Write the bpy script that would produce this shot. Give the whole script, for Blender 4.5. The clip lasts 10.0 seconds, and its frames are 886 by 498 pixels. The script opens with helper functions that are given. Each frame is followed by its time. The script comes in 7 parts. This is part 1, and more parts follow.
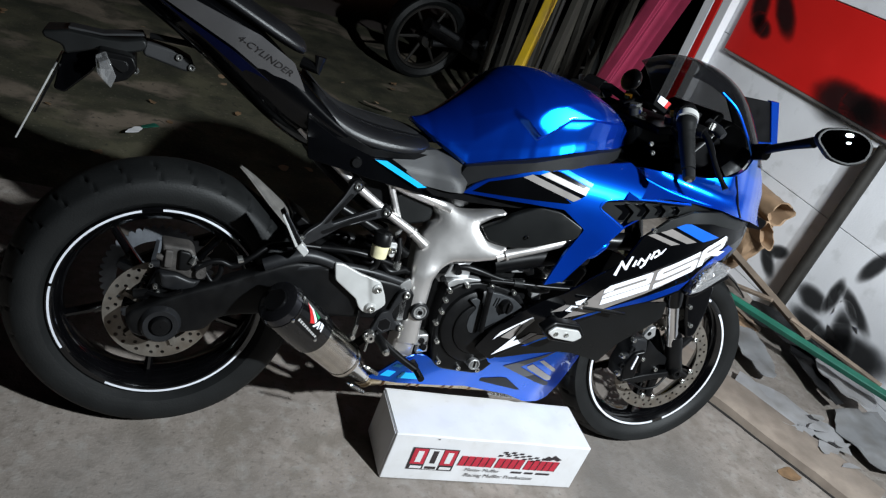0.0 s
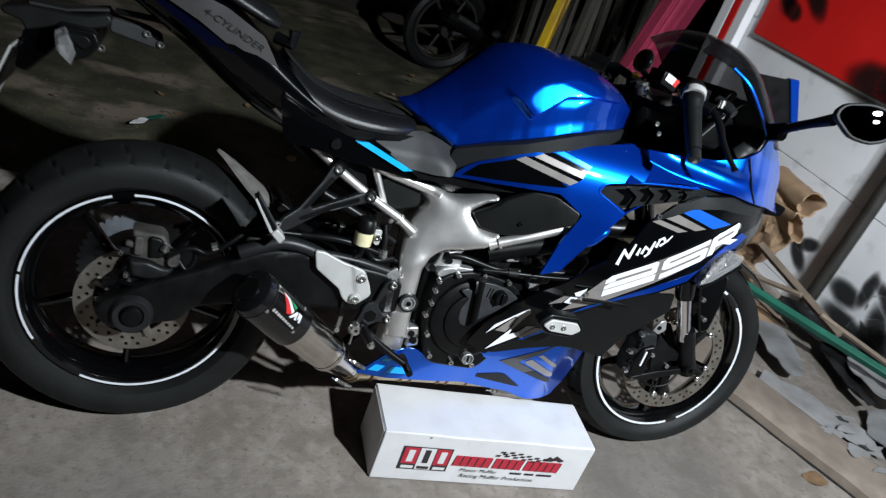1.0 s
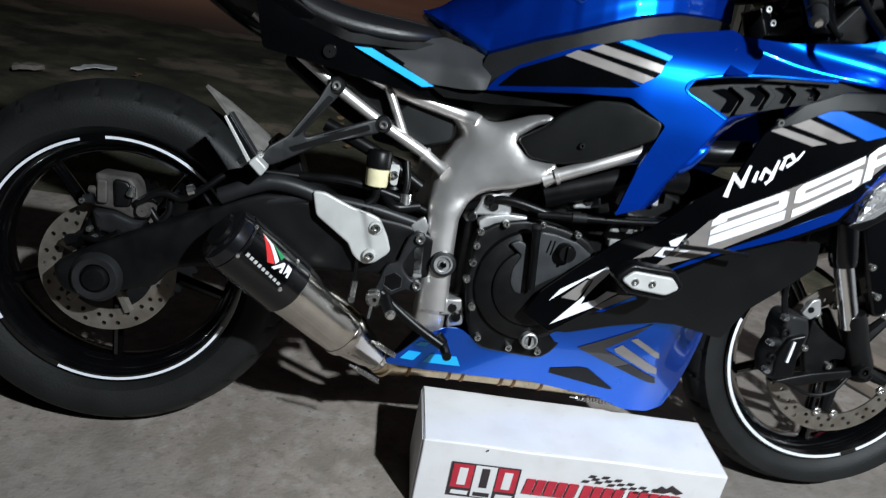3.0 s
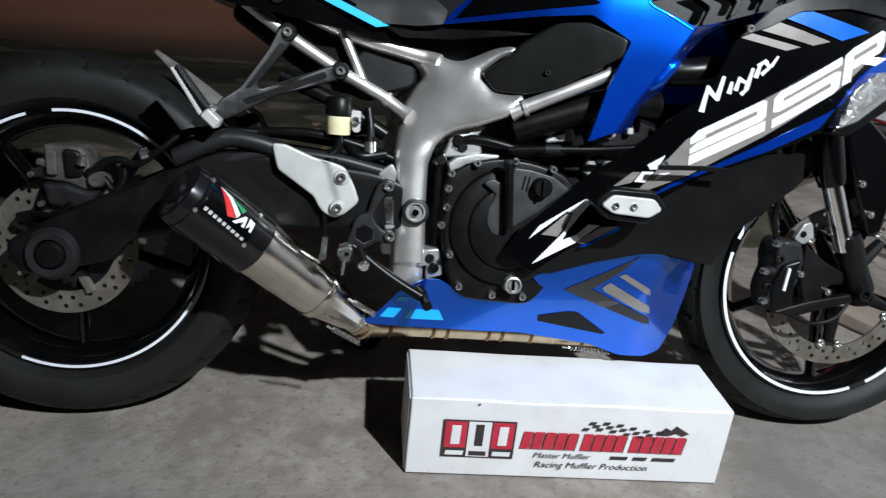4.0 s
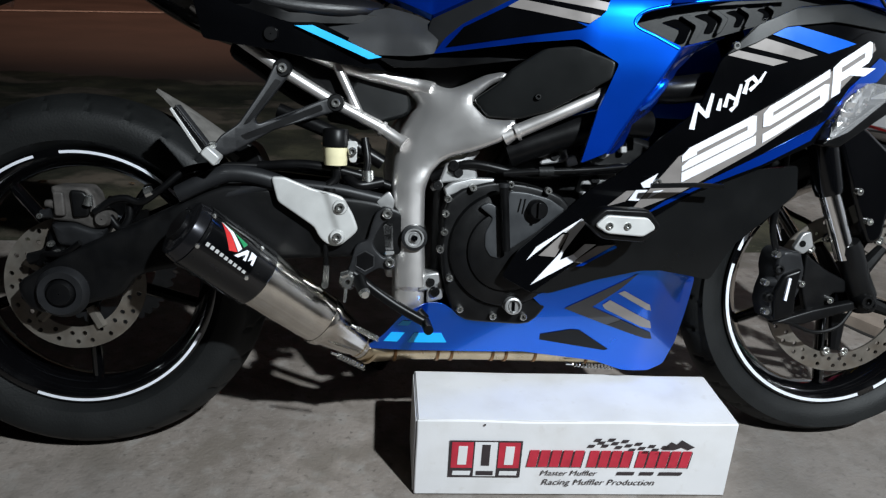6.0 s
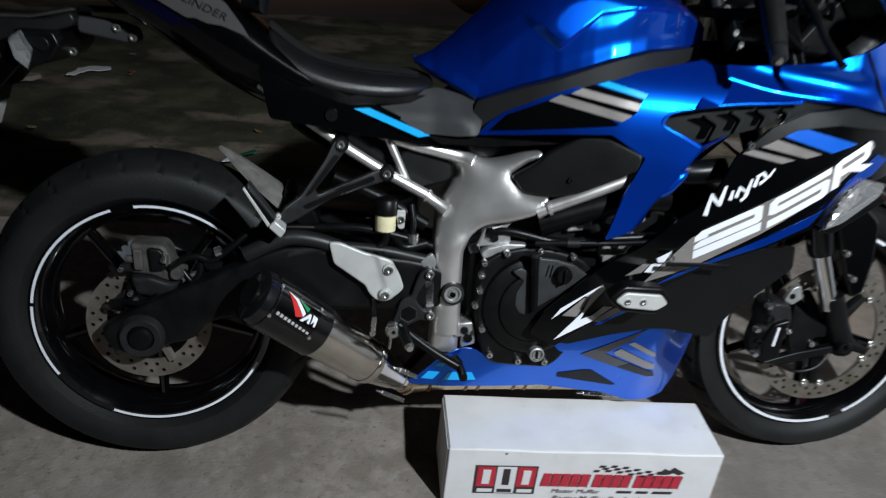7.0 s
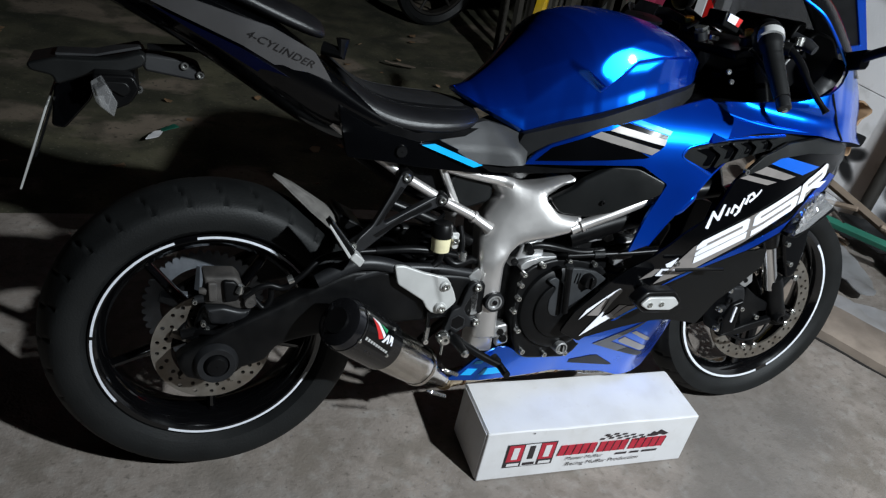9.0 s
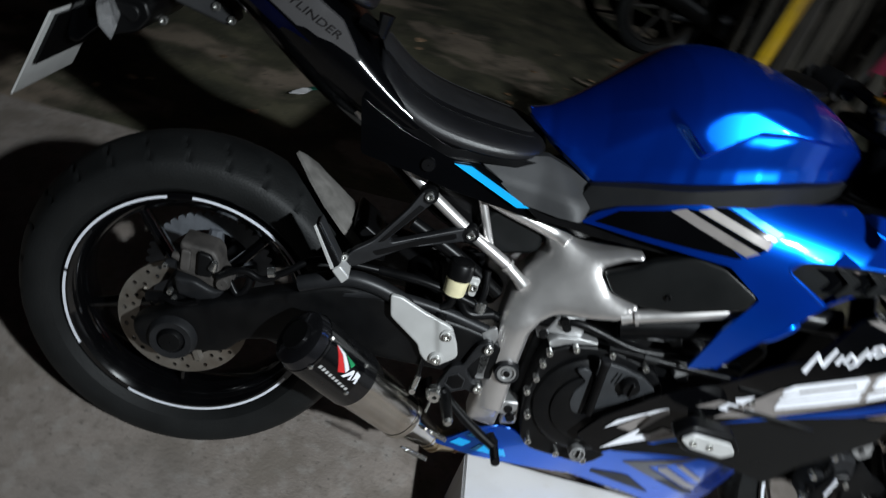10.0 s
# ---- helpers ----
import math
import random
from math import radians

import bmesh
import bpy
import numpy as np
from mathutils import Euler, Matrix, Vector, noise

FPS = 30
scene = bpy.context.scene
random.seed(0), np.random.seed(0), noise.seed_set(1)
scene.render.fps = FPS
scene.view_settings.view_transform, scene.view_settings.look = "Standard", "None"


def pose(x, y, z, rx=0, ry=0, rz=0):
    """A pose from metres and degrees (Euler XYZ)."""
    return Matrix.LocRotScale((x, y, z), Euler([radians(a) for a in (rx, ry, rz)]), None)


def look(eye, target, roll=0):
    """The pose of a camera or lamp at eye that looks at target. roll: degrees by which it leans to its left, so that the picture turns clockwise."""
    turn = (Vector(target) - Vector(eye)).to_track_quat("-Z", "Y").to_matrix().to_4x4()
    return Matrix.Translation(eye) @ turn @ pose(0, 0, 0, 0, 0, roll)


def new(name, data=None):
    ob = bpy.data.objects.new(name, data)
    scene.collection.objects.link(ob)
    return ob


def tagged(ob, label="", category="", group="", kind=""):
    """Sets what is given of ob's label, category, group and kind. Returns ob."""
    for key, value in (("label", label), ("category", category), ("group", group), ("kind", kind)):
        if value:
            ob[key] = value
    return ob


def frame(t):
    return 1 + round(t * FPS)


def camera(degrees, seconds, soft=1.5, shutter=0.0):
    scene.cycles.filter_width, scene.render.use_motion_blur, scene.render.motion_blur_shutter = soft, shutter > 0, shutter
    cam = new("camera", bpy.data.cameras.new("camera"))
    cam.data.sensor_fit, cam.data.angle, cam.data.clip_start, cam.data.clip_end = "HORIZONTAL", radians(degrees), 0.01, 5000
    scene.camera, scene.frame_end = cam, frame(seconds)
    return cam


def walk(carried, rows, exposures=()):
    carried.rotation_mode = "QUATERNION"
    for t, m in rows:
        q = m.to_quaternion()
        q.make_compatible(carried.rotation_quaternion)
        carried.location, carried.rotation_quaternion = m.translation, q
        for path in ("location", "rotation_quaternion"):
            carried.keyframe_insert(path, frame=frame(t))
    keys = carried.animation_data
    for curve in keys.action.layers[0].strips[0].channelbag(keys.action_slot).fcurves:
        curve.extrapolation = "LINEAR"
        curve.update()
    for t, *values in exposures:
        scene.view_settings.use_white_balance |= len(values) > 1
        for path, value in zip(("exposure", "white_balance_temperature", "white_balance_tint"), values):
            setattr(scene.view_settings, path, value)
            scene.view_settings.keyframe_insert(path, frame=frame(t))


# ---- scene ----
cam = camera(59.5, 10.0, 1.25, 0.5)
PATH = [
    (0, (-0.165, -1.43, 1.35), (0.667, 0.162, 0.469), 21.8),
    (0.5, (-0.152, -1.43, 1.352), (0.678, 0.157, 0.462), 21.5),
    (1, (-0.029, -1.392, 1.32), (0.718, 0.222, 0.406), 20.5),
    (1.5, (0.225, -1.345, 1.227), (0.772, 0.348, 0.314), 19.0),
    (2, (0.346, -1.315, 1.178), (0.71, 0.416, 0.244), 15.7),
    (2.5, (0.336, -1.246, 1.078), (0.679, 0.526, 0.216), 13.9),
    (3.8, (0.405, -1.245, 0.825), (0.656, 0.608, 0.116), 6.4),
    (4, (0.41, -1.245, 0.821), (0.708, 0.598, 0.104), 6.2),
    (4.5, (0.449, -1.268, 0.827), (0.737, 0.589, 0.145), 4.1),
    (5, (0.453, -1.284, 0.838), (0.735, 0.578, 0.164), 4.0),
    (5.5, (0.445, -1.276, 0.841), (0.703, 0.593, 0.177), 3.2),
    (6.8, (0.36, -1.241, 1.059), (0.609, 0.537, 0.179), 5.0),
    (7, (0.319, -1.275, 1.163), (0.613, 0.469, 0.229), 6.3),
    (7.5, (0.238, -1.312, 1.313), (0.637, 0.366, 0.301), 7.3),
    (8, (-0.011, -1.252, 1.328), (0.71, 0.316, 0.318), 8.3),
    (8.5, (-0.14, -1.23, 1.329), (0.618, 0.315, 0.312), 11.6),
    (9, (-0.142, -1.212, 1.328), (0.602, 0.329, 0.292), 12.3),
    (9.5, (-0.024, -1.153, 1.307), (0.606, 0.415, 0.238), 13.2),
    (10, (0.22, -1.025, 1.3), (0.481, 0.603, 0.168), 20.4),
]
walk(cam, [(t, look(eye, target, roll)) for t, eye, target, roll in PATH], [(0.0, 0.18), (1.5, -0.06), (2.5, -0.02), (4.0, 0.1), (4.5, -0.2), (5.0, -0.2), (5.5, 0.02), (7.0, -0.38), (7.5, -0.4), (8.0, -0.40), (8.5, -0.02), (9.0, -0.15), (9.5, -0.28), (10.0, -0.3)])

# ---- world, lamps, exposure ----
scene.view_settings.exposure = 0.0
world = bpy.data.worlds.new("night")
scene.world = world
world.use_nodes = True
world.node_tree.nodes["Background"].inputs[0].default_value = (0.020, 0.024, 0.034, 1)
world.node_tree.nodes["Background"].inputs[1].default_value = 0.006


def lamp(name, kind, place, power, colour, size, target=None):
    data = bpy.data.lights.new(name, kind)
    data.energy, data.color = power, colour
    if kind == "AREA":
        data.shape, data.size = "DISK", size
    else:
        data.shadow_soft_size = size
    ob = new(name, data)
    ob.matrix_world = look(place, target) if target else Matrix.Translation(place)
    return ob


porch_lamp = lamp("porch_lamp", "SPOT", (1.55, -2.20, 2.45), 705, (0.87, 0.95, 1.0), 0.045, (1.22, 0.0, 0.22))
porch_lamp.data.spot_size, porch_lamp.data.spot_blend = radians(92), 1.0
lamp("second_lamp", "POINT", (1.55, -2.24, 2.20), 5, (0.89, 0.97, 1.0), 0.03)
street_lamp = lamp("street_lamp", "SPOT", (-1.5, 9.8, 6.0), 760, (1.0, 0.56, 0.40), 0.2, (-1.5, 9.7, 0.0))
street_lamp.data.spot_size, street_lamp.data.spot_blend = radians(88), 0.5
# added spot with no known source, brightens the east wall and red board
wall_fill_lamp = lamp("wall_fill_lamp", "SPOT", (1.0, -2.7, 2.5), 850, (0.90, 0.97, 1.0), 0.22, (2.75, 1.15, 0.95))
wall_fill_lamp.data.spot_size, wall_fill_lamp.data.spot_blend = radians(31), 0.7


# ---- materials ----
def mat(name, base, rough=0.5, metal=0.0, vary=0.25, scale=30.0, bump=0.1, fine=400.0, coat=0.0, dirt=None, dirt_scale=4.0, dirt_amount=0.5, random_piece=False, spec=0.5):
    """A surface with its colour varied at two scales, uneven gloss and fine relief."""
    m = bpy.data.materials.new(name)
    m.use_nodes = True
    nt = m.node_tree
    b = nt.nodes["Principled BSDF"]
    co = nt.nodes.new("ShaderNodeTexCoord")

    def noise_tex(s, detail=6.0):
        n = nt.nodes.new("ShaderNodeTexNoise")
        n.inputs["Scale"].default_value, n.inputs["Detail"].default_value = s, detail
        nt.links.new(co.outputs["Object"], n.inputs["Vector"])
        return n
    big, small = noise_tex(scale), noise_tex(fine, 3.0)
    ramp = nt.nodes.new("ShaderNodeMapRange")
    ramp.inputs[1].default_value, ramp.inputs[2].default_value = 0.3, 0.7
    ramp.inputs[3].default_value, ramp.inputs[4].default_value = 1 - vary, 1 + vary
    nt.links.new(big.outputs[0], ramp.inputs[0])
    mul = nt.nodes.new("ShaderNodeVectorMath")
    mul.operation = "SCALE"
    mul.inputs[0].default_value = base
    nt.links.new(ramp.outputs[0], mul.inputs["Scale"])
    colour = mul.outputs[0]
    if random_piece:
        info = nt.nodes.new("ShaderNodeObjectInfo")
        r2 = nt.nodes.new("ShaderNodeMapRange")
        r2.inputs[3].default_value, r2.inputs[4].default_value = 0.7, 1.3
        nt.links.new(info.outputs["Random"], r2.inputs[0])
        m2 = nt.nodes.new("ShaderNodeVectorMath")
        m2.operation = "SCALE"
        nt.links.new(colour, m2.inputs[0])
        nt.links.new(r2.outputs[0], m2.inputs["Scale"])
        colour = m2.outputs[0]
    if dirt:
        d = noise_tex(dirt_scale, 8.0)
        r = nt.nodes.new("ShaderNodeMapRange")
        r.inputs[1].default_value, r.inputs[2].default_value = 0.45, 0.68
        r.inputs[3].default_value, r.inputs[4].default_value = 0.0, dirt_amount
        nt.links.new(d.outputs[0], r.inputs[0])
        mix = nt.nodes.new("ShaderNodeMix")
        mix.data_type = "RGBA"
        nt.links.new(r.outputs[0], mix.inputs[0])
        nt.links.new(colour, mix.inputs[6])
        mix.inputs[7].default_value = (*dirt, 1)
        colour = mix.outputs[2]
    nt.links.new(colour, b.inputs["Base Color"])
    rr = nt.nodes.new("ShaderNodeMapRange")
    rr.inputs[3].default_value, rr.inputs[4].default_value = max(rough - 0.12, 0.02), min(rough + 0.12, 1)
    nt.links.new(big.outputs[0], rr.inputs[0])
    nt.links.new(rr.outputs[0], b.inputs["Roughness"])
    b.inputs["Metallic"].default_value, b.inputs["Specular IOR Level"].default_value = metal, spec
    b.inputs["Coat Weight"].default_value, b.inputs["Coat Roughness"].default_value = coat, 0.02
    if bump:
        bp = nt.nodes.new("ShaderNodeBump")
        bp.inputs["Strength"].default_value, bp.inputs["Distance"].default_value = bump, 0.002
        nt.links.new(small.outputs[0], bp.inputs["Height"])
        nt.links.new(bp.outputs[0], b.inputs["Normal"])
    return m


BLUE = mat("blue_metallic_paint", (0.003, 0.045, 0.56), 0.33, 0.75, 0.05, 6, 0.004, 900, 0.88, spec=0.0)


def flake(m, colour, rough, amount):
    """Adds the tighter, lighter glint of the flakes under the lacquer."""
    nt = m.node_tree
    body, out = nt.nodes["Principled BSDF"], nt.nodes["Material Output"]
    glint = nt.nodes.new("ShaderNodeBsdfPrincipled")
    glint.inputs["Base Color"].default_value = (*colour, 1)
    glint.inputs["Metallic"].default_value, glint.inputs["Roughness"].default_value = 1.0, rough
    glint.inputs["Coat Weight"].default_value, glint.inputs["Coat Roughness"].default_value = 0.5, 0.03
    mix = nt.nodes.new("ShaderNodeMixShader")
    mix.inputs[0].default_value = amount
    nt.links.new(body.outputs[0], mix.inputs[1])
    nt.links.new(glint.outputs[0], mix.inputs[2])
    nt.links.new(mix.outputs[0], out.inputs["Surface"])


flake(BLUE, (0.002, 0.30, 1.0), 0.25, 0.34)
# colour of the printed stripes, also of the painted belly highlights
CYAN = mat("light_blue_decal_and_glint", (0.004, 0.44, 0.95), 0.35, 0.1, 0.05, 20, 0, 400, 0.6)
BLACK = mat("gloss_black_paint", (0.0015, 0.0016, 0.002), 0.13, 0.0, 0.2, 10, 0.0, 900, 0.25, spec=0.2)
SATIN = mat("satin_black_plastic", (0.003, 0.003, 0.0033), 0.34, 0.0, 0.25, 25, 0.03, 700, spec=0.2)
GREYP = mat("dark_grey_plastic", (0.0062, 0.0068, 0.0070), 0.40, 0.0, 0.12, 14, 0.06, 900, spec=0.35)
GREYM = mat("mid_grey_plastic", (0.022, 0.0225, 0.024), 0.5, 0.0, 0.15, 14, 0.15, 900, spec=0.35)
TRIMG = mat("trim_grey_plastic", (0.011, 0.0115, 0.0125), 0.5, 0.0, 0.15, 14, 0.15, 900, spec=0.3)
RUBBER = mat("tyre_rubber", (0.0053, 0.0059, 0.0062), 0.58, 0.0, 0.22, 12, 0.25, 260, dirt=(0.0140, 0.0148, 0.0148), dirt_scale=9, dirt_amount=0.35, spec=0.3)
SEATM = mat("black_seat_vinyl", (0.0065, 0.0065, 0.0075), 0.40, 0.0, 0.15, 20, 0.25, 600, spec=0.5)
GRIPM = mat("grip_rubber", (0.0045, 0.0047, 0.0050), 0.55, 0.0, 0.2, 20, 0.15, 400, spec=0.25)
SILVER = mat("silver_frame_paint", (0.80, 0.775, 0.76), 0.38, 0.88, 0.06, 14, 0.03, 700, 0.1)
ALU = mat("cast_aluminium", (0.42, 0.42, 0.42), 0.40, 0.7, 0.1, 30, 0.1, 500)
WALU = mat("satin_silver_plate", (0.50, 0.50, 0.49), 0.42, 0.25, 0.06, 30, 0.08, 600)
STEEL = mat("brushed_steel", (0.66, 0.63, 0.58), 0.17, 1.0, 0.15, 18, 0.05, 300, dirt=(0.25, 0.16, 0.08), dirt_scale=12, dirt_amount=0.3)
GOLDP = mat("heat_tinted_pipe", (0.52, 0.42, 0.28), 0.3, 1.0, 0.2, 40, 0.05, 300)
CHROME = mat("chrome", (0.75, 0.75, 0.75), 0.1, 1.0, 0.05, 20, 0)
DISC = mat("brake_disc_steel", (0.22, 0.20, 0.175), 0.40, 0.7, 0.2, 40, 0.1, 300, dirt=(0.14, 0.10, 0.065), dirt_scale=30, dirt_amount=0.4)
BOLT = mat("zinc_bolt", (0.62, 0.62, 0.60), 0.24, 0.95, 0.1, 60, 0)
RIMM = mat("gloss_black_rim", (0.0018, 0.0018, 0.0022), 0.15, 0.0, 0.2, 20, 0.0, 500, 1.0, spec=0.3)
ENG = mat("black_engine_coating", (0.003, 0.0031, 0.0035), 0.40, 0.1, 0.25, 30, 0.08, 500, dirt=(0.010, 0.0095, 0.009), dirt_scale=20, dirt_amount=0.3, spec=0.25)
ENGG = mat("grey_engine_casting", (0.014, 0.0145, 0.016), 0.42, 0.2, 0.2, 30, 0.06, 500, spec=0.4)
CARB = mat("black_muffler_sleeve", (0.002, 0.002, 0.0024), 0.24, 0.0, 0.2, 60, 0.0, 800, 0.5, spec=0.4)
CAPM = mat("polished_dark_metal", (0.035, 0.035, 0.04), 0.2, 0.8, 0.1, 30, 0.0, 800, 0.3)
WELD = mat("heat_browned_weld", (0.22, 0.11, 0.04), 0.4, 0.7, 0.3, 60, 0.1, 300)
TAPE = mat("white_reflective_tape", (0.72, 0.74, 0.80), 0.4, 0.0, 0.08, 60, 0.05)
WHITE = mat("white_decal", (0.74, 0.75, 0.80), 0.4, 0.0, 0.04, 40, 0)
GREYD = mat("warm_grey_decal", (0.22, 0.20, 0.19), 0.4, 0.2, 0.06, 40, 0, 400, 0.9)
DARKD = mat("dark_grey_decal", (0.010, 0.010, 0.012), 0.4, 0.1, 0.06, 40, 0, 400, 1.0)
RED = mat("red_decal", (0.55, 0.02, 0.02), 0.4, 0, 0.05, 40, 0)
GREEN = mat("green_decal", (0.01, 0.22, 0.08), 0.4, 0, 0.05, 40, 0)
RESV = mat("yellowed_reservoir_plastic", (0.72, 0.66, 0.42), 0.4, 0.0, 0.1, 60, 0.02)
AMBER = mat("amber_anodised", (0.75, 0.33, 0.03), 0.3, 0.6, 0.1, 60, 0)
CARD = mat("white_cardboard", (0.6536, 0.6493, 0.6622), 0.7, 0.0, 0.04, 9, 0.08, 300, dirt=(0.4730, 0.4472, 0.4128), dirt_scale=14, dirt_amount=0.25)
INK = mat("red_print", (0.42, 0.02, 0.04), 0.6, 0, 0.12, 60, 0)
INKD = mat("dark_print", (0.03, 0.022, 0.025), 0.6, 0, 0.12, 60, 0)
CONC = mat("rough_concrete", (0.228, 0.196, 0.173), 0.85, 0.0, 0.22, 3.0, 0.7, 130, dirt=(0.125, 0.105, 0.090), dirt_scale=5.5, dirt_amount=0.55)
DIRT = mat("mossy_soil", (0.0613, 0.0563, 0.0318), 0.95, 0.0, 0.5, 5.0, 1.0, 60, dirt=(0.0115, 0.0137, 0.0050), dirt_scale=1.9, dirt_amount=1.0)
DARKW = mat("dark_unseen_wall", (0.035, 0.032, 0.03), 0.9, 0.0, 0.3, 3, 0.3, 90)
ASPH = mat("worn_asphalt", (0.070, 0.052, 0.046), 0.9, 0.0, 0.25, 1.5, 0.6, 90)
LINE = mat("road_paint", (0.6, 0.58, 0.55), 0.8, 0, 0.2, 8, 0.2)
WALLP = mat("white_wall_paint", (0.72, 0.72, 0.75), 0.8, 0.0, 0.05, 2.0, 0.35, 120, dirt=(0.45, 0.44, 0.45), dirt_scale=2.2, dirt_amount=0.4)
REDP = mat("red_board_paint", (0.62, 0.012, 0.010), 0.5, 0.0, 0.06, 3, 0.08, 200)
WOOD = mat("weathered_wood", (0.185, 0.140, 0.105), 0.8, 0.0, 0.3, 7, 0.5, 120, dirt=(0.085, 0.068, 0.055), dirt_scale=8, dirt_amount=0.6, random_piece=True)
DWOOD = mat("dark_timber", (0.026, 0.023, 0.018), 0.85, 0.0, 0.35, 7, 0.5, 120, random_piece=True)
YELLOW = mat("yellow_pole_paint", (0.62, 0.40, 0.01), 0.5, 0.0, 0.2, 12, 0.1, 200, dirt=(0.3, 0.2, 0.1), dirt_scale=8, dirt_amount=0.4)
PINK = mat("magenta_cloth", (0.21, 0.010, 0.042), 0.85, 0.0, 0.15, 10, 0.3, 300)
TEAL = mat("green_painted_bar", (0.008, 0.10, 0.065), 0.55, 0.0, 0.25, 14, 0.15, 200)
GAPDARK = mat("dark_gap_paint", (0.012, 0.010, 0.009), 0.95, 0.0, 0.4, 30, 0.4, 120)
PLANKM = mat("pale_weathered_plank", (0.235, 0.190, 0.155), 0.85, 0.0, 0.22, 9, 0.5, 120, dirt=(0.13, 0.10, 0.08), dirt_scale=11, dirt_amount=0.5)
PLAST = mat("grey_plastic_sheet", (0.20, 0.20, 0.205), 0.6, 0.0, 0.25, 6, 0.2, 90, dirt=(0.10, 0.09, 0.08), dirt_scale=9, dirt_amount=0.6)
PAPER = mat("cardboard_brown", (0.27, 0.175, 0.105), 0.8, 0.0, 0.22, 14, 0.3, 150, dirt=(0.13, 0.08, 0.045), dirt_scale=7, dirt_amount=0.6)
DARKM = mat("dark_iron_pipe", (0.016, 0.014, 0.012), 0.6, 0.2, 0.3, 14, 0.2, 200)
LEAFM = mat("dry_leaf", (0.17, 0.10, 0.05), 0.8, 0, 0.3, 30, 0.2)


def add_layer(m, kind, scale, lo, hi, colour, amount, detail=4.0, stretch=1.0):
    """Mixes one more stain colour over a material's base, where a noise or a crack pattern is strong."""
    nt = m.node_tree
    b = nt.nodes["Principled BSDF"]
    src = b.inputs["Base Color"].links[0].from_socket
    co = nt.nodes.new("ShaderNodeTexCoord")
    if kind == "crack":
        warp = nt.nodes.new("ShaderNodeTexNoise")
        warp.inputs["Scale"].default_value = scale * 2.5
        nt.links.new(co.outputs["Object"], warp.inputs["Vector"])
        add = nt.nodes.new("ShaderNodeVectorMath")
        add.operation = "MULTIPLY_ADD"
        add.inputs[1].default_value = (0.25, 0.25, 0.25)
        nt.links.new(warp.outputs["Color"], add.inputs[0])
        nt.links.new(co.outputs["Object"], add.inputs[2])
        t = nt.nodes.new("ShaderNodeTexVoronoi")
        t.feature = "DISTANCE_TO_EDGE"
        nt.links.new(add.outputs[0], t.inputs["Vector"])
        fac = t.outputs["Distance"]
    else:
        t = nt.nodes.new("ShaderNodeTexNoise")
        t.inputs["Detail"].default_value = detail
        mp = nt.nodes.new("ShaderNodeMapping")
        mp.inputs["Scale"].default_value = (1.0, stretch, 1.0)
        nt.links.new(co.outputs["Object"], mp.inputs["Vector"])
        nt.links.new(mp.outputs[0], t.inputs["Vector"])
        fac = t.outputs[0]
    t.inputs["Scale"].default_value = scale
    r = nt.nodes.new("ShaderNodeMapRange")
    r.inputs[1].default_value, r.inputs[2].default_value = lo, hi
    r.inputs[3].default_value, r.inputs[4].default_value = 0.0, amount
    nt.links.new(fac, r.inputs[0])
    mix = nt.nodes.new("ShaderNodeMix")
    mix.data_type = "RGBA"
    nt.links.new(r.outputs[0], mix.inputs[0])
    nt.links.new(src, mix.inputs[6])
    mix.inputs[7].default_value = (*colour, 1)
    nt.links.new(mix.outputs[2], b.inputs["Base Color"])


add_layer(CONC, "noise", 24, 0.52, 0.70, (0.274, 0.258, 0.239), 0.6)
add_layer(CONC, "noise", 70, 0.62, 0.72, (0.076, 0.068, 0.061), 0.7)
add_layer(CONC, "noise", 260, 0.60, 0.68, (0.319, 0.289, 0.258), 0.4)
add_layer(CONC, "noise", 7, 0.52, 0.64, (0.125, 0.105, 0.085), 0.6, 12)
add_layer(CONC, "noise", 35, 0.50, 0.64, (0.141, 0.118, 0.099), 0.5, 8)
add_layer(CONC, "noise", 1.1, 0.52, 0.66, (0.125, 0.114, 0.106), 0.6, 8)
add_layer(DIRT, "noise", 1.3, 0.53, 0.575, (0.1948, 0.1515, 0.1155), 0.75, 12, 1.7)
add_layer(DIRT, "noise", 14, 0.58, 0.70, (0.0866, 0.0722, 0.0505), 0.4)
add_layer(DIRT, "noise", 6, 0.50, 0.62, (0.0144, 0.0158, 0.0065), 0.6, 10)
add_layer(DIRT, "noise", 90, 0.62, 0.70, (0.1588, 0.1371, 0.1010), 0.6)
add_layer(DIRT, "noise", 45, 0.60, 0.70, (0.0144, 0.0130, 0.0086), 0.7)
add_layer(WALLP, "noise", 9, 0.60, 0.72, (0.40, 0.40, 0.40), 0.5)
add_layer(CARD, "noise", 40, 0.62, 0.75, (0.50, 0.47, 0.44), 0.35)


def glassy(name, colour, rough, alpha):
    m = bpy.data.materials.new(name)
    m.use_nodes = True
    b = m.node_tree.nodes["Principled BSDF"]
    b.inputs["Base Color"].default_value = (*colour, 1)
    b.inputs["Roughness"].default_value, b.inputs["Alpha"].default_value = rough, alpha
    return m


SOFTBLACK = mat("thin_black_film", (0.005, 0.005, 0.0055), 0.85, 0.0, 0.3, 30, 0.0, 200, spec=0.2)


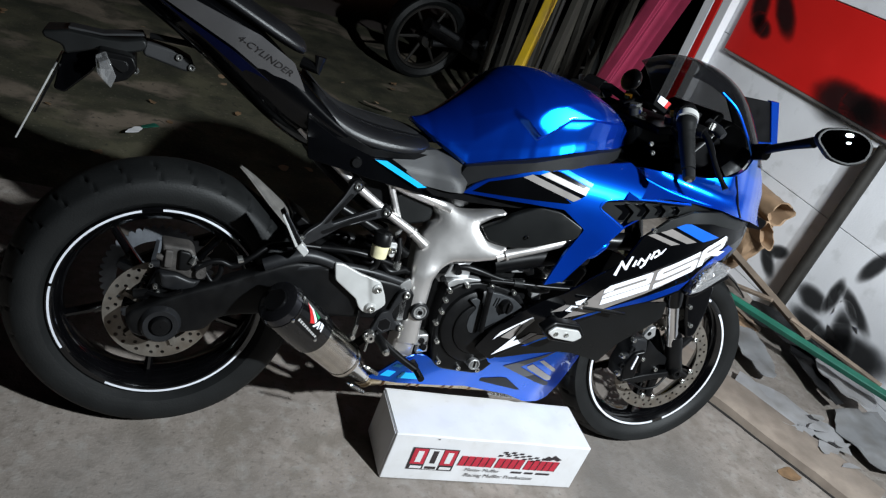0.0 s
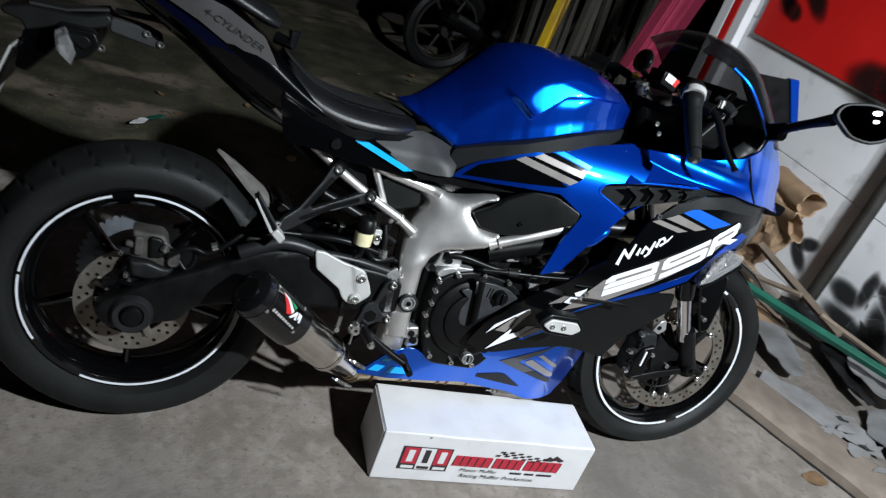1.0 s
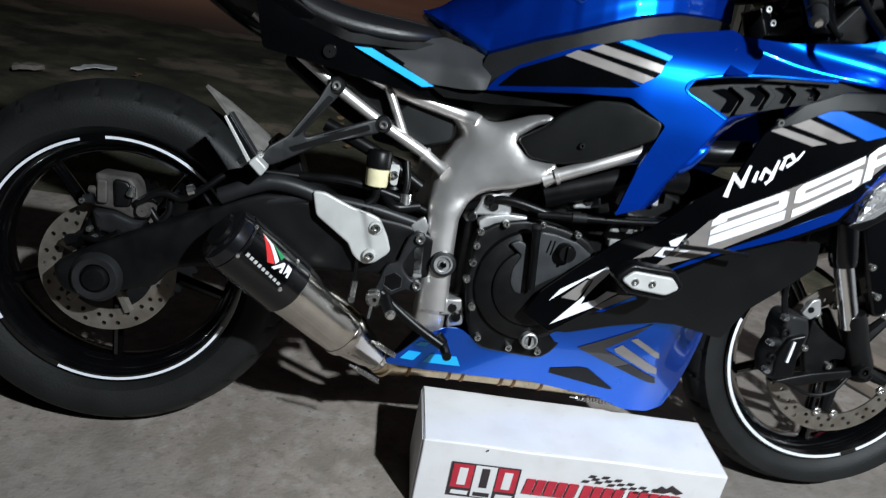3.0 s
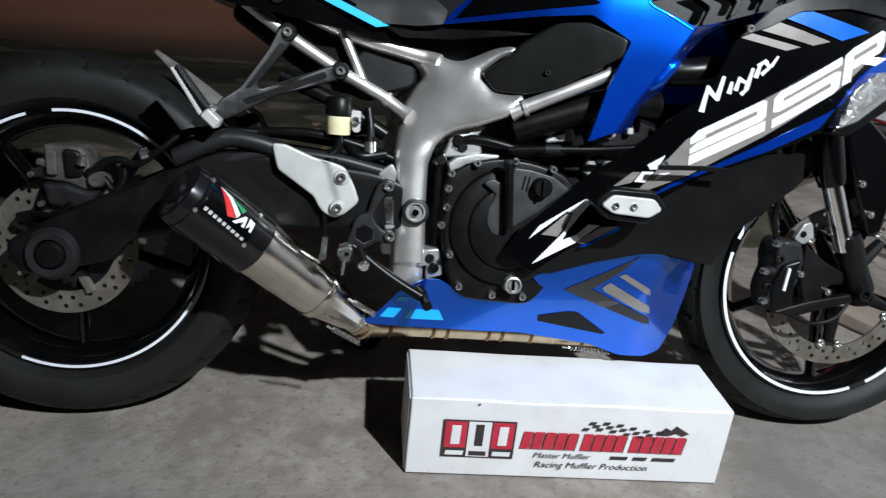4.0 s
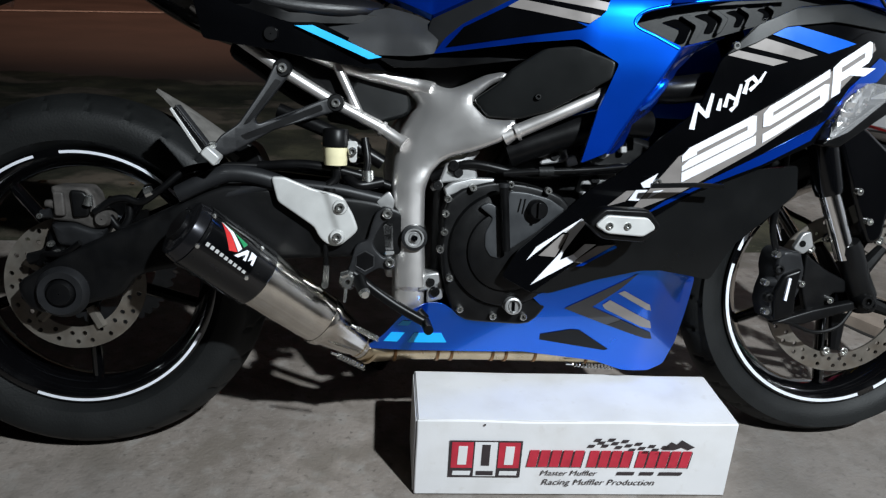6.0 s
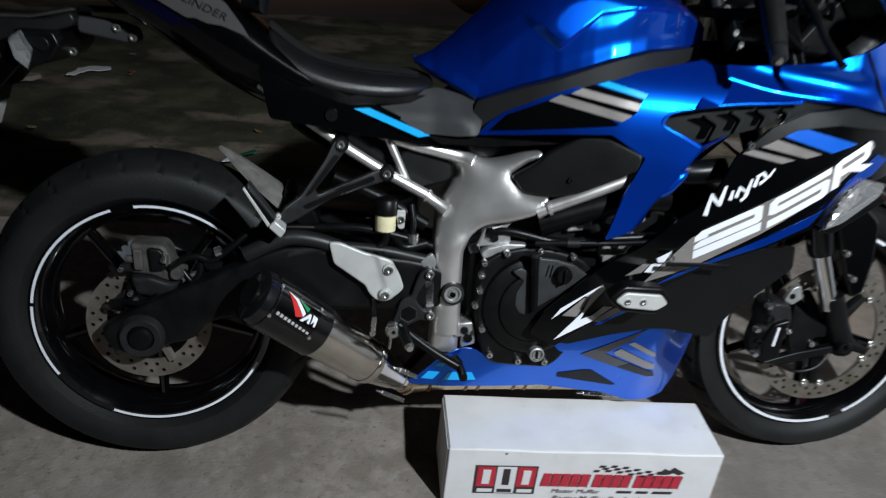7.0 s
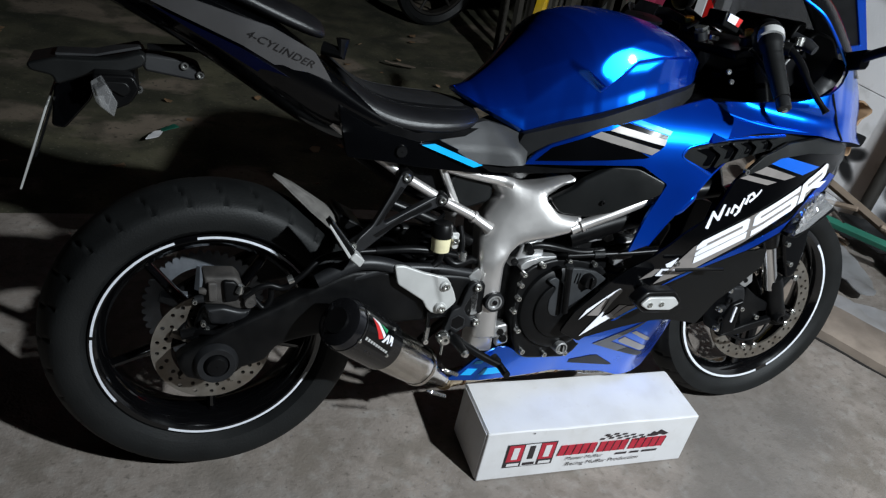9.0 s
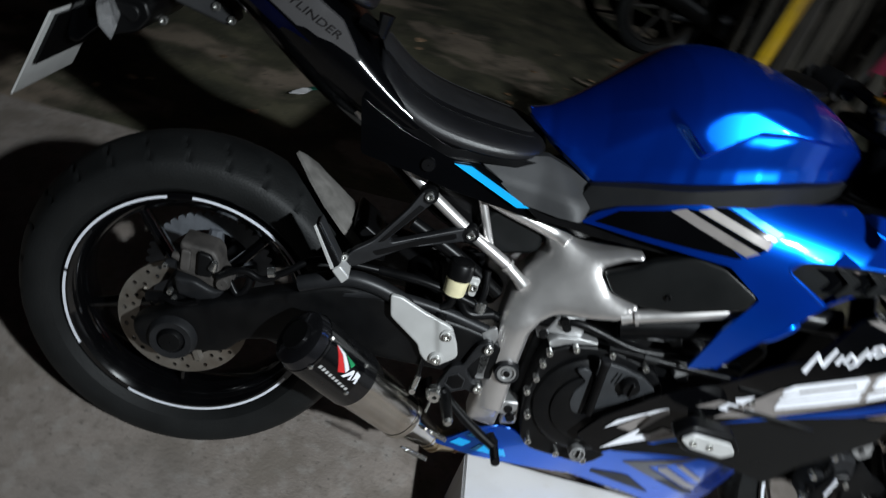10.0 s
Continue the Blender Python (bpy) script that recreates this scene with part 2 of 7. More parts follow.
def soft_film(m, scale):
    """Lets a film thin out towards its rim, unevenly."""
    nt = m.node_tree
    co = nt.nodes.new("ShaderNodeTexCoord")
    mp = nt.nodes.new("ShaderNodeMapping")
    mp.inputs["Location"].default_value, mp.inputs["Scale"].default_value = (0.0, -1.0, -1.0), (0.0, 2.0, 2.0)
    nt.links.new(co.outputs["Generated"], mp.inputs["Vector"])
    g = nt.nodes.new("ShaderNodeTexGradient")
    g.gradient_type = "SPHERICAL"
    nt.links.new(mp.outputs[0], g.inputs["Vector"])
    n = nt.nodes.new("ShaderNodeTexNoise")
    n.inputs["Scale"].default_value = scale
    nt.links.new(co.outputs["Object"], n.inputs["Vector"])
    add = nt.nodes.new("ShaderNodeMath")
    add.operation = "MULTIPLY_ADD"
    nt.links.new(n.outputs[0], add.inputs[0])
    add.inputs[1].default_value = 0.16
    nt.links.new(g.outputs["Fac"], add.inputs[2])
    r = nt.nodes.new("ShaderNodeMapRange")
    r.interpolation_type = "SMOOTHSTEP"
    r.inputs[1].default_value, r.inputs[2].default_value = 0.18, 0.72
    r.inputs[3].default_value, r.inputs[4].default_value = 0.0, 0.60
    nt.links.new(add.outputs[0], r.inputs[0])
    nt.links.new(r.outputs[0], nt.nodes["Principled BSDF"].inputs["Alpha"])


soft_film(SOFTBLACK, 14.0)
SMOKE = glassy("smoked_screen", (0.006, 0.006, 0.007), 0.05, 0.66)
LENS = glassy("clear_lens", (0.60, 0.60, 0.61), 0.05, 0.20)
# darker copy of the blue paint, with the tail's weak light in its colour
DIMBLUE = mat("shaded_blue_paint", (0.0005, 0.0030, 0.0300), 0.3, 0.3, 0.05, 12, 0.01, 900, 0.1, spec=0.1)
SPRK = mat("grey_sprocket_steel", (0.20, 0.215, 0.24), 0.45, 0.6, 0.2, 40, 0.1, 300)
CALM = mat("dusty_cast_caliper", (0.060, 0.054, 0.050), 0.62, 0.1, 0.35, 40, 0.25, 500, dirt=(0.018, 0.017, 0.016), dirt_scale=45, dirt_amount=0.5)
HUGM = mat("dusty_grey_plastic", (0.15, 0.142, 0.132), 0.75, 0.0, 0.3, 30, 0.3, 500, dirt=(0.04, 0.037, 0.033), dirt_scale=20, dirt_amount=0.6)
MIRROR = mat("mirror_glass", (0.20, 0.20, 0.21), 0.05, 1.0, 0, 10, 0)
MIRROR.node_tree.nodes["Principled BSDF"].inputs["Roughness"].default_value = 0.005
for link in list(MIRROR.node_tree.links):
    if link.to_socket.name == "Roughness":
        MIRROR.node_tree.links.remove(link)


# ---- shape helpers ----
def part(name, bm, material, parent=None, label="", bevel=0.0, subsurf=0, smooth=True, mirror=False):
    """Links a bmesh as one mesh object under a thing or a part."""
    bmesh.ops.recalc_face_normals(bm, faces=bm.faces)
    me = bpy.data.meshes.new(name)
    bm.to_mesh(me)
    bm.free()
    for m in (material if isinstance(material, (list, tuple)) else [material]):
        me.materials.append(m)
    ob = new(name, me)
    if parent:
        ob.parent = parent
    if smooth:
        me.polygons.foreach_set("use_smooth", [True] * len(me.polygons))
        me.set_sharp_from_angle(angle=radians(38))
    if mirror:
        md = ob.modifiers.new("mirror", "MIRROR")
        md.use_axis = (False, True, False)
    if bevel:
        md = ob.modifiers.new("bevel", "BEVEL")
        md.width, md.segments, md.limit_method, md.angle_limit = bevel, 2, "ANGLE", radians(35)
        md.harden_normals = False
    if subsurf:
        md = ob.modifiers.new("subdivision", "SUBSURF")
        md.levels = md.render_levels = subsurf
    if label:
        ob["label"] = label
    return ob


def fil(pts, r):
    """Rounds the corners of an outline."""
    out, n = [], len(pts)
    for i in range(n):
        a, b, c = (Vector(pts[(i + k) % n]) for k in (-1, 0, 1))
        u, v = a - b, c - b
        d = min(r, u.length * 0.45, v.length * 0.45)
        p, q = b + u.normalized() * d, b + v.normalized() * d
        out += [tuple(p), tuple((p + q + 2 * b) / 4), tuple(q)]
    return out


def prism(pts, y0, y1, bm=None):
    """An outline in x and z, drawn out from y0 to y1."""
    bm = bm or bmesh.new()
    f = bm.faces.new([bm.verts.new((x, y0, z)) for x, z in pts])
    ext = bmesh.ops.extrude_face_region(bm, geom=[f])
    for v in ext["geom"]:
        if isinstance(v, bmesh.types.BMVert):
            v.co.y = y1
    return bm


def panel(pts, yf, thick=0.006, cell=0.03, bm=None):
    """A shell with an outline in x and z that follows the curved side yf(x, z)."""
    own = bmesh.new()
    own.faces.new([own.verts.new((x, 0, z)) for x, z in pts])
    for axis in (0, 2):
        vals = [v.co[axis] for v in own.verts]
        k = math.floor(min(vals) / cell) + 1
        no = Vector((1, 0, 0)) if axis == 0 else Vector((0, 0, 1))
        while k * cell < max(vals):
            bmesh.ops.bisect_plane(own, geom=own.verts[:] + own.edges[:] + own.faces[:], plane_co=no * (k * cell), plane_no=no)
            k += 1
    bmesh.ops.triangulate(own, faces=[f for f in own.faces if len(f.verts) > 4])
    for v in own.verts:
        v.co.y = yf(v.co.x, v.co.z)
    ext = bmesh.ops.extrude_face_region(own, geom=own.faces[:])
    for v in ext["geom"]:
        if isinstance(v, bmesh.types.BMVert):
            v.co.y += thick
    if bm is None:
        return own
    me = bpy.data.meshes.new("t")
    own.to_mesh(me)
    own.free()
    bm.from_mesh(me)
    bpy.data.meshes.remove(me)
    return bm


def rounded_plate(pts, yf, thick, r, cell=0.012, steps=4):
    """A plate with an outline in x and z on the surface yf(x, z), its front edge rounded."""
    bm = bmesh.new()
    P = [Vector(p) for p in pts]
    if sum(a.x * b.y - b.x * a.y for a, b in zip(P, P[1:] + P[:1])) < 0:
        P.reverse()
    n, inward = len(P), []
    for i in range(n):
        u, v = (P[i] - P[i - 1]).normalized(), (P[(i + 1) % n] - P[i]).normalized()
        m = Vector((-u.y - v.y, u.x + v.x))
        m = m.normalized() if m.length > 1e-6 else Vector((-u.y, u.x))
        inward.append(m / max(0.7, m.dot(Vector((-u.y, u.x)))))
    rings, lift = [], {}
    for k in range(steps + 1):
        a = math.pi / 2 * k / steps
        ring = [bm.verts.new((p.x + m.x * r * (1 - math.cos(a)), 0, p.y + m.y * r * (1 - math.cos(a)))) for p, m in zip(P, inward)]
        for v in ring:
            lift[v] = r * math.sin(a) - r
        rings.append(ring)
    back = [bm.verts.new((p.x, 0, p.y)) for p in P]
    for v in back:
        lift[v] = -r - thick
    for a, b in zip([back] + rings, rings):
        for i in range(n):
            bm.faces.new((a[i], a[(i + 1) % n], b[(i + 1) % n], b[i]))
    cap = bm.faces.new(rings[-1])
    faces = [cap]
    for axis in (0, 2):
        vals = [v.co[axis] for v in rings[-1]]
        no = Vector((1, 0, 0)) if axis == 0 else Vector((0, 0, 1))
        k = math.floor(min(vals) / cell) + 1
        while k * cell < max(vals):
            geom = faces + list({d for f in faces for d in f.edges}) + list({d for f in faces for d in f.verts})
            cut = bmesh.ops.bisect_plane(bm, geom=geom, plane_co=no * (k * cell), plane_no=no)
            faces = [f for f in cut["geom"] if isinstance(f, bmesh.types.BMFace)]
            k += 1
    bmesh.ops.triangulate(bm, faces=[f for f in bm.faces if len(f.verts) > 4])
    for v in bm.verts:
        v.co.y = yf(v.co.x, v.co.z) - lift.get(v, 0.0)
    return bm


def lathe(profile, cx=0.0, cz=0.0, seg=64, bm=None, a0=0.0, a1=360.0, closed=True):
    """A profile of (radius, y) turned about a line along y through (cx, cz)."""
    bm = bm or bmesh.new()
    full = abs(a1 - a0) >= 359.9
    n = seg if full else seg + 1
    rings = []
    for i in range(n):
        a = radians(a0 + (a1 - a0) * i / seg)
        rings.append([bm.verts.new((cx + r * math.cos(a), y, cz + r * math.sin(a))) for r, y in profile])
    m = len(profile)
    for i in range(seg):
        p, q = rings[i], rings[(i + 1) % n]
        for j in range(m if closed else m - 1):
            bm.faces.new((p[j], q[j], q[(j + 1) % m], p[(j + 1) % m]))
    if not full and closed:
        bm.faces.new(rings[0]), bm.faces.new(rings[-1][::-1])
    return bm


def tube(points, r, seg=12, bm=None, caps=True):
    """A round bar along points; r is one radius or one for each point."""
    bm = bm or bmesh.new()
    P = [Vector(p) for p in points]
    rs = r if isinstance(r, (list, tuple)) else [r] * len(P)
    up, rings = Vector((0.13, 0.31, 0.94)), []
    for i, p in enumerate(P):
        d = (P[min(i + 1, len(P) - 1)] - P[max(i - 1, 0)]).normalized()
        s = d.cross(up)
        s = (s if s.length > 1e-3 else d.cross(Vector((1, 0, 0)))).normalized()
        u = s.cross(d).normalized()
        up = u
        rings.append([bm.verts.new(p + (s * math.cos(2 * math.pi * k / seg) + u * math.sin(2 * math.pi * k / seg)) * rs[i]) for k in range(seg)])
    for a, b in zip(rings, rings[1:]):
        for k in range(seg):
            bm.faces.new((a[k], a[(k + 1) % seg], b[(k + 1) % seg], b[k]))
    if caps:
        bm.faces.new(rings[0][::-1]), bm.faces.new(rings[-1])
    return bm


def curve_pts(points, n=6):
    """A smooth line through points."""
    P = [Vector(p) for p in points]
    P = [2 * P[0] - P[1], *P, 2 * P[-1] - P[-2]]
    out = []
    for i in range(1, len(P) - 2):
        a, b, c, d = P[i - 1:i + 3]
        for k in range(n):
            t = k / n
            out.append(0.5 * (2 * b + (c - a) * t + (2 * a - 5 * b + 4 * c - d) * t * t + (3 * b - a - 3 * c + d) * t ** 3))
    return out + [P[-2]]


def block(x0, x1, y0, y1, z0, z1, bm=None):
    bm = bm or bmesh.new()
    return prism([(x0, z0), (x1, z0), (x1, z1), (x0, z1)], y0, y1, bm)


def loft(rings, bm=None, caps=True):
    """Skins closed rings that have the same number of points."""
    bm = bm or bmesh.new()
    V = [[bm.verts.new(p) for p in ring] for ring in rings]
    n = len(V[0])
    for a, b in zip(V, V[1:]):
        for k in range(n):
            bm.faces.new((a[k], a[(k + 1) % n], b[(k + 1) % n], b[k]))
    if caps:
        bm.faces.new(V[0][::-1]), bm.faces.new(V[-1])
    return bm


def table(xs, ys):
    """A line through (xs, ys), flat past its ends."""
    return lambda x: float(np.interp(x, xs, ys))


def smooth_table(xs, ys):
    """The same with its corners eased."""
    f = table(xs, ys)
    return lambda x: (f(x - 0.03) + 2 * f(x) + f(x + 0.03)) / 4


def ease(u):
    u = min(max(u, 0.0), 1.0)
    return u * u * (3 - 2 * u)


def bolt_bm(x, y, z, r=0.006, h=0.006, bm=None):
    """A socket bolt whose head looks towards -y."""
    return lathe([(0.0006, y + h), (r, y + h), (r, y + 0.001), (r * 0.85, y), (r * 0.5, y), (r * 0.45, y + h * 0.6), (0.0006, y + h * 0.6)], x, z, 12, bm)


def poly_decal(pts, yf, offset=0.0014):
    return panel(pts, lambda x, z: yf(x, z) - offset, 0.0008, 0.02)


def text_bm(words, size, shear=0.0):
    """Words as a flat mesh in x and z, from the origin to the right."""
    cu = bpy.data.curves.new("words", "FONT")
    cu.body, cu.size, cu.shear, cu.resolution_u = words, size, shear, 3
    ob = bpy.data.objects.new("words", cu)
    scene.collection.objects.link(ob)
    me = bpy.data.meshes.new_from_object(ob.evaluated_get(bpy.context.evaluated_depsgraph_get()))
    bpy.data.objects.remove(ob)
    bm = bmesh.new()
    bm.from_mesh(me)
    bpy.data.meshes.remove(me)
    bpy.data.curves.remove(cu)
    for v in bm.verts:
        v.co = Vector((v.co.x, 0, v.co.y))
    return bm


# ---- ground and walls ----
def ground_sheet(name, x0, x1, y0, y1, step, rough, z, edge=None):
    bm = bmesh.new()
    nx, ny = int((x1 - x0) / step), int((y1 - y0) / step)
    g = [[bm.verts.new((x0 + (x1 - x0) * i / nx, y0 + (y1 - y0) * j / ny, 0)) for i in range(nx + 1)] for j in range(ny + 1)]
    for row in g:
        for v in row:
            v.co.z = z + rough * (noise.noise(v.co * 3.1) + 0.5 * noise.noise(v.co * 9.7))
    for j in range(ny):
        for i in range(nx):
            bm.faces.new((g[j][i], g[j][i + 1], g[j + 1][i + 1], g[j + 1][i]))
    return bm


def plain_sheet(x0, x1, y0, y1, z):
    bm = bmesh.new()
    bm.faces.new([bm.verts.new(p) for p in ((x0, y0, z), (x1, y0, z), (x1, y1, z), (x0, y1, z))])
    return bm


ground = tagged(part("ground", plain_sheet(-400, 400, -400, 400, -0.09), DIRT), "dark bare soil reaching into the night", "ground", kind="structure")
yard = tagged(part("ground_yard", ground_sheet("yard", -6, 6, 0.3, 4.3, 0.04, 0.016, -0.022), DIRT), "uneven mossy soil with scattered dirt", "ground", kind="structure")


def slab_edge(x):
    return 1.02 + 0.05 * noise.noise(Vector((x * 1.7, 0, 3))) + 0.03 * noise.noise(Vector((x * 6, 4, 0)))


bm = bmesh.new()
xs = [-6 + 0.1 * i for i in range(89)]
rows = [[bm.verts.new((min(x, 2.765), y if y < 0.9 else slab_edge(x), 0 if k < 5 else -0.05)) for x in xs] for k, y in enumerate((-6, -2, -1, 0, 0.95, 0.96))]
for a, b in zip(rows, rows[1:]):
    for i in range(len(xs) - 1):
        bm.faces.new((a[i], a[i + 1], b[i + 1], b[i]))
pavement = tagged(part("pavement", bm, CONC), "stained grey concrete slab under the motorcycle", "pavement", kind="structure")
road = tagged(part("road", plain_sheet(-60, 60, 4.2, 60, -0.03), ASPH), "dark asphalt road lit by a street lamp", "road", kind="structure")
bm = bmesh.new()
bm.faces.new([bm.verts.new(p) for p in ((-12, 4.52, -0.024), (40, 31.3, -0.024), (40, 31.43, -0.024), (-12, 4.65, -0.024))])
part("road_marking", bm, LINE, road, "worn white edge line")

# white block wall along the east side, with joints
bm = bmesh.new()
block(2.78, 2.93, -6.0, 2.1, -0.05, 3.0, bm)
wall_east = tagged(part("wall_east", bm, WALLP), "white painted block wall with grey stains", "wall", kind="structure")
for k in range(7):
    z = max(-0.415 + 0.47 * k, -0.03)
    part("course", block(2.755, 2.785, -5.9, 2.1, z + 0.0015, 0.0535 + 0.47 * k), WALLP, wall_east, bevel=0.0015)

# unseen walls that close the yard, kept dark to bounce little lamp light
bm = bmesh.new()
block(-9.0, -8.8, -7, 4, -0.05, 3.0, bm)
tagged(part("wall_west", bm, DARKW), "plain dark unseen wall closing the yard", "wall", kind="structure")
bm = bmesh.new()
block(-9.0, 3.0, -6.3, -6.1, -0.05, 3.2, bm)
tagged(part("wall_south", bm, DARKW), "plain dark unseen wall behind the camera", "wall", kind="structure")


# ---- things round the motorcycle ----
def thing(name, label, category, group=""):
    return tagged(new(name), label, category, group)


board = thing("sign_board", "red painted sign board with white upper part on the wall", "sign")
part("panel", block(2.735, 2.752, 0.62, 1.985, 0.928, 1.335), REDP, board, "flat red panel", 0.002)
part("edge_trim", block(2.7335, 2.752, 0.62, 1.985, 0.914, 0.9265), GREYD, board, "chipped grey edge strip", 0.002)
part("upper_panel", block(2.737, 2.752, -1.6, 1.985, 1.339, 2.2), WALLP, board, "white upper panel", 0.002)

post = thing("white_post", "white painted post with a red stripe at the wall end", "post")
part("shaft", block(2.70, 2.75, 2.06, 2.13, 0, 2.6), WALLP, post, "", 0.004)
part("red_stripe", block(2.70, 2.74, 2.134, 2.19, 0, 2.6), REDP, post, "dark red strip", 0.004)
part("outer_strip", block(2.70, 2.75, 2.194, 2.27, 0, 2.6), WALLP, post, "white outer strip", 0.004)

pipe = thing("iron_pipe", "dark iron pipe standing before the white wall", "pipe")
part("pipe_shaft", tube([(2.722, 0.822, 0.0), (2.722, 0.795, 0.9)], 0.029, 16), DARKM, pipe)

plank = thing("wooden_plank", "weathered wooden plank lying askew on the concrete", "plank")
along_plank, across_plank = Vector((0.448, -0.894, 0)), Vector((0.894, 0.448, 0))
rings = []
for i in range(28):
    s = -0.42 + 1.00 * i / 27
    p = Vector((1.906, 0.201, 0)) + along_plank * s
    w = 0.004 * noise.noise(Vector((s * 7, 1, 0)))
    h = 0.036 + 0.003 * noise.noise(Vector((s * 11, 5, 0)))
    rings.append([p + across_plank * a + Vector((0, 0, z)) for a, z in ((w, 0.001), (0.205 + w, 0.001), (0.204 - w, h - 0.004), (0.198, h), (0.150, h + 0.001), (0.100, h), (0.050, h + 0.0015), (0.008 + w, h), (0.001 + w, h - 0.005))])
part("board", loft(rings), PLANKM, plank)
# darkness of the gap by the plank, painted as a thin strip on the slab
bm = bmesh.new()
rows = []
for k in range(41):
    p = Vector((1.906, 0.201, 0)) + along_plank * (-0.40 + 0.97 * k / 40)
    w = 0.010 + 0.005 * noise.noise(Vector((k * 0.4, 2, 5)))
    rows.append([bm.verts.new(p + across_plank * a + Vector((0, 0, z))) for a, z in ((-w, 0.0), (-w, 0.003), (0.004, 0.003), (0.004, 0.0))])
for a, b in zip(rows, rows[1:]):
    for k in range(3):
        bm.faces.new((a[k], b[k], b[k + 1], a[k + 1]))
tagged(part("pavement_joint", bm, GAPDARK), "dark strip painted for the shaded gap beside the plank", "joint", kind="structure")
bar = thing("green_bar", "green painted flat bar lying on the rubbish", "bar")
part("flat_bar", tube([(2.22, 0.845, 0.15), (2.66, 0.11, 0.15)], 0.020, 4), TEAL, bar, "", 0.003)

for k, (a, b, w) in enumerate((((2.55, 1.05, 0.20), (2.585, 0.50, 0.13), 0.020), ((2.56, 0.60, 0.15), (2.73, 0.22, 0.13), 0.012), ((2.42, 1.1, 0.06), (2.55, 0.72, 0.16), 0.012), ((2.36, 0.98, 0.10), (2.46, 0.62, 0.06), 0.010))):
    stick = thing("wooden_batten", "brown wooden batten on the rubbish heap", "batten", "battens by the wall")
    part("batten_bar", tube([a, b], w, 4), WOOD, stick, "", 0.002)


def sheet(points, thick, name, material, label, category, lift=0.012, seed=0, crumple=1.0):
    """A crumpled flat piece lying on the ground."""
    bm = bmesh.new()
    f = bm.faces.new([bm.verts.new((x, y, 0)) for x, y in points])
    for axis in (0, 1):
        vals = [v.co[axis] for v in bm.verts]
        no = Vector((1, 0, 0)) if axis == 0 else Vector((0, 1, 0))
        k = min(vals) + 0.03
        while k < max(vals):
            bmesh.ops.bisect_plane(bm, geom=bm.verts[:] + bm.edges[:] + bm.faces[:], plane_co=no * k, plane_no=no)
            k += 0.03
    for v in bm.verts:
        v.co.z = lift + crumple * (0.02 * abs(noise.noise(Vector((v.co.x * 9, v.co.y * 9, seed)))) + 0.008 * noise.noise(Vector((v.co.x * 26, v.co.y * 26, seed))))
    ext = bmesh.ops.extrude_face_region(bm, geom=bm.faces[:])
    for v in ext["geom"]:
        if isinstance(v, bmesh.types.BMVert):
            v.co.z += thick
    root = thing(name, label, category)
    part("sheet", bm, material, root)
    return root


strip = tagged(part("ground_strip", ground_sheet("strip", 2.20, 2.754, -4, 2.1, 0.03, 0.014, 0.003), CONC), "dusty rubble strip along the wall", "ground", kind="structure")
SHEETG = mat("pale_grey_sheet", (0.27, 0.265, 0.27), 0.6, 0.0, 0.2, 7, 0.2, 90, dirt=(0.14, 0.125, 0.11), dirt_scale=9, dirt_amount=0.5)
BLACKF = mat("black_plastic_film", (0.008, 0.008, 0.009), 0.5, 0.0, 0.2, 10, 0.2, 90)
oval = [(2.335 + 0.24 * math.cos(a) * 0.33 + 0.075 * math.sin(a) * 0.94, 0.53 + 0.24 * math.cos(a) * 0.94 - 0.075 * math.sin(a) * 0.33) for a in [2 * math.pi * k / 32 for k in range(32)]]
sheet(oval, 0.004, "plastic_tray", PLAST, "flat oval grey plastic tray on the rubbish heap", "tray", 0.045, 1)
oval = [(2.64 + 0.10 * math.cos(a), 0.29 + 0.15 * math.sin(a)) for a in [2 * math.pi * k / 28 for k in range(28)]]
sheet(oval, 0.004, "plastic_tray", SHEETG, "round pale grey plastic tray by the wall", "tray", 0.075, 2)
sheet([(2.41, -0.143), (2.38, 0.05), (2.50, 0.175), (2.73, 0.168), (2.735, -0.16)], 0.003, "plastic_sheet", PLAST, "large grey plastic sheet on the ground by the wall", "sheet", 0.030, 3)
sheet([(2.16, 0.36), (2.30, 0.24), (2.40, 0.05), (2.36, -0.06), (2.22, 0.10), (2.06, 0.28)], 0.003, "plastic_sheet", SHEETG, "torn pale sheet beside the plank", "sheet", 0.018, 9)
sheet([(2.60, 0.567), (2.668, 0.486), (2.72, 0.43), (2.619, 0.351), (2.540, 0.263), (2.545, 0.187), (2.497, 0.177), (2.482, 0.258), (2.517, 0.396), (2.516, 0.466)], 0.003, "plastic_film", BLACKF, "crumpled black plastic film under the bar", "film", 0.050, 12)
sheet([(2.46, 0.75), (2.56, 0.55), (2.70, 0.30), (2.735, 0.30), (2.735, 0.80), (2.60, 0.85)], 0.003, "plastic_film", BLACKF, "black plastic film along the wall foot", "film", 0.060, 13)
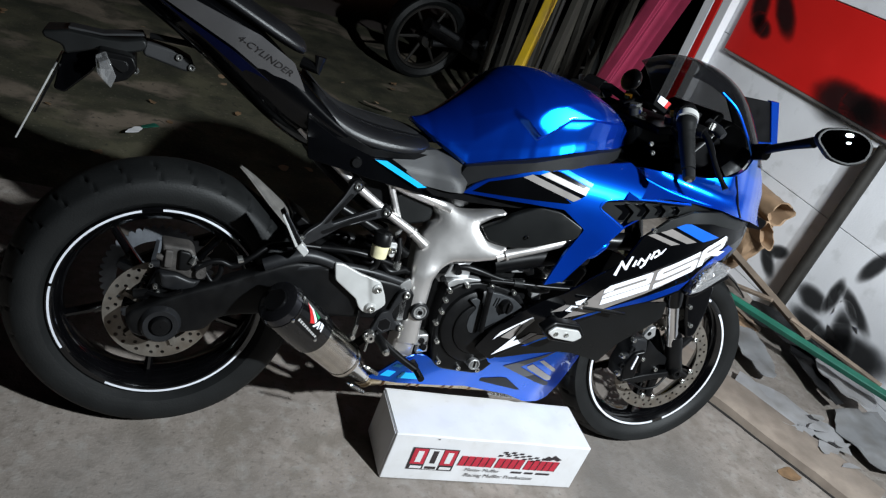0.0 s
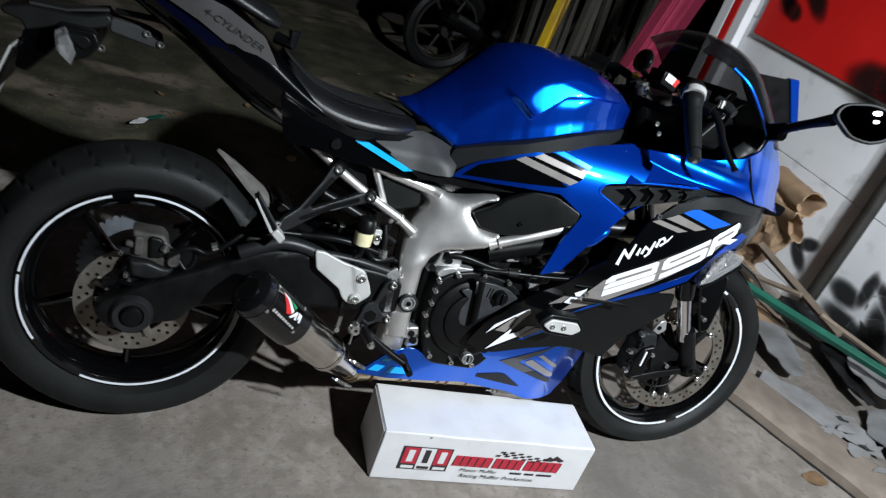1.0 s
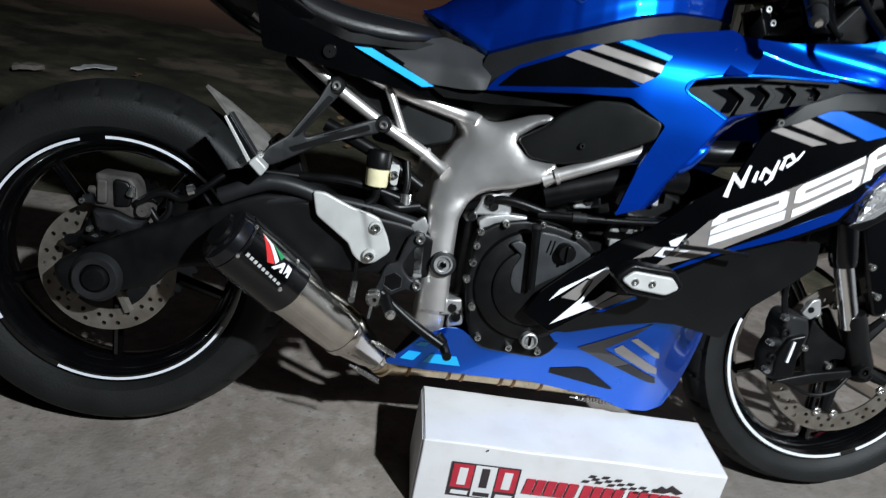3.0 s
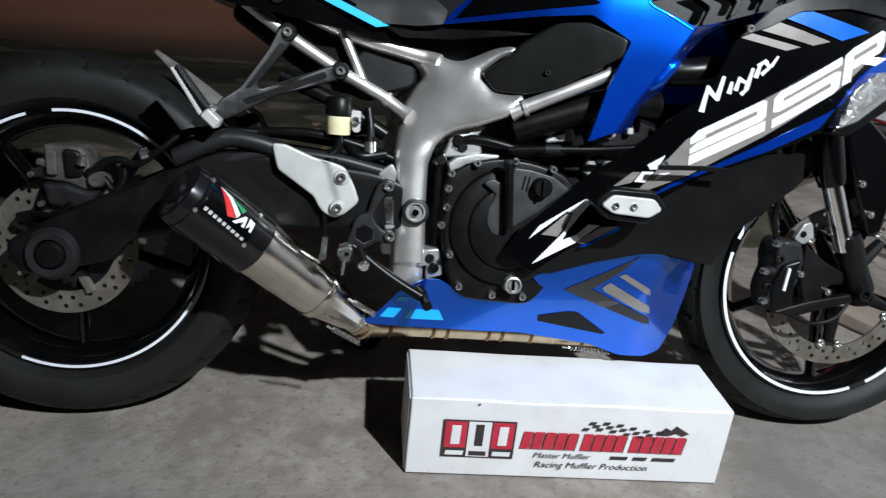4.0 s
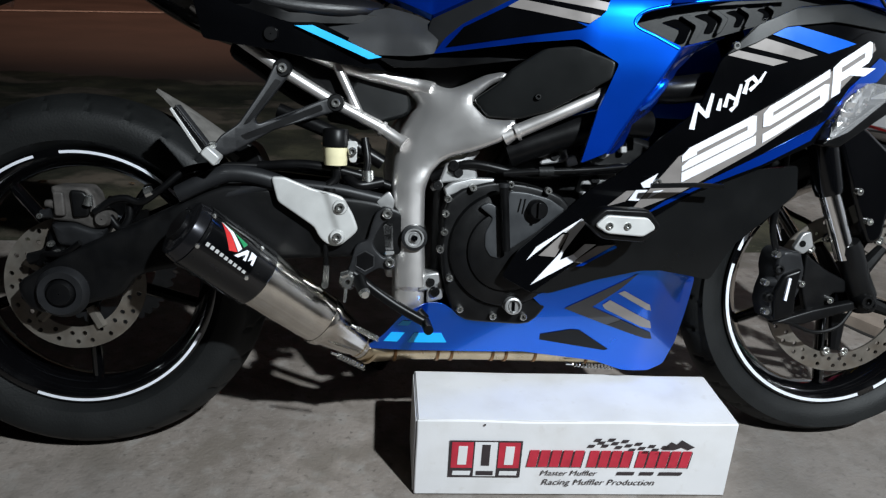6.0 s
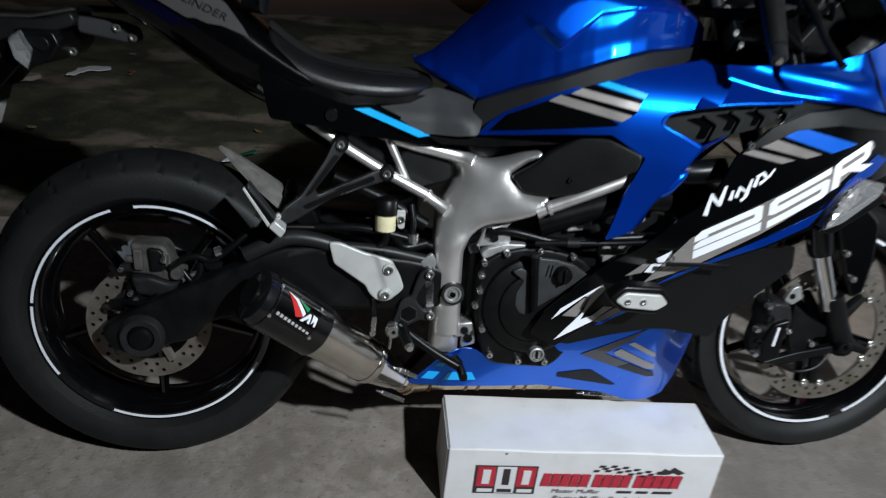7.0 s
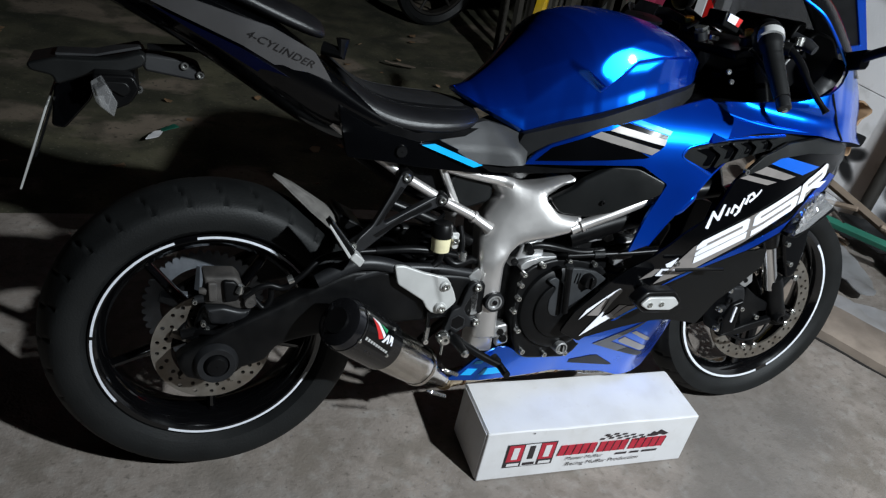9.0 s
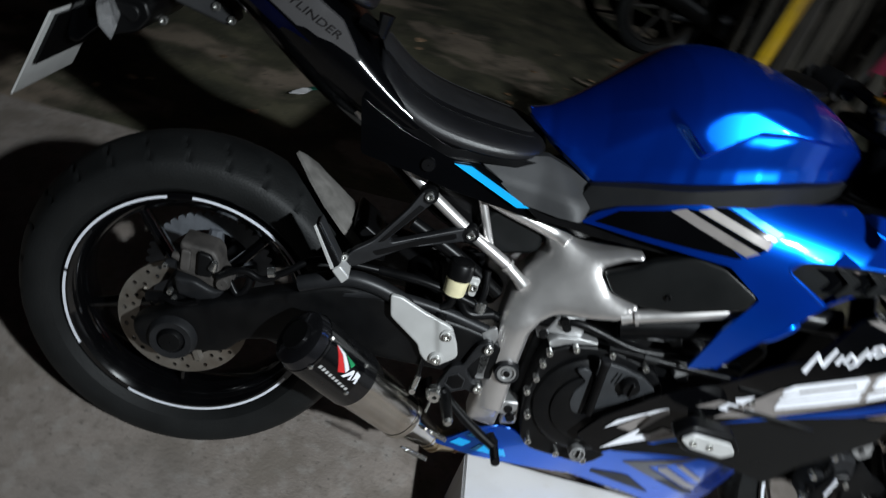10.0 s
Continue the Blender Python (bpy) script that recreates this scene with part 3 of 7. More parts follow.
for k, (x, y, a, b) in enumerate(((2.17, 0.085, 0.05, 0.03), (2.22, 0.04, 0.06, 0.03), (2.29, 0.06, 0.05, 0.025), (2.25, -0.04, 0.05, 0.035), (2.27, -0.125, 0.045, 0.02), (2.21, -0.06, 0.03, 0.02), (2.34, 0.11, 0.04, 0.02), (2.32, -0.03, 0.05, 0.02))):
    t = 0.6 * k + 2.2
    q = [(x + a * math.cos(t + e) * (0.8 + 0.3 * math.sin(3.1 * e + k)), y + b * math.sin(t + e) * (0.8 + 0.3 * math.cos(2.3 * e + k))) for e in (0, 1.1, 1.9, 3.0, 4.2, 5.3)]
    tagged(sheet(q, 0.002, "paper_scrap", SHEETG, "torn pale grey paper scrap beside the plank", "paper", 0.030 + 0.002 * k, 10 + k, 0.35), group="paper scraps by the wall")
sheet([(2.30, 0.86), (2.50, 0.74), (2.46, 0.62), (2.32, 0.68)], 0.004, "cardboard_piece", PAPER, "flat brown cardboard piece near the wheel", "cardboard", 0.05, 4)
# black marks on the wall and the board: thin soft-edged films
def soft_mark(x, y, z, length, thick, turn, parent):
    bm = bmesh.new()
    n = 16
    bm.faces.new([bm.verts.new((0.0, 0.5 * length * math.cos(2 * math.pi * k / n), 0.5 * thick * math.sin(2 * math.pi * k / n))) for k in range(n)])
    ext = bmesh.ops.extrude_face_region(bm, geom=bm.faces[:])
    for v in ext["geom"]:
        if isinstance(v, bmesh.types.BMVert):
            v.co.x -= 0.0006
    o = part("sprayed_mark", bm, SOFTBLACK, parent, "soft-edged black mark")
    o.location, o.rotation_euler = (x, y, z), (radians(turn), 0, 0)
    return o


for y, z, length, thick, turn in ((1.03, 0.20, 0.26, 0.10, 37), (1.00, 0.265, 0.17, 0.09, -24), (0.71, 0.205, 0.26, 0.14, 0), (0.63, 0.28, 0.22, 0.09, 85), (0.51, 0.285, 0.34, 0.09, 24), (0.50, 0.17, 0.30, 0.15, 60), (0.40, 0.14, 0.46, 0.22, -12), (0.55, 0.48, 0.26, 0.10, 110), (0.62, 0.10, 0.44, 0.14, 5), (0.16, 0.28, 0.40, 0.24, 30)):
    soft_mark(2.7542, y, z, length, thick, turn, wall_east)
for y, z, length, thick, turn in ((1.88, 1.18, 0.34, 0.17, 66), (1.70, 1.20, 0.40, 0.15, 40), (1.80, 1.10, 0.22, 0.12, 20), (1.10, 0.972, 0.56, 0.25, 0), (0.92, 0.985, 0.44, 0.22, 0)):
    soft_mark(2.7338, y, z, length, thick, turn, board)
sheet(fil([(1.95, -0.12), (2.03, -0.10), (2.04, -0.16), (1.98, -0.17)], 0.02), 0.001, "dry_leaf", LEAFM, "dry brown leaf on the concrete", "leaf", 0.001, 5)
sheet(fil([(-0.09, 1.53), (-0.04, 1.56), (-0.02, 1.62), (-0.06, 1.60)], 0.01), 0.002, "litter", CARD, "crumpled white wrapper on the soil", "litter", 0.0, 6)
sheet(fil([(-0.03, 1.60), (0.04, 1.63), (0.02, 1.66), (-0.03, 1.64)], 0.01), 0.002, "litter", TEAL, "green scrap of wrapper on the soil", "litter", 0.0, 7)
sheet([(1.10, 2.52), (1.24, 2.44), (1.25, 2.45), (1.11, 2.535)], 0.004, "dry_stick", WOOD, "pale dry stick on the soil", "stick", 0.0, 8)

sheet(fil([(-0.93, 2.50), (-0.86, 2.60), (-0.76, 2.66), (-0.78, 2.72), (-0.90, 2.66)], 0.02), 0.004, "litter", CARD, "crumpled pinkish paper scrap on the soil", "litter", -0.004, 21)
sheet(fil([(-1.14, 2.38), (-1.06, 2.40), (-1.02, 2.48), (-1.10, 2.50)], 0.02), 0.02, "rubble_piece", CONC, "small grey rubble piece on the soil", "rubble", -0.01, 22)
# scattered dry leaves and crumbs on the soil
for k in range(46):
    x, y = -1.5 + 3.2 * random.random(), 1.15 + 1.9 * random.random()
    r, a = 0.008 + 0.018 * random.random(), 6.3 * random.random()
    q = [(x + r * math.cos(a + e) * (0.6 + 0.6 * random.random()), y + r * math.sin(a + e) * (0.5 + 0.5 * random.random())) for e in (0, 1.2, 2.2, 3.3, 4.4, 5.4)]
    tagged(sheet(q, 0.002, "dry_leaf", LEAFM if k % 3 else PAPER, "small dry brown leaf on the soil", "leaf", -0.012, 30 + k), group="dry leaves on the soil")

# brown sack of cartons against the wall
sack = thing("paper_sack", "crumpled brown paper sack with two open mouths against the wall", "sack")
bm = bmesh.new()
bmesh.ops.create_icosphere(bm, subdivisions=5, radius=1)
for v in bm.verts:
    n = v.co.copy()
    q = Vector((2.625 + 0.085 * n.x, 1.19 + 0.20 * n.y, 0.26 + (0.24 if n.z > 0 else 0.25) * n.z))
    q.z += 0.10 * max(0.0, -n.y) * (n.z < 0)
    crease_in = abs(noise.noise(n * 2.1 + Vector((3, 1, 7)))) * 0.045 + abs(noise.noise(n * 5.0)) * 0.016 + noise.noise(n * 17) * 0.003
    v.co = q + n * (0.014 - crease_in)
part("bag", bm, PAPER, sack)
for a, b, ra, rb, tilt in ((Vector((2.64, 1.26, 0.445)), Vector((2.600, 0.965, 0.458)), 0.058, 0.056, 0.2), (Vector((2.60, 1.16, 0.33)), Vector((2.560, 0.935, 0.360)), 0.068, 0.026, 1.0)):
    d = (b - a).normalized()
    u = d.cross(Vector((0, 0, 1))).normalized()
    w = u.cross(d)
    rings = []
    for k, s in ((0.0, 1.15), (0.3, 1.12), (0.6, 1.0), (0.85, 0.98), (1.0, 1.02), (0.99, 0.94), (0.8, 0.90), (0.4, 0.88)):
        ring = []
        for i in range(28):
            t = 2 * math.pi * i / 28
            p, q = ra * math.cos(t) * s, rb * math.sin(t) * s
            p, q = p * math.cos(tilt) - q * math.sin(tilt), p * math.sin(tilt) + q * math.cos(tilt)
            o = a.lerp(b, k) + u * p + w * q
            ring.append(o + (u * p + w * q) * 0.30 * noise.noise(o * 22) + d * 0.03 * noise.noise(Vector((p, q, rb)) * 30) * k)
        rings.append(ring)
    part("mouth", loft(rings), PAPER, sack, "open paper mouth")
roll = thing("paper_roll", "crushed brown paper roll lying in the rubbish by the wall", "paper")
rings = []
for k in range(11):
    c = Vector((2.46, 1.22, 0.0)).lerp(Vector((2.50, 0.98, 0.0)), k / 10)
    rings.append([c + Vector((0.050 * math.cos(t) * (1 + 0.3 * noise.noise(Vector((k * 0.5, t * 1.4, 2)))), 0, 0.066 + 0.062 * math.sin(t) * (1 + 0.35 * noise.noise(Vector((k * 0.45, t * 1.6, 9)))))) for t in [2 * math.pi * i / 20 for i in range(20)]])
part("roll", loft(rings), PAPER, roll)
def fence():
    root = thing("timber_stack", "dark upright timbers stacked against the wall end", "timber")
    for i in range(11):
        x = 1.85 + 0.085 * i + 0.02 * random.random()
        w = 0.02 + 0.012 * random.random()
        b = tube([(x, 2.75 + 0.1 * random.random(), -0.02), (x + 0.10 * (random.random() - 0.3), 3.0, 2.2)], w, 4)
        part("timber", b, DWOOD, root)
    return root


fence()
yp = thing("yellow_pole", "yellow painted pole with worn patches, leaning", "pole")
part("pole_shaft", tube([(1.74, 2.25, -0.02), (1.86, 2.25, 1.6)], 0.033, 4), YELLOW, yp, "", 0.003)
yp2 = thing("wooden_post", "brown wooden post beside the yellow pole", "post")
part("post_shaft", tube([(1.98, 2.35, -0.02), (2.03, 2.35, 1.8)], 0.028, 4), DWOOD, yp2, "", 0.003)

cloth = thing("hanging_cloth", "magenta cloth hanging from the timbers", "cloth")
bm = bmesh.new()
n, m = 40, 24
g = []
for j in range(m + 1):
    z = 0.53 + 1.3 * j / m
    row = []
    for i in range(n + 1):
        u = i / n
        row.append(bm.verts.new((2.172 + (0.152 + 0.055 * (j / m)) * u + 0.265 * (j / m), 2.10 + 0.035 * math.sin(u * 17 + 1.3 * math.sin(z * 2)) + 0.02 * math.sin(u * 39), z + 0.05 * math.sin(u * 6) * (1 - j / m))))
    g.append(row)
for j in range(m):
    for i in range(n):
        bm.faces.new((g[j][i], g[j][i + 1], g[j + 1][i + 1], g[j + 1][i]))
ext = bmesh.ops.extrude_face_region(bm, geom=bm.faces[:])
for v in ext["geom"]:
    if isinstance(v, bmesh.types.BMVert):
        v.co.y += 0.004
part("cloth_sheet", bm, PINK, cloth)
rail = thing("clothes_rail", "thin dark rail that carries the cloth", "rail")
part("rail_bar", tube([(1.80, 2.12, 1.83), (2.72, 2.12, 1.83)], 0.012, 10), DARKM, rail)
part("rail_leg", tube([(1.80, 2.12, 1.83), (1.80, 2.12, -0.03)], 0.012, 10), DARKM, rail)

# ---- the cardboard box ----
BW, BD, BH = 0.545, 0.163, 0.148
box = thing("cardboard_box", "long white cardboard muffler box with red print", "box")
box.matrix_world = pose(0.558, -0.180, 0.0, 0, 0, -2.6)
bm = block(0, BW, 0, BD, 0.002, BH)
bmesh.ops.subdivide_edges(bm, edges=bm.edges[:], cuts=5, use_grid_fill=True)
for v in bm.verts:
    v.co += Vector((0.0015, 0.0015, 0.0018)) * noise.noise(v.co * 11)
part("carton", bm, CARD, box, "", 0.0025)
part("top_flap", block(0.002, BW - 0.002, 0.0025, BD - 0.008, BH + 0.0002, BH + 0.0014), CARD, box, "closed lid flap", 0.001)
part("end_flap", block(-0.0026, -0.0004, 0.006, BD - 0.006, 0.006, BH - 0.004), CARD, box, "tucked end flap", 0.001)


def on_box(name, bm, material, label=""):
    for v in bm.verts:
        v.co.y -= 0.0022
    return part(name, bm, material, box, label, smooth=False)


def rect(x0, x1, z0, z1, slant=0.0, bm=None):
    return prism([(x0, z0), (x1, z0), (x1 + slant, z1), (x0 + slant, z1)], -0.0004, 0.0004, bm)


on_box("logo_field", rect(0.056, 0.178, 0.040, 0.112), INKD, "dark red logo field")
on_box("logo_square", rect(0.0595, 0.0955, 0.059, 0.109), INK).location.y = -0.0008
on_box("logo_square", rect(0.1385, 0.1745, 0.059, 0.109), INK).location.y = -0.0008
on_box("logo_square", rect(0.098, 0.136, 0.0425, 0.1095), CARD).location.y = -0.0008
# the maker's mark and name, as plain slanted shapes
for x0, x1, z0, z1 in ((0.0700, 0.0850, 0.066, 0.102), (0.1490, 0.1640, 0.066, 0.102), (0.0625, 0.0925, 0.045, 0.053), (0.1415, 0.1715, 0.045, 0.053)):
    on_box("emblem_bar", rect(x0, x1, z0, z1, 0.001), CARD).location.y = -0.0016
for x0, x1, z0, z1 in ((0.110, 0.124, 0.064, 0.105), (0.1025, 0.1315, 0.045, 0.053)):
    on_box("emblem_bar", rect(x0, x1, z0, z1), INKD).location.y = -0.0016
x = 0.188
for word in (5, 4, 5):
    for k in range(word):
        on_box("name_bar", rect(x, x + 0.0158, 0.0615, 0.0945, 0.004), INK)
        on_box("name_bar_edge", rect(x + 0.0162, x + 0.0174, 0.0600, 0.0925, 0.004), INKD)
        x += 0.0192
    x += 0.0070
for r in range(3):
    for c in range(11):
        if (r + c) % 2 == 0:
            x0 = 0.288 + 0.0118 * c + 0.005 * r
            z0 = 0.0985 + 0.0060 * r + 0.0045 * math.sin(0.45 * c + 0.6) - 0.0006 * c
            on_box("flag_square", rect(x0, x0 + 0.0108, z0, z0 + 0.0052, 0.003), INKD)
bm = prism([(0.418, 0.098), (0.432, 0.113), (0.442, 0.108), (0.450, 0.117), (0.460, 0.111), (0.474, 0.103), (0.464, 0.098), (0.452, 0.103), (0.440, 0.098)], -0.0004, 0.0004)
on_box("emblem_shape", bm, INKD)
bm = text_bm("Master Muffler", 0.0150, 0.25)
for v in bm.verts:
    v.co = Vector((0.212 + v.co.x * 1.10, -0.0004, 0.0445 + v.co.z))
on_box("print_line", bm, INKD)
x = 0.345
for w in (0.030, 0.024, 0.040):
    on_box("print_bar", rect(x, x + w, 0.0460, 0.0520, 0.002), INKD)
    x += w + 0.010
bm = text_bm("Racing Muffler Production", 0.0165, 0.25)
for v in bm.verts:
    v.co = Vector((0.216 + v.co.x * 1.14, -0.0004, 0.0255 + v.co.z))
on_box("print_line", bm, INKD)
on_box("dot", rect(0.110, 0.113, 0.141, 0.144), INKD)


# ---- the motorcycle: built upright, x forward, then leant on its stand ----
LEAN = 10.2
bike = thing("motorcycle", "blue and black sport motorcycle leaning on its side stand", "motorcycle")
bike.matrix_world = pose(-0.004, 0.012, 0.001, -LEAN)
AX_R, AX_F = (0.0, 0.306), (1.385, 0.295)

width = smooth_table([0.48, 0.60, 0.70, 0.80, 0.95, 1.10, 1.20, 1.30, 1.40, 1.47], [0.185, 0.205, 0.22, 0.238, 0.262, 0.275, 0.270, 0.240, 0.175, 0.10])
rise = table([0.15, 0.25, 0.40, 0.55, 0.68, 0.735, 0.772, 0.80, 0.823, 0.86, 0.90, 0.95], [0.74, 0.81, 0.90, 0.965, 1.0, 1.0, 0.985, 0.935, 0.86, 0.70, 0.55, 0.40])


def height(z):
    return (rise(z - 0.008) + 2 * rise(z) + rise(z + 0.008)) / 4


def side(x, z):
    return -width(x) * height(z)


def inset(d):
    return lambda x, z: side(x, z) + d


# wheels
def tyre_bm(cx, cz, R, rim, half, bead, groove):
    prof = [(rim, -bead), (rim + 0.012, -half * 0.93), (rim + 0.028, -half * 0.995), (rim + 0.045, -half), (R - 0.034, -half * 0.965)]
    cr = 18
    for k in range(cr + 1):
        u = -1 + 2 * k / cr
        prof.append((R - 0.028 * abs(u) ** 2.0, half * 0.93 * u))
    prof += [(r, -y) for r, y in prof[:5][::-1]]
    prof += [(rim - 0.004, bead * 0.9), (rim - 0.004, -bead * 0.9)]
    seg = 420
    bm = lathe(prof, cx, cz, seg)
    bm.verts.ensure_lookup_table()
    m = len(prof)
    for i in range(seg):
        for j in range(5, 5 + cr + 1):
            u = abs(-1 + 2 * (j - 5) / cr)
            s = 1 if j < 5 + cr / 2 else 0
            ph = (i + (0 if s else 7) + groove * 7 * u) % 15
            if (0.30 < u < 0.62 or 0.72 < u < 0.90) and ph < 1.3:
                v = bm.verts[i * m + j]
                d = Vector((v.co.x - cx, 0, v.co.z - cz)).normalized()
                v.co -= d * 0.0045
    return bm


def disc_bm(cx, cz, y, r0, r1, rows, count):
    """A drilled brake disc: a flat ring filled round its round holes, then thickened."""
    bm = bmesh.new()

    def loop(x, z, r, n):
        vs = [bm.verts.new((x + r * math.cos(2 * math.pi * k / n), y, z + r * math.sin(2 * math.pi * k / n))) for k in range(n)]
        for k in range(n):
            bm.edges.new((vs[k], vs[(k + 1) % n]))
    loop(cx, cz, r0, 72)
    loop(cx, cz, r1, 96)
    for j in range(rows):
        r = r0 + (r1 - r0) * (j + 0.8) / (rows + 0.6)
        for k in range(count):
            a = 2 * math.pi * (k + j * 0.37 + 0.12 * math.sin(k * 2.1)) / count
            loop(cx + r * math.cos(a), cz + r * math.sin(a), 0.0041, 10)
    bmesh.ops.triangle_fill(bm, use_beauty=True, edges=bm.edges[:])
    ext = bmesh.ops.extrude_face_region(bm, geom=bm.faces[:])
    for v in ext["geom"]:
        if isinstance(v, bmesh.types.BMVert):
            v.co.y += 0.0045
    return bm


def wheel(name, cx, cz, R, half, bead, arcs, groove, label, rimr=0.221, spokes=(-0.14, 0.14), tape=0.0100):
    prof = [(rimr, -bead - 0.006), (rimr - 0.004, -bead - 0.0075), (rimr - 0.012, -bead - 0.007), (rimr - 0.015, -bead - 0.004), (rimr - 0.030, -bead + 0.011), (rimr - 0.034, -bead * 0.3),
            (rimr - 0.031, bead * 0.3), (rimr - 0.024, bead - 0.012), (rimr - 0.016, bead), (rimr - 0.012, bead + 0.007), (rimr, bead + 0.006), (rimr - 0.006, bead - 0.012), (rimr - 0.022, bead * 0.3), (rimr - 0.022, -bead * 0.3), (rimr - 0.006, -bead + 0.012)]
    w = part(name, lathe(prof, cx, cz, 128), RIMM, bike, label)
    part("tyre", tyre_bm(cx, cz, R, rimr + 0.001, half, bead, groove), RUBBER, w, "worn black road tyre with cut grooves")
    for a0, a1 in arcs:
        part("rim_tape", lathe([(rimr - 0.0040, -bead - 0.0082), (rimr - tape, -bead - 0.0082), (rimr - tape, -bead - 0.0074), (rimr - 0.0040, -bead - 0.0074)], cx, cz, max(6, int((a1 - a0) / 3)), None, a0, a1), TAPE, w, "white reflective rim tape")
    part("hub", lathe([(0.012, -0.085), (0.030, -0.085), (0.034, -0.05), (0.045, -0.02), (0.045, 0.02), (0.034, 0.05), (0.03, 0.08), (0.012, 0.08)], cx, cz, 40), RIMM, w)
    for k in range(5):
        a = radians(72 * k + 56)
        for da in spokes:
            rings = []
            for s in range(7):
                u = s / 6
                r = 0.036 + (0.196 - 0.036) * u
                t = a + da * (0.25 + 0.75 * u)
                hw, hy = 0.0118 - 0.003 * u, 0.020 - 0.006 * u
                d, nrm = Vector((math.cos(t), 0, math.sin(t))), Vector((-math.sin(t), 0, math.cos(t)))
                c = Vector((cx, -0.012, cz)) + d * r
                rings.append([c + nrm * (hw * math.cos(q)) + Vector((0, hy * math.sin(q), 0)) for q in [2 * math.pi * e / 10 for e in range(10)]])
            part("spoke", loft(rings), RIMM, w)
    return w


rear = wheel("rear_wheel", *AX_R, 0.309, 0.077, 0.053, ((-112, -26), (36, 97), (108, 174), (176, 215)), 1.0, "gloss black cast rear wheel", spokes=(0.0,), tape=0.0086)
front = wheel("front_wheel", *AX_F, 0.299, 0.057, 0.040, ((-62, 46), (62, 76), (131, 160), (167, 289)), -1.0, "gloss black cast front wheel", 0.2305, (0.0,))
part("brake_disc", disc_bm(*AX_R, -0.088, 0.076, 0.112, 2, 22), DISC, rear, "drilled steel rear brake disc")
part("disc_carrier", lathe([(0.03, -0.092), (0.05, -0.092), (0.05, -0.086), (0.03, -0.086)], *AX_R, 40), RIMM, rear)
for k in range(5):
    a = radians(72 * k + 10)
    part("carrier_arm", tube([(0.045 * math.cos(a), -0.089, AX_R[1] + 0.045 * math.sin(a)), (0.084 * math.cos(a), -0.0895, AX_R[1] + 0.084 * math.sin(a))], 0.009, 6), DISC, rear)
# chain sprocket behind the wheel
teeth = [(AX_R[0] + r * math.cos(a), AX_R[1] + r * math.sin(a)) for a, r in [(2 * math.pi * k / 132, 0.124 if k % 3 else 0.116) for k in range(132)]]
bm = bmesh.new()
rows = [[bm.verts.new((x, y, z)) for x, z in ring] for ring, y in ((teeth, 0.088), (teeth, 0.094))]
inner = [(AX_R[0] + 0.088 * math.cos(2 * math.pi * k / 132), AX_R[1] + 0.088 * math.sin(2 * math.pi * k / 132)) for k in range(132)]
rows += [[bm.verts.new((x, y, z)) for x, z in inner] for y in (0.094, 0.088)]
for a, b in zip(rows, rows[1:] + rows[:1]):
    for k in range(132):
        bm.faces.new((a[k], a[(k + 1) % 132], b[(k + 1) % 132], b[k]))
spk = part("sprocket", bm, SPRK, rear, "grey steel chain sprocket ring")
for k in range(5):
    a = radians(72 * k + 20)
    part("sprocket_arm", tube([(0.04 * math.cos(a), 0.09, AX_R[1] + 0.04 * math.sin(a)), (0.092 * math.cos(a), 0.091, AX_R[1] + 0.092 * math.sin(a))], [0.020, 0.013], 8), SPRK, spk)
part("brake_disc", disc_bm(*AX_F, -0.066, 0.121, 0.156, 2, 30), DISC, front, "drilled steel front brake disc")
for k in range(5):
    a = radians(72 * k - 20)
    c, s = math.cos(a), math.sin(a)
    part("carrier_arm", tube([(AX_F[0] + 0.04 * c, -0.060, AX_F[1] + 0.04 * s), (AX_F[0] + 0.112 * c, -0.065, AX_F[1] + 0.112 * s)], [0.016, 0.010], 8), ENG, front)
    for d in (-0.16, 0.16):
        part("disc_button", bolt_bm(AX_F[0] + 0.117 * math.cos(a + d), -0.073, AX_F[1] + 0.117 * math.sin(a + d), 0.0085, 0.008), BOLT, front)

# swingarm, rear brake
arm = fil([(-0.072, 0.318), (-0.045, 0.335), (0.018, 0.374), (0.139, 0.430), (0.190, 0.456), (0.250, 0.484), (0.334, 0.478), (0.50, 0.462), (0.57, 0.43), (0.56, 0.372), (0.40, 0.365), (0.24, 0.357), (0.14, 0.340), (0.108, 0.330), (0.092, 0.300), (0.03, 0.284), (0.0, 0.268), (-0.055, 0.272)], 0.03)
swing = part("swingarm", rounded_plate(arm, lambda x, z: -0.150 + 0.12 * max(0.0, z - 0.40) * (x < 0.16), 0.024, 0.009, 0.014), ENG, bike, "black swingarm with dust")
part("far_arm", prism(arm, 0.115, 0.147), ENG, swing, "", 0.008)
part("cross_tube", tube([(0.40, -0.13, 0.415), (0.40, 0.13, 0.415)], 0.035, 20), ENG, swing)
part("axle_cap", lathe([(0.001, -0.168), (0.017, -0.168), (0.021, -0.163), (0.022, -0.150), (0.001, -0.150)], *AX_R, 32), ENG, swing, "black axle cap")
part("axle_boss", lathe([(0.022, -0.152), (0.024, -0.162), (0.034, -0.163), (0.038, -0.158), (0.042, -0.148), (0.022, -0.146)], *AX_R, 40), ENGG, swing)
part("chain_guide", tube(curve_pts([(0.24, -0.14, 0.462), (0.33, -0.143, 0.482), (0.42, -0.143, 0.478), (0.50, -0.14, 0.462)]), 0.010, 10), ENGG, swing)
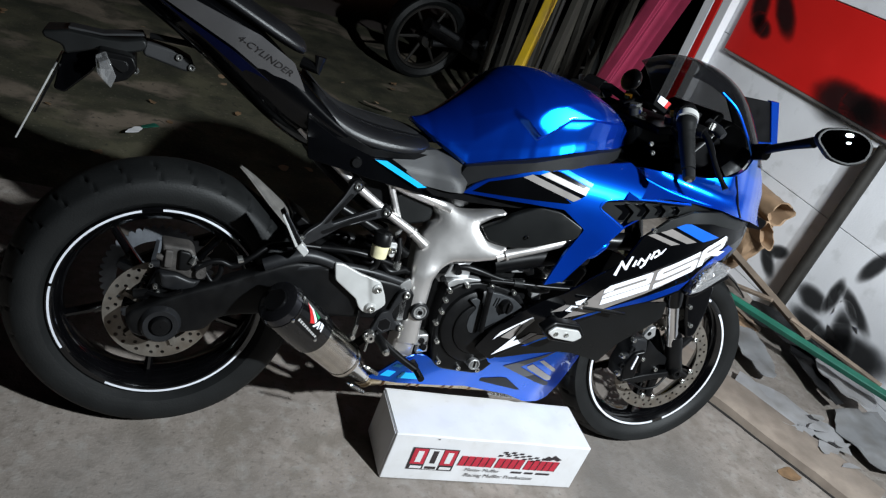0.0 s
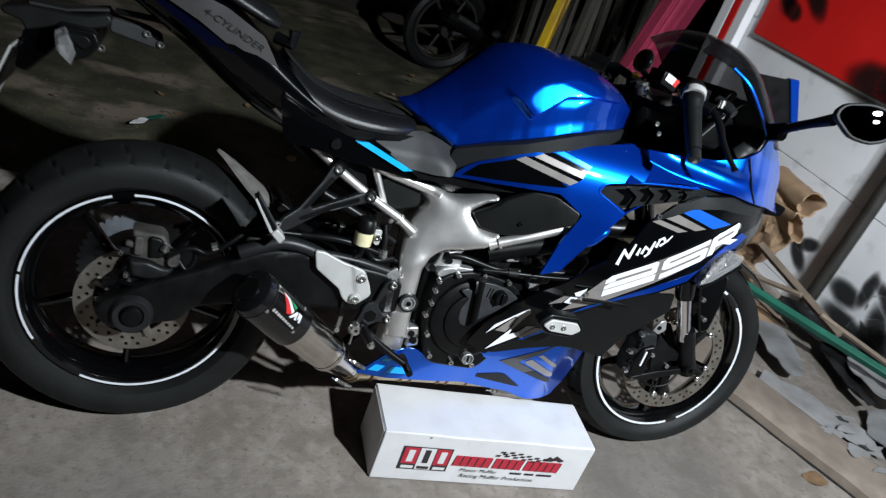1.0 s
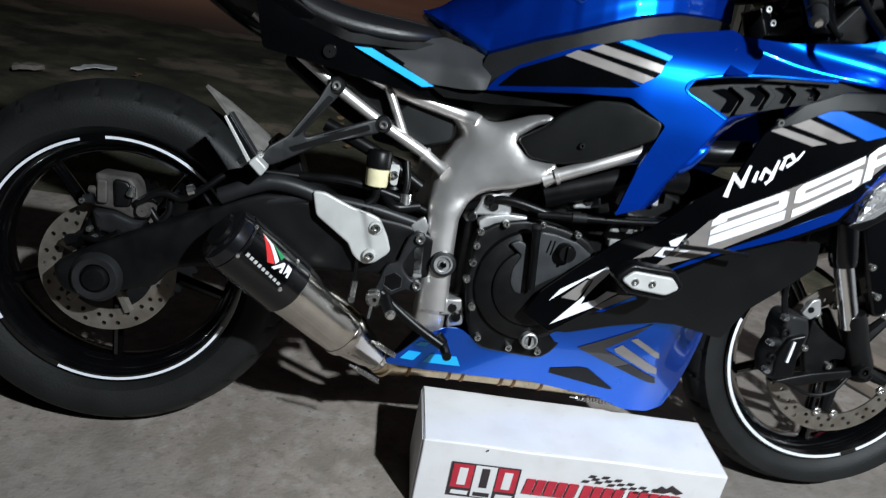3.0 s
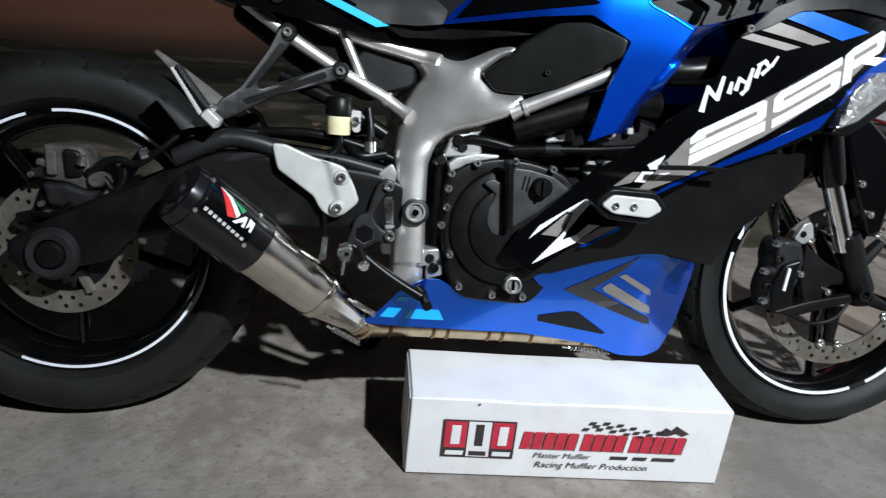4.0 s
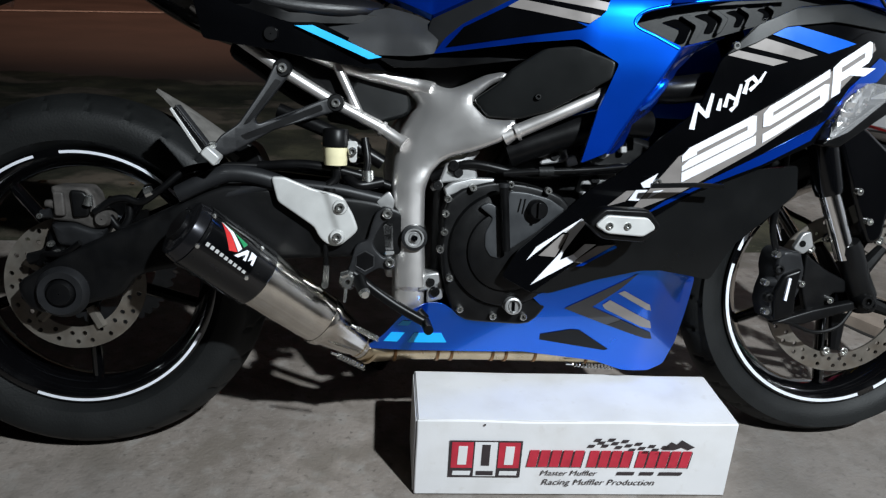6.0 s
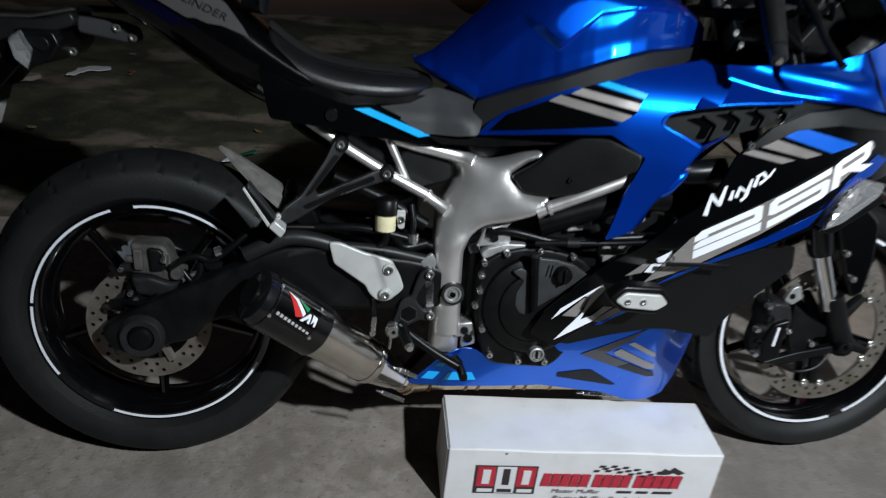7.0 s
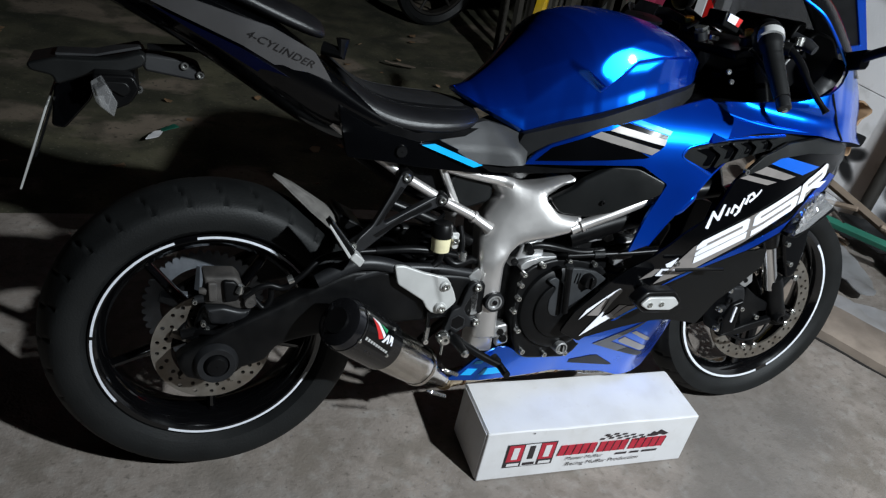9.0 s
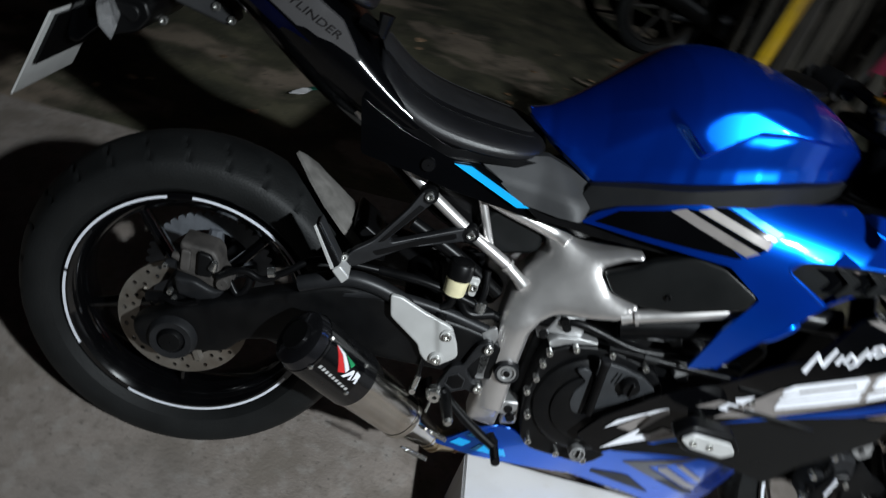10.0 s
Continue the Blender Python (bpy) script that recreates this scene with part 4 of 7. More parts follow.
cal = part("rear_caliper", rounded_plate(fil([(-0.021, 0.470), (0.036, 0.470), (0.047, 0.457), (0.051, 0.436), (0.066, 0.421), (0.060, 0.404), (0.040, 0.404), (0.016, 0.413), (-0.021, 0.415), (-0.017, 0.44)], 0.006), lambda x, z: -0.128 - 0.10 * (x - 0.02), 0.045, 0.006), CALM, bike, "dusty grey rear brake caliper")
part("caliper_half", rounded_plate(fil([(-0.019, 0.411), (0.014, 0.413), (0.044, 0.403), (0.066, 0.405), (0.052, 0.380), (0.022, 0.371), (-0.009, 0.377)], 0.006), lambda x, z: -0.136 + 0.3 * max(0.0, 0.39 - z), 0.05, 0.007), ENGG, cal)
part("caliper_neck", rounded_plate(fil([(0.012, 0.466), (0.034, 0.464), (0.043, 0.448), (0.040, 0.424), (0.016, 0.422)], 0.005), lambda x, z: -0.136, 0.008, 0.004), ENG, cal)
part("caliper_neck", rounded_plate(fil([(-0.014, 0.462), (0.002, 0.462), (0.004, 0.424), (-0.012, 0.424)], 0.004), lambda x, z: -0.134, 0.006, 0.003), CALM, cal)
part("piston_boss", lathe([(0.001, -0.142), (0.009, -0.142), (0.013, -0.136), (0.014, -0.10), (0.001, -0.10)], 0.060, 0.421, 20), CALM, cal)
part("slide_boot", tube(curve_pts([(0.069, -0.128, 0.424), (0.086, -0.132, 0.406), (0.099, -0.130, 0.422), (0.100, -0.128, 0.446)]), 0.006, 12), SATIN, cal, "black hose loop")
part("slide_pin", tube([(-0.036, -0.122, 0.425), (-0.020, -0.122, 0.427)], [0.007, 0.009], 12), ENGG, cal)
part("slide_pin", tube([(-0.028, -0.120, 0.442), (-0.015, -0.122, 0.441)], [0.006, 0.008], 12), CALM, cal)
part("bleed_screw", tube([(0.040, -0.138, 0.444), (0.043, -0.140, 0.458)], [0.008, 0.005], 10), BOLT, cal)
for x, y, z in ((-0.036, -0.132, 0.423), (-0.021, -0.136, 0.379), (-0.014, -0.134, 0.365)):
    part("caliper_bolt", bolt_bm(x, y, z, 0.0048, 0.012), BOLT, cal)
part("caliper_hose", tube(curve_pts([(0.049, -0.136, 0.431), (0.074, -0.138, 0.450), (0.096, -0.138, 0.455), (0.122, -0.14, 0.450), (0.155, -0.14, 0.474), (0.20, -0.13, 0.505), (0.30, -0.12, 0.51), (0.42, -0.11, 0.50)]), 0.006, 10), SATIN, cal, "black brake hose")
part("hose_clip", tube([(0.128, -0.14, 0.464), (0.138, -0.14, 0.468)], 0.009, 10), BOLT, cal)
part("speed_sensor", tube(curve_pts([(-0.045, -0.12, 0.345), (-0.03, -0.13, 0.362), (0.0, -0.14, 0.365), (0.03, -0.15, 0.385)]), 0.005, 8), SATIN, cal)
part("sensor_body", tube([(-0.058, -0.118, 0.352), (-0.030, -0.122, 0.360)], 0.010, 12), ENG, cal)
part("torque_bracket", prism(fil([(-0.04, 0.31), (0.05, 0.30), (0.07, 0.365), (0.05, 0.42), (-0.02, 0.42), (-0.036, 0.37)], 0.012), -0.118, -0.106), ENG, cal, "", 0.004)
part("arm_guard", tube(curve_pts([(0.18, -0.150, 0.465), (0.225, -0.152, 0.488), (0.262, -0.152, 0.500), (0.31, -0.150, 0.494), (0.36, -0.147, 0.476)]), 0.014, 12), ENGG, swing, "rounded swingarm edge")

# hugger mudguard behind the seat
rings = []
for x, z, w, sag in ((0.119, 0.627, 0.003, 0.0), (0.135, 0.618, 0.020, 0.001), (0.158, 0.604, 0.040, 0.004), (0.195, 0.578, 0.056, 0.008), (0.235, 0.550, 0.064, 0.011), (0.268, 0.524, 0.066, 0.012)):
    rings.append([(x - sag, -w, z - sag), (x, -w * 0.5, z), (x, 0, z + 0.001), (x, w * 0.5, z), (x - sag, w, z - sag), (x - sag - 0.003, w, z - sag - 0.004), (x - 0.003, 0, z - 0.004), (x - sag - 0.003, -w, z - sag - 0.004)])
part("hugger", loft(rings), HUGM, bike, "dusty grey inner mudguard")
part("hugger_brace", prism(fil([(0.24, 0.562), (0.29, 0.535), (0.31, 0.49), (0.27, 0.49), (0.24, 0.52)], 0.008), -0.05, 0.05), SATIN, bike, "", 0.004)

# exhaust
E0, E1, E2 = Vector((0.194, -0.2455, 0.4345)), Vector((0.309, -0.192, 0.340)), Vector((0.474, -0.120, 0.206))
CAN = 0.0505


def along(a, b, *ts):
    return [a + (b - a) * t for t in ts]


exh = part("muffler", tube(along(E0, E1, 0.18, 0.19, 0.95, 0.965), [CAN - 0.002, CAN, CAN, CAN - 0.002], 56), CARB, bike, "black sleeve muffler with tricolour badge")
part("end_cap", tube(along(E0, E1, 0.06, 0.08, 0.16, 0.185), [CAN - 0.012, CAN - 0.005, CAN - 0.002, CAN - 0.0015], 56), CAPM, exh, "polished dark end cap")
part("outlet_tip", tube(along(E0, E1, 0.02, 0.12), 0.024, 28), SATIN, exh, "black outlet tip")
part("steel_cone", tube(along(E1, E2, -0.06, 0.02, 0.05, 0.45, 0.60, 0.64, 0.86, 0.92, 1.0), [0.0480, 0.0475, 0.0465, 0.0435, 0.0420, 0.0390, 0.0290, 0.0240, 0.0225], 48), STEEL, exh, "brushed steel cone")
part("cone_band", tube(along(E1, E2, 0.56, 0.59, 0.62), [0.0432, 0.0442, 0.0424], 48), STEEL, exh, "rolled steel band")
part("link_pipe", tube(curve_pts([tuple(E2), (0.488, -0.118, 0.200), (0.505, -0.112, 0.197), (0.54, -0.104, 0.198), (0.66, -0.088, 0.192), (0.80, -0.070, 0.182), (0.94, -0.055, 0.170)]), 0.0195, 20), GOLDP, exh, "heat-tinted welded link pipe")
for t in (0.88, 0.94, 1.0, 1.06):
    a, b = along(E1, E2, t, t + 0.025)
    part("weld_bead", tube([a, b], 0.0235 - 0.0015 * (t > 1.1), 24), GOLDP, exh)
for x in (0.525, 0.60, 0.625, 0.70, 0.725, 0.78, 0.88):
    y, z = table([0.50, 0.54, 0.66, 0.80, 0.94], [-0.113, -0.104, -0.088, -0.070, -0.055])(x), table([0.50, 0.54, 0.66, 0.80, 0.94], [0.197, 0.198, 0.192, 0.182, 0.170])(x)
    part("weld_bead", tube([(x, y, z), (x + 0.005, y + 0.0006, z - 0.0003)], 0.0212, 24), WELD, exh)
for (a, b) in (((0.430, -0.172, 0.208), (0.476, -0.150, 0.178)), ((0.462, -0.166, 0.252), (0.498, -0.148, 0.228)), ((0.855, -0.088, 0.162), (0.935, -0.082, 0.154))):
    pts = []
    A_, B_ = Vector(a), Vector(b)
    d = (B_ - A_).normalized()
    s, u = d.cross(Vector((0, 0, 1))).normalized(), d.cross(Vector((0, 1, 0))).normalized()
    for k in range(90):
        t = k / 89
        pts.append(A_ + (B_ - A_) * t + (s * math.cos(t * 75) + u * math.sin(t * 75)) * 0.0042)
    part("exhaust_spring", tube(pts, 0.0011, 5), BOLT, exh)
    part("spring_hook", tube([A_ - d * 0.012, A_, A_ + d * 0.002], 0.0022, 6), BOLT, exh)
# badge on the sleeve: tricolour wedge and light strokes
ax = (E1 - E0).normalized()
c0 = E0 + (E1 - E0) * 0.475
out = Vector((0, -1, 0)) - ax * ax.dot(Vector((0, -1, 0)))
out.normalize()
acr = ax.cross(out)
acr = acr if acr.z > 0 else -acr


def on_can(pts, material, label, lift=0.0006):
    """A flat shape laid round the muffler: along its length, and across in metres of arc."""
    bm = bmesh.new()
    bm.faces.new([bm.verts.new((a, b, 0)) for a, b in pts])
    for axis in (0, 1):
        no = Vector((1, 0, 0)) if axis == 0 else Vector((0, 1, 0))
        for k in range(-9, 10):
            bmesh.ops.bisect_plane(bm, geom=bm.verts[:] + bm.edges[:] + bm.faces[:], plane_co=no * (k * 0.006), plane_no=no)
    def wrap(a, b, r):
        t = b * 0.8 / CAN + 0.6
        return c0 + ax * a + out * (r * math.cos(t)) + acr * (r * math.sin(t))
    lows = [(v, v.co.x, v.co.y) for v in bm.verts]
    ext = bmesh.ops.extrude_face_region(bm, geom=bm.faces[:])
    ups = [(v, v.co.x, v.co.y) for v in ext["geom"] if isinstance(v, bmesh.types.BMVert)]
    for v, a, b in lows:
        v.co = wrap(a, b, CAN + 0.0002 + lift)
    for v, a, b in ups:
        v.co = wrap(a, b, CAN + 0.0006 + lift)
    return part("badge", bm, material, exh, label)


on_can([(-0.040, 0.036), (0.044, 0.036), (0.044, -0.036), (-0.040, -0.036)], BLACK, "black badge plate", 0.0)
on_can([(-0.030, 0.030), (-0.012, 0.020), (0.010, -0.004), (-0.002, -0.010)], RED, "red wedge", 0.0008)
on_can([(-0.030, 0.031), (-0.008, 0.026), (0.014, 0.006), (0.011, -0.003), (-0.012, 0.021)], WHITE, "white wedge", 0.0009)
on_can([(-0.028, 0.032), (0.020, 0.020), (0.016, 0.010), (-0.006, 0.027)], GREEN, "green wedge", 0.001)
for pts in (((0.008, -0.012), (0.022, 0.010), (0.026, 0.010), (0.028, -0.010), (0.023, -0.010), (0.023, 0.000), (0.014, -0.012)), ((0.030, 0.012), (0.040, 0.010), (0.041, -0.010), (0.037, -0.010), (0.036, 0.0), (0.031, -0.008))):
    on_can(pts, WHITE, "light emblem stroke", 0.0009)
for k in range(9):
    a = -0.036 + 0.0085 * k
    on_can([(a, -0.018 - 0.0008 * k), (a + 0.0055, -0.018 - 0.0008 * k), (a + 0.0055, -0.025 - 0.0006 * k), (a, -0.025 - 0.0006 * k)], WALU, "pale emblem stroke", 0.0009)
for a, b in ((-0.044, 0.034), (0.044, 0.034), (-0.044, -0.034), (0.044, -0.034)):
    t = b * 0.8 / CAN + 0.6
    p = c0 + ax * a + (out * math.cos(t) + acr * math.sin(t)) * (CAN + 0.0004)
    part("rivet", tube([p, p + (out * math.cos(t) + acr * math.sin(t)) * 0.0025], [0.0042, 0.003], 10), BOLT, exh)

# main frame
spar = fil([(0.522, 0.273), (0.522, 0.317), (0.520, 0.384), (0.517, 0.460), (0.514, 0.487), (0.517, 0.514), (0.520, 0.540), (0.523, 0.553), (0.528, 0.572), (0.547, 0.602), (0.557, 0.614), (0.555, 0.625), (0.542, 0.636), (0.531, 0.642), (0.549, 0.655), (0.567, 0.660), (0.594, 0.647), (0.610, 0.645), (0.629, 0.651), (0.664, 0.669), (0.688, 0.674), (0.697, 0.670), (0.686, 0.660), (0.671, 0.653), (0.650, 0.635), (0.642, 0.628), (0.662, 0.601), (0.687, 0.598), (0.707, 0.601), (0.695, 0.574), (0.683, 0.563), (0.645, 0.547), (0.612, 0.537), (0.594, 0.528), (0.578, 0.509), (0.569, 0.481), (0.570, 0.415), (0.575, 0.319), (0.575, 0.273)], 0.006)


SPAR_EDGES = [(Vector((*a, 0)), Vector((*b, 0))) for a, b in zip(spar, spar[1:] + spar[:1])]


def near_edge(p, a, b):
    s = (p - a).dot(b - a) / max((b - a).length_squared, 1e-12)
    return a.lerp(b, min(max(s, 0.0), 1.0))


def spar_y(x, z):
    """The upright, and above it the arm that runs outwards to the front."""
    k = ease((z - 0.470) / 0.065)
    p = Vector((x, z, 0))
    d = min((p - closest).length for closest in (near_edge(p, a, b) for a, b in SPAR_EDGES))
    dome = 0.009 * (1 - (1 - min(d / 0.026, 1.0)) ** 2)
    upright = -0.150 - 0.15 * (x - 0.545) + (0.010 if z < 0.317 else 0.0)
    return upright * (1 - k) + (-0.152 - 0.50 * (x - 0.643) + 0.32 * (z - 0.627)) * k - dome + 0.004


frm = part("frame_spar", rounded_plate(fil(spar, 0.003), spar_y, 0.03, 0.0085, 0.010, 6), SILVER, bike, "satin silver cast frame spar")
part("far_spar", prism(spar, 0.125, 0.17), SILVER, frm, "", 0.006)
part("pivot_bolt", lathe([(0.001, -0.162), (0.008, -0.162), (0.009, -0.158), (0.0125, -0.158), (0.013, -0.163), (0.016, -0.163), (0.017, -0.140), (0.001, -0.140)], 0.5525, 0.4035, 40), ALU, frm, "hollow pivot bolt")
part("lock_ring", lathe([(0.0165, -0.164), (0.021, -0.163), (0.0225, -0.145), (0.0165, -0.145)], 0.5525, 0.4035, 40), ENGG, frm, "dark lock ring")
part("pivot_core", lathe([(0.001, -0.166), (0.005, -0.166), (0.006, -0.160), (0.001, -0.160)], 0.5525, 0.4035, 16), BLACK, frm)
part("front_tube", tube([(0.690, -0.178, 0.572), (0.700, -0.182, 0.577), (0.766, -0.198, 0.609), (0.838, -0.210, 0.645), (0.90, -0.215, 0.675)], [0.0145, 0.0115, 0.0106, 0.0106, 0.0106], 20), SILVER, frm, "silver frame tube")
part("tube_weld", tube([(0.706, -0.184, 0.5800), (0.711, -0.185, 0.5824)], 0.0150, 20), SILVER, frm)
part("upper_tube", tube(curve_pts([(0.58, -0.110, 0.642), (0.556, -0.098, 0.648), (0.509, -0.096, 0.658), (0.462, -0.094, 0.668), (0.40, -0.092, 0.688), (0.20, -0.085, 0.765)]), 0.0126, 18), SILVER, frm, "silver rear frame tube")
part("lower_tube", tube([(0.535, -0.125, 0.552), (0.520, -0.118, 0.562), (0.492, -0.114, 0.580), (0.426, -0.112, 0.612), (0.353, -0.110, 0.654), (0.282, -0.108, 0.701), (0.20, -0.104, 0.758)], [0.0130, 0.0105, 0.0100, 0.0098, 0.0098, 0.0098, 0.0098], 18), SILVER, frm, "silver rear frame tube")
part("brace_tube", tube([(0.463, -0.106, 0.594), (0.423, -0.100, 0.676)], 0.0075, 16), SILVER, frm, "silver brace")
for p, q in (((0.496, -0.1145, 0.5775), (0.501, -0.115, 0.5745)), ((0.549, -0.097, 0.6495), (0.555, -0.098, 0.6480))):
    part("tube_weld", tube([p, q], 0.0130, 18), SILVER, frm)

# passenger peg hanger
wish = fil(fil([(0.327, 0.671), (0.339, 0.678), (0.351, 0.671), (0.349, 0.655), (0.336, 0.637), (0.298, 0.586), (0.302, 0.578), (0.405, 0.621), (0.420, 0.628), (0.433, 0.618), (0.428, 0.604), (0.416, 0.599), (0.326, 0.569), (0.267, 0.534), (0.250, 0.527), (0.236, 0.540), (0.247, 0.558), (0.274, 0.578), (0.313, 0.639)], 0.006), 0.002)
hanger_y = table([0.23, 0.34, 0.42], [-0.178, -0.137, -0.122])
hang = part("peg_hanger", rounded_plate(wish, lambda x, z: hanger_y(x), 0.010, 0.0035, 0.015), ENGG, bike, "black forged passenger peg hanger")
for pts in ([(0.329, 0.649), (0.338, 0.645), (0.291, 0.580), (0.281, 0.576)], [(0.399, 0.612), (0.403, 0.603), (0.285, 0.553), (0.277, 0.560)]):
    part("hanger_groove", panel(fil(pts, 0.003), lambda x, z: hanger_y(x) - 0.0008, 0.002, 0.03), SATIN, hang, "dark groove")
for x, z in ((0.339, 0.666), (0.422, 0.615)):
    part("hanger_boss", lathe([(0.001, hanger_y(x) - 0.003), (0.0125, hanger_y(x) - 0.003), (0.0145, hanger_y(x)), (0.0145, -0.105), (0.001, -0.105)], x, z, 24), ENG, hang)
    part("hanger_bolt", bolt_bm(x, hanger_y(x) - 0.008, z, 0.0075, 0.008), BOLT, hang)
part("hanger_bolt", bolt_bm(0.238, -0.178, 0.545, 0.006, 0.008), BOLT, hang)
part("passenger_peg", prism(fil([(0.183, 0.596), (0.190, 0.602), (0.234, 0.544), (0.224, 0.533)], 0.002), -0.203, -0.168), SATIN, hang, "black folding peg with rubber", 0.002)
part("peg_edge", prism(fil([(0.1815, 0.597), (0.1845, 0.600), (0.2265, 0.538), (0.2225, 0.5335)], 0.001), -0.206, -0.200), WALU, hang, "silver peg edge", 0.001)
part("peg_edge", prism(fil([(0.1875, 0.6025), (0.1905, 0.6040), (0.2350, 0.5460), (0.2325, 0.5435)], 0.001), -0.200, -0.170), GREYM, hang, "worn grey peg top", 0.001)
part("peg_block", prism(fil([(0.223, 0.533), (0.234, 0.545), (0.253, 0.528), (0.244, 0.514)], 0.003), -0.206, -0.166), WALU, hang, "silver peg end block", 0.003)

# rearset, heel plate, brake pedal
rs = part("rearset_bracket", rounded_plate(fil([(0.489, 0.444), (0.501, 0.454), (0.513, 0.453), (0.518, 0.443), (0.512, 0.432), (0.502, 0.428), (0.490, 0.407), (0.485, 0.393), (0.491, 0.382), (0.503, 0.370), (0.518, 0.372), (0.524, 0.364), (0.520, 0.352), (0.508, 0.349), (0.496, 0.353), (0.467, 0.336), (0.455, 0.334), (0.445, 0.348), (0.451, 0.365), (0.456, 0.386), (0.462, 0.394), (0.476, 0.399), (0.482, 0.423)], 0.004), lambda x, z: -0.164, 0.010, 0.003), ENGG, bike, "dark grey cast footrest bracket")
hexa = [(0.473 + 0.0165 * math.cos(radians(60 * k + 30)), 0.3645 + 0.0165 * math.sin(radians(60 * k + 30))) for k in range(6)]
part("bracket_recess", prism(hexa, -0.1655, -0.1625), SATIN, rs, "hexagonal recess", 0.0008)
part("bracket_rim", tube([(x, -0.1645, z) for x, z in hexa + hexa[:1]], 0.0014, 6), GREYM, rs)
for x, z in ((0.507, 0.443), (0.513, 0.3635)):
    part("bracket_bolt", bolt_bm(x, -0.172, z, 0.0080, 0.009), BOLT, rs)
for pts in ([(0.489, 0.461), (0.511, 0.478), (0.520, 0.462), (0.516, 0.440), (0.502, 0.440)], [(0.500, 0.424), (0.519, 0.429), (0.522, 0.373), (0.506, 0.370)]):
    part("bracket_backing", rounded_plate(fil(pts, 0.004), lambda x, z: -0.150, 0.006, 0.002), ALU, rs, "bare alloy backing lug")
hp = fil(fil([(0.324, 0.498), (0.344, 0.498), (0.390, 0.480), (0.421, 0.474), (0.437, 0.468), (0.453, 0.440), (0.461, 0.418), (0.456, 0.410), (0.434, 0.391), (0.423, 0.388), (0.409, 0.394), (0.399, 0.404), (0.391, 0.420), (0.334, 0.459), (0.330, 0.474)], 0.005), 0.002)


def heel_y(x, z):
    """The plate's face: a raised field round its two bolts, with a soft shoulder."""
    across = (x - 0.413) * 0.80 + (z - 0.445) * 0.25
    return -0.166 - 0.005 * ease(across / 0.008) - 0.003 * math.cos((x - 0.36) * 14)


part("heel_plate", rounded_plate(hp, heel_y, 0.004, 0.003, 0.004), WALU, rs, "satin silver heel plate")
for x, z in ((0.432, 0.453), (0.428, 0.405)):
    part("bolt_seat", lathe([(0.001, -0.1765), (0.0105, -0.1765), (0.0120, -0.1735), (0.0120, -0.168), (0.001, -0.168)], x, z, 24), WALU, rs, "round bolt boss")
    part("heel_plate_bolt", bolt_bm(x, -0.182, z, 0.0075, 0.008), BOLT, rs)
part("foot_peg", tube([(0.462, -0.16, 0.336), (0.466, -0.188, 0.333), (0.472, -0.222, 0.325)], [0.012, 0.010, 0.009], 12), ENG, rs, "dark grey rider footpeg")
part("peg_tip", tube([(0.472, -0.222, 0.325), (0.473, -0.228, 0.3235)], [0.009, 0.006], 12), BOLT, rs)
part("brake_pedal", tube(curve_pts([(0.455, -0.168, 0.345), (0.49, -0.175, 0.318), (0.53, -0.182, 0.292), (0.575, -0.190, 0.268)]), [0.0085] * 18 + [0.008], 10), SATIN, rs, "black brake pedal")
part("pedal_toe", tube([(0.572, -0.180, 0.270), (0.574, -0.225, 0.266)], 0.008, 12), SATIN, rs)
part("pushrod", tube([(0.409, -0.158, 0.392), (0.411, -0.158, 0.350)], 0.0042, 10), SATIN, rs)
part("pushrod_nut", tube([(0.411, -0.160, 0.356), (0.4095, -0.160, 0.326)], 0.0052, 6), BOLT, rs)
part("rod_end", lathe([(0.001, -0.166), (0.0055, -0.166), (0.0065, -0.162), (0.0065, -0.155), (0.001, -0.155)], 0.409, 0.324, 16), BOLT, rs)
part("master_cylinder", tube([(0.415, -0.145, 0.48), (0.412, -0.148, 0.40)], 0.012, 14), ENG, rs)
part("pedal_spring", tube([(0.443, -0.172, 0.322), (0.441, -0.174, 0.298)], 0.0028, 8), BOLT, rs)
part("clevis", lathe([(0.004, -0.180), (0.010, -0.180), (0.0145, -0.174), (0.0150, -0.160), (0.004, -0.160)], 0.446, 0.333, 24), BOLT, rs, "worn steel peg clevis")
part("clevis_pin", tube([(0.436, -0.176, 0.343), (0.447, -0.178, 0.347)], 0.006, 10), BOLT, rs)

# brake fluid reservoir
resv = part("fluid_reservoir", lathe([(0.001, 0), (0.018, 0), (0.0185, 0.002), (0.0195, 0.028), (0.001, 0.030)], 0, 0, 28), RESV, bike, "yellowed brake fluid reservoir")
resv.matrix_local = pose(0.4235, -0.142, 0.517, 90)
cap = part("reservoir_cap", lathe([(0.001, 0.030), (0.021, 0.030), (0.0215, 0.034), (0.0205, 0.055), (0.018, 0.058), (0.001, 0.058)], 0, 0, 28), SATIN, resv, "black screw cap")
part("reservoir_lug", prism(fil([(0.44, 0.556), (0.458, 0.556), (0.457, 0.522), (0.446, 0.522)], 0.004), -0.150, -0.144), WALU, bike, "", 0.001)
part("lug_bolt", bolt_bm(0.450, -0.157, 0.540, 0.007, 0.008), BOLT, bike)
part("reservoir_hose", tube(curve_pts([(0.4235, -0.142, 0.518), (0.424, -0.142, 0.495), (0.405, -0.145, 0.478), (0.385, -0.146, 0.470), (0.40, -0.146, 0.455)]), 0.0075, 12), SATIN, bike, "black rubber hose")

# engine
eng = part("engine", block(0.585, 0.95, -0.125, 0.125, 0.225, 0.50), ENG, bike, "black four-cylinder engine", 0.012)
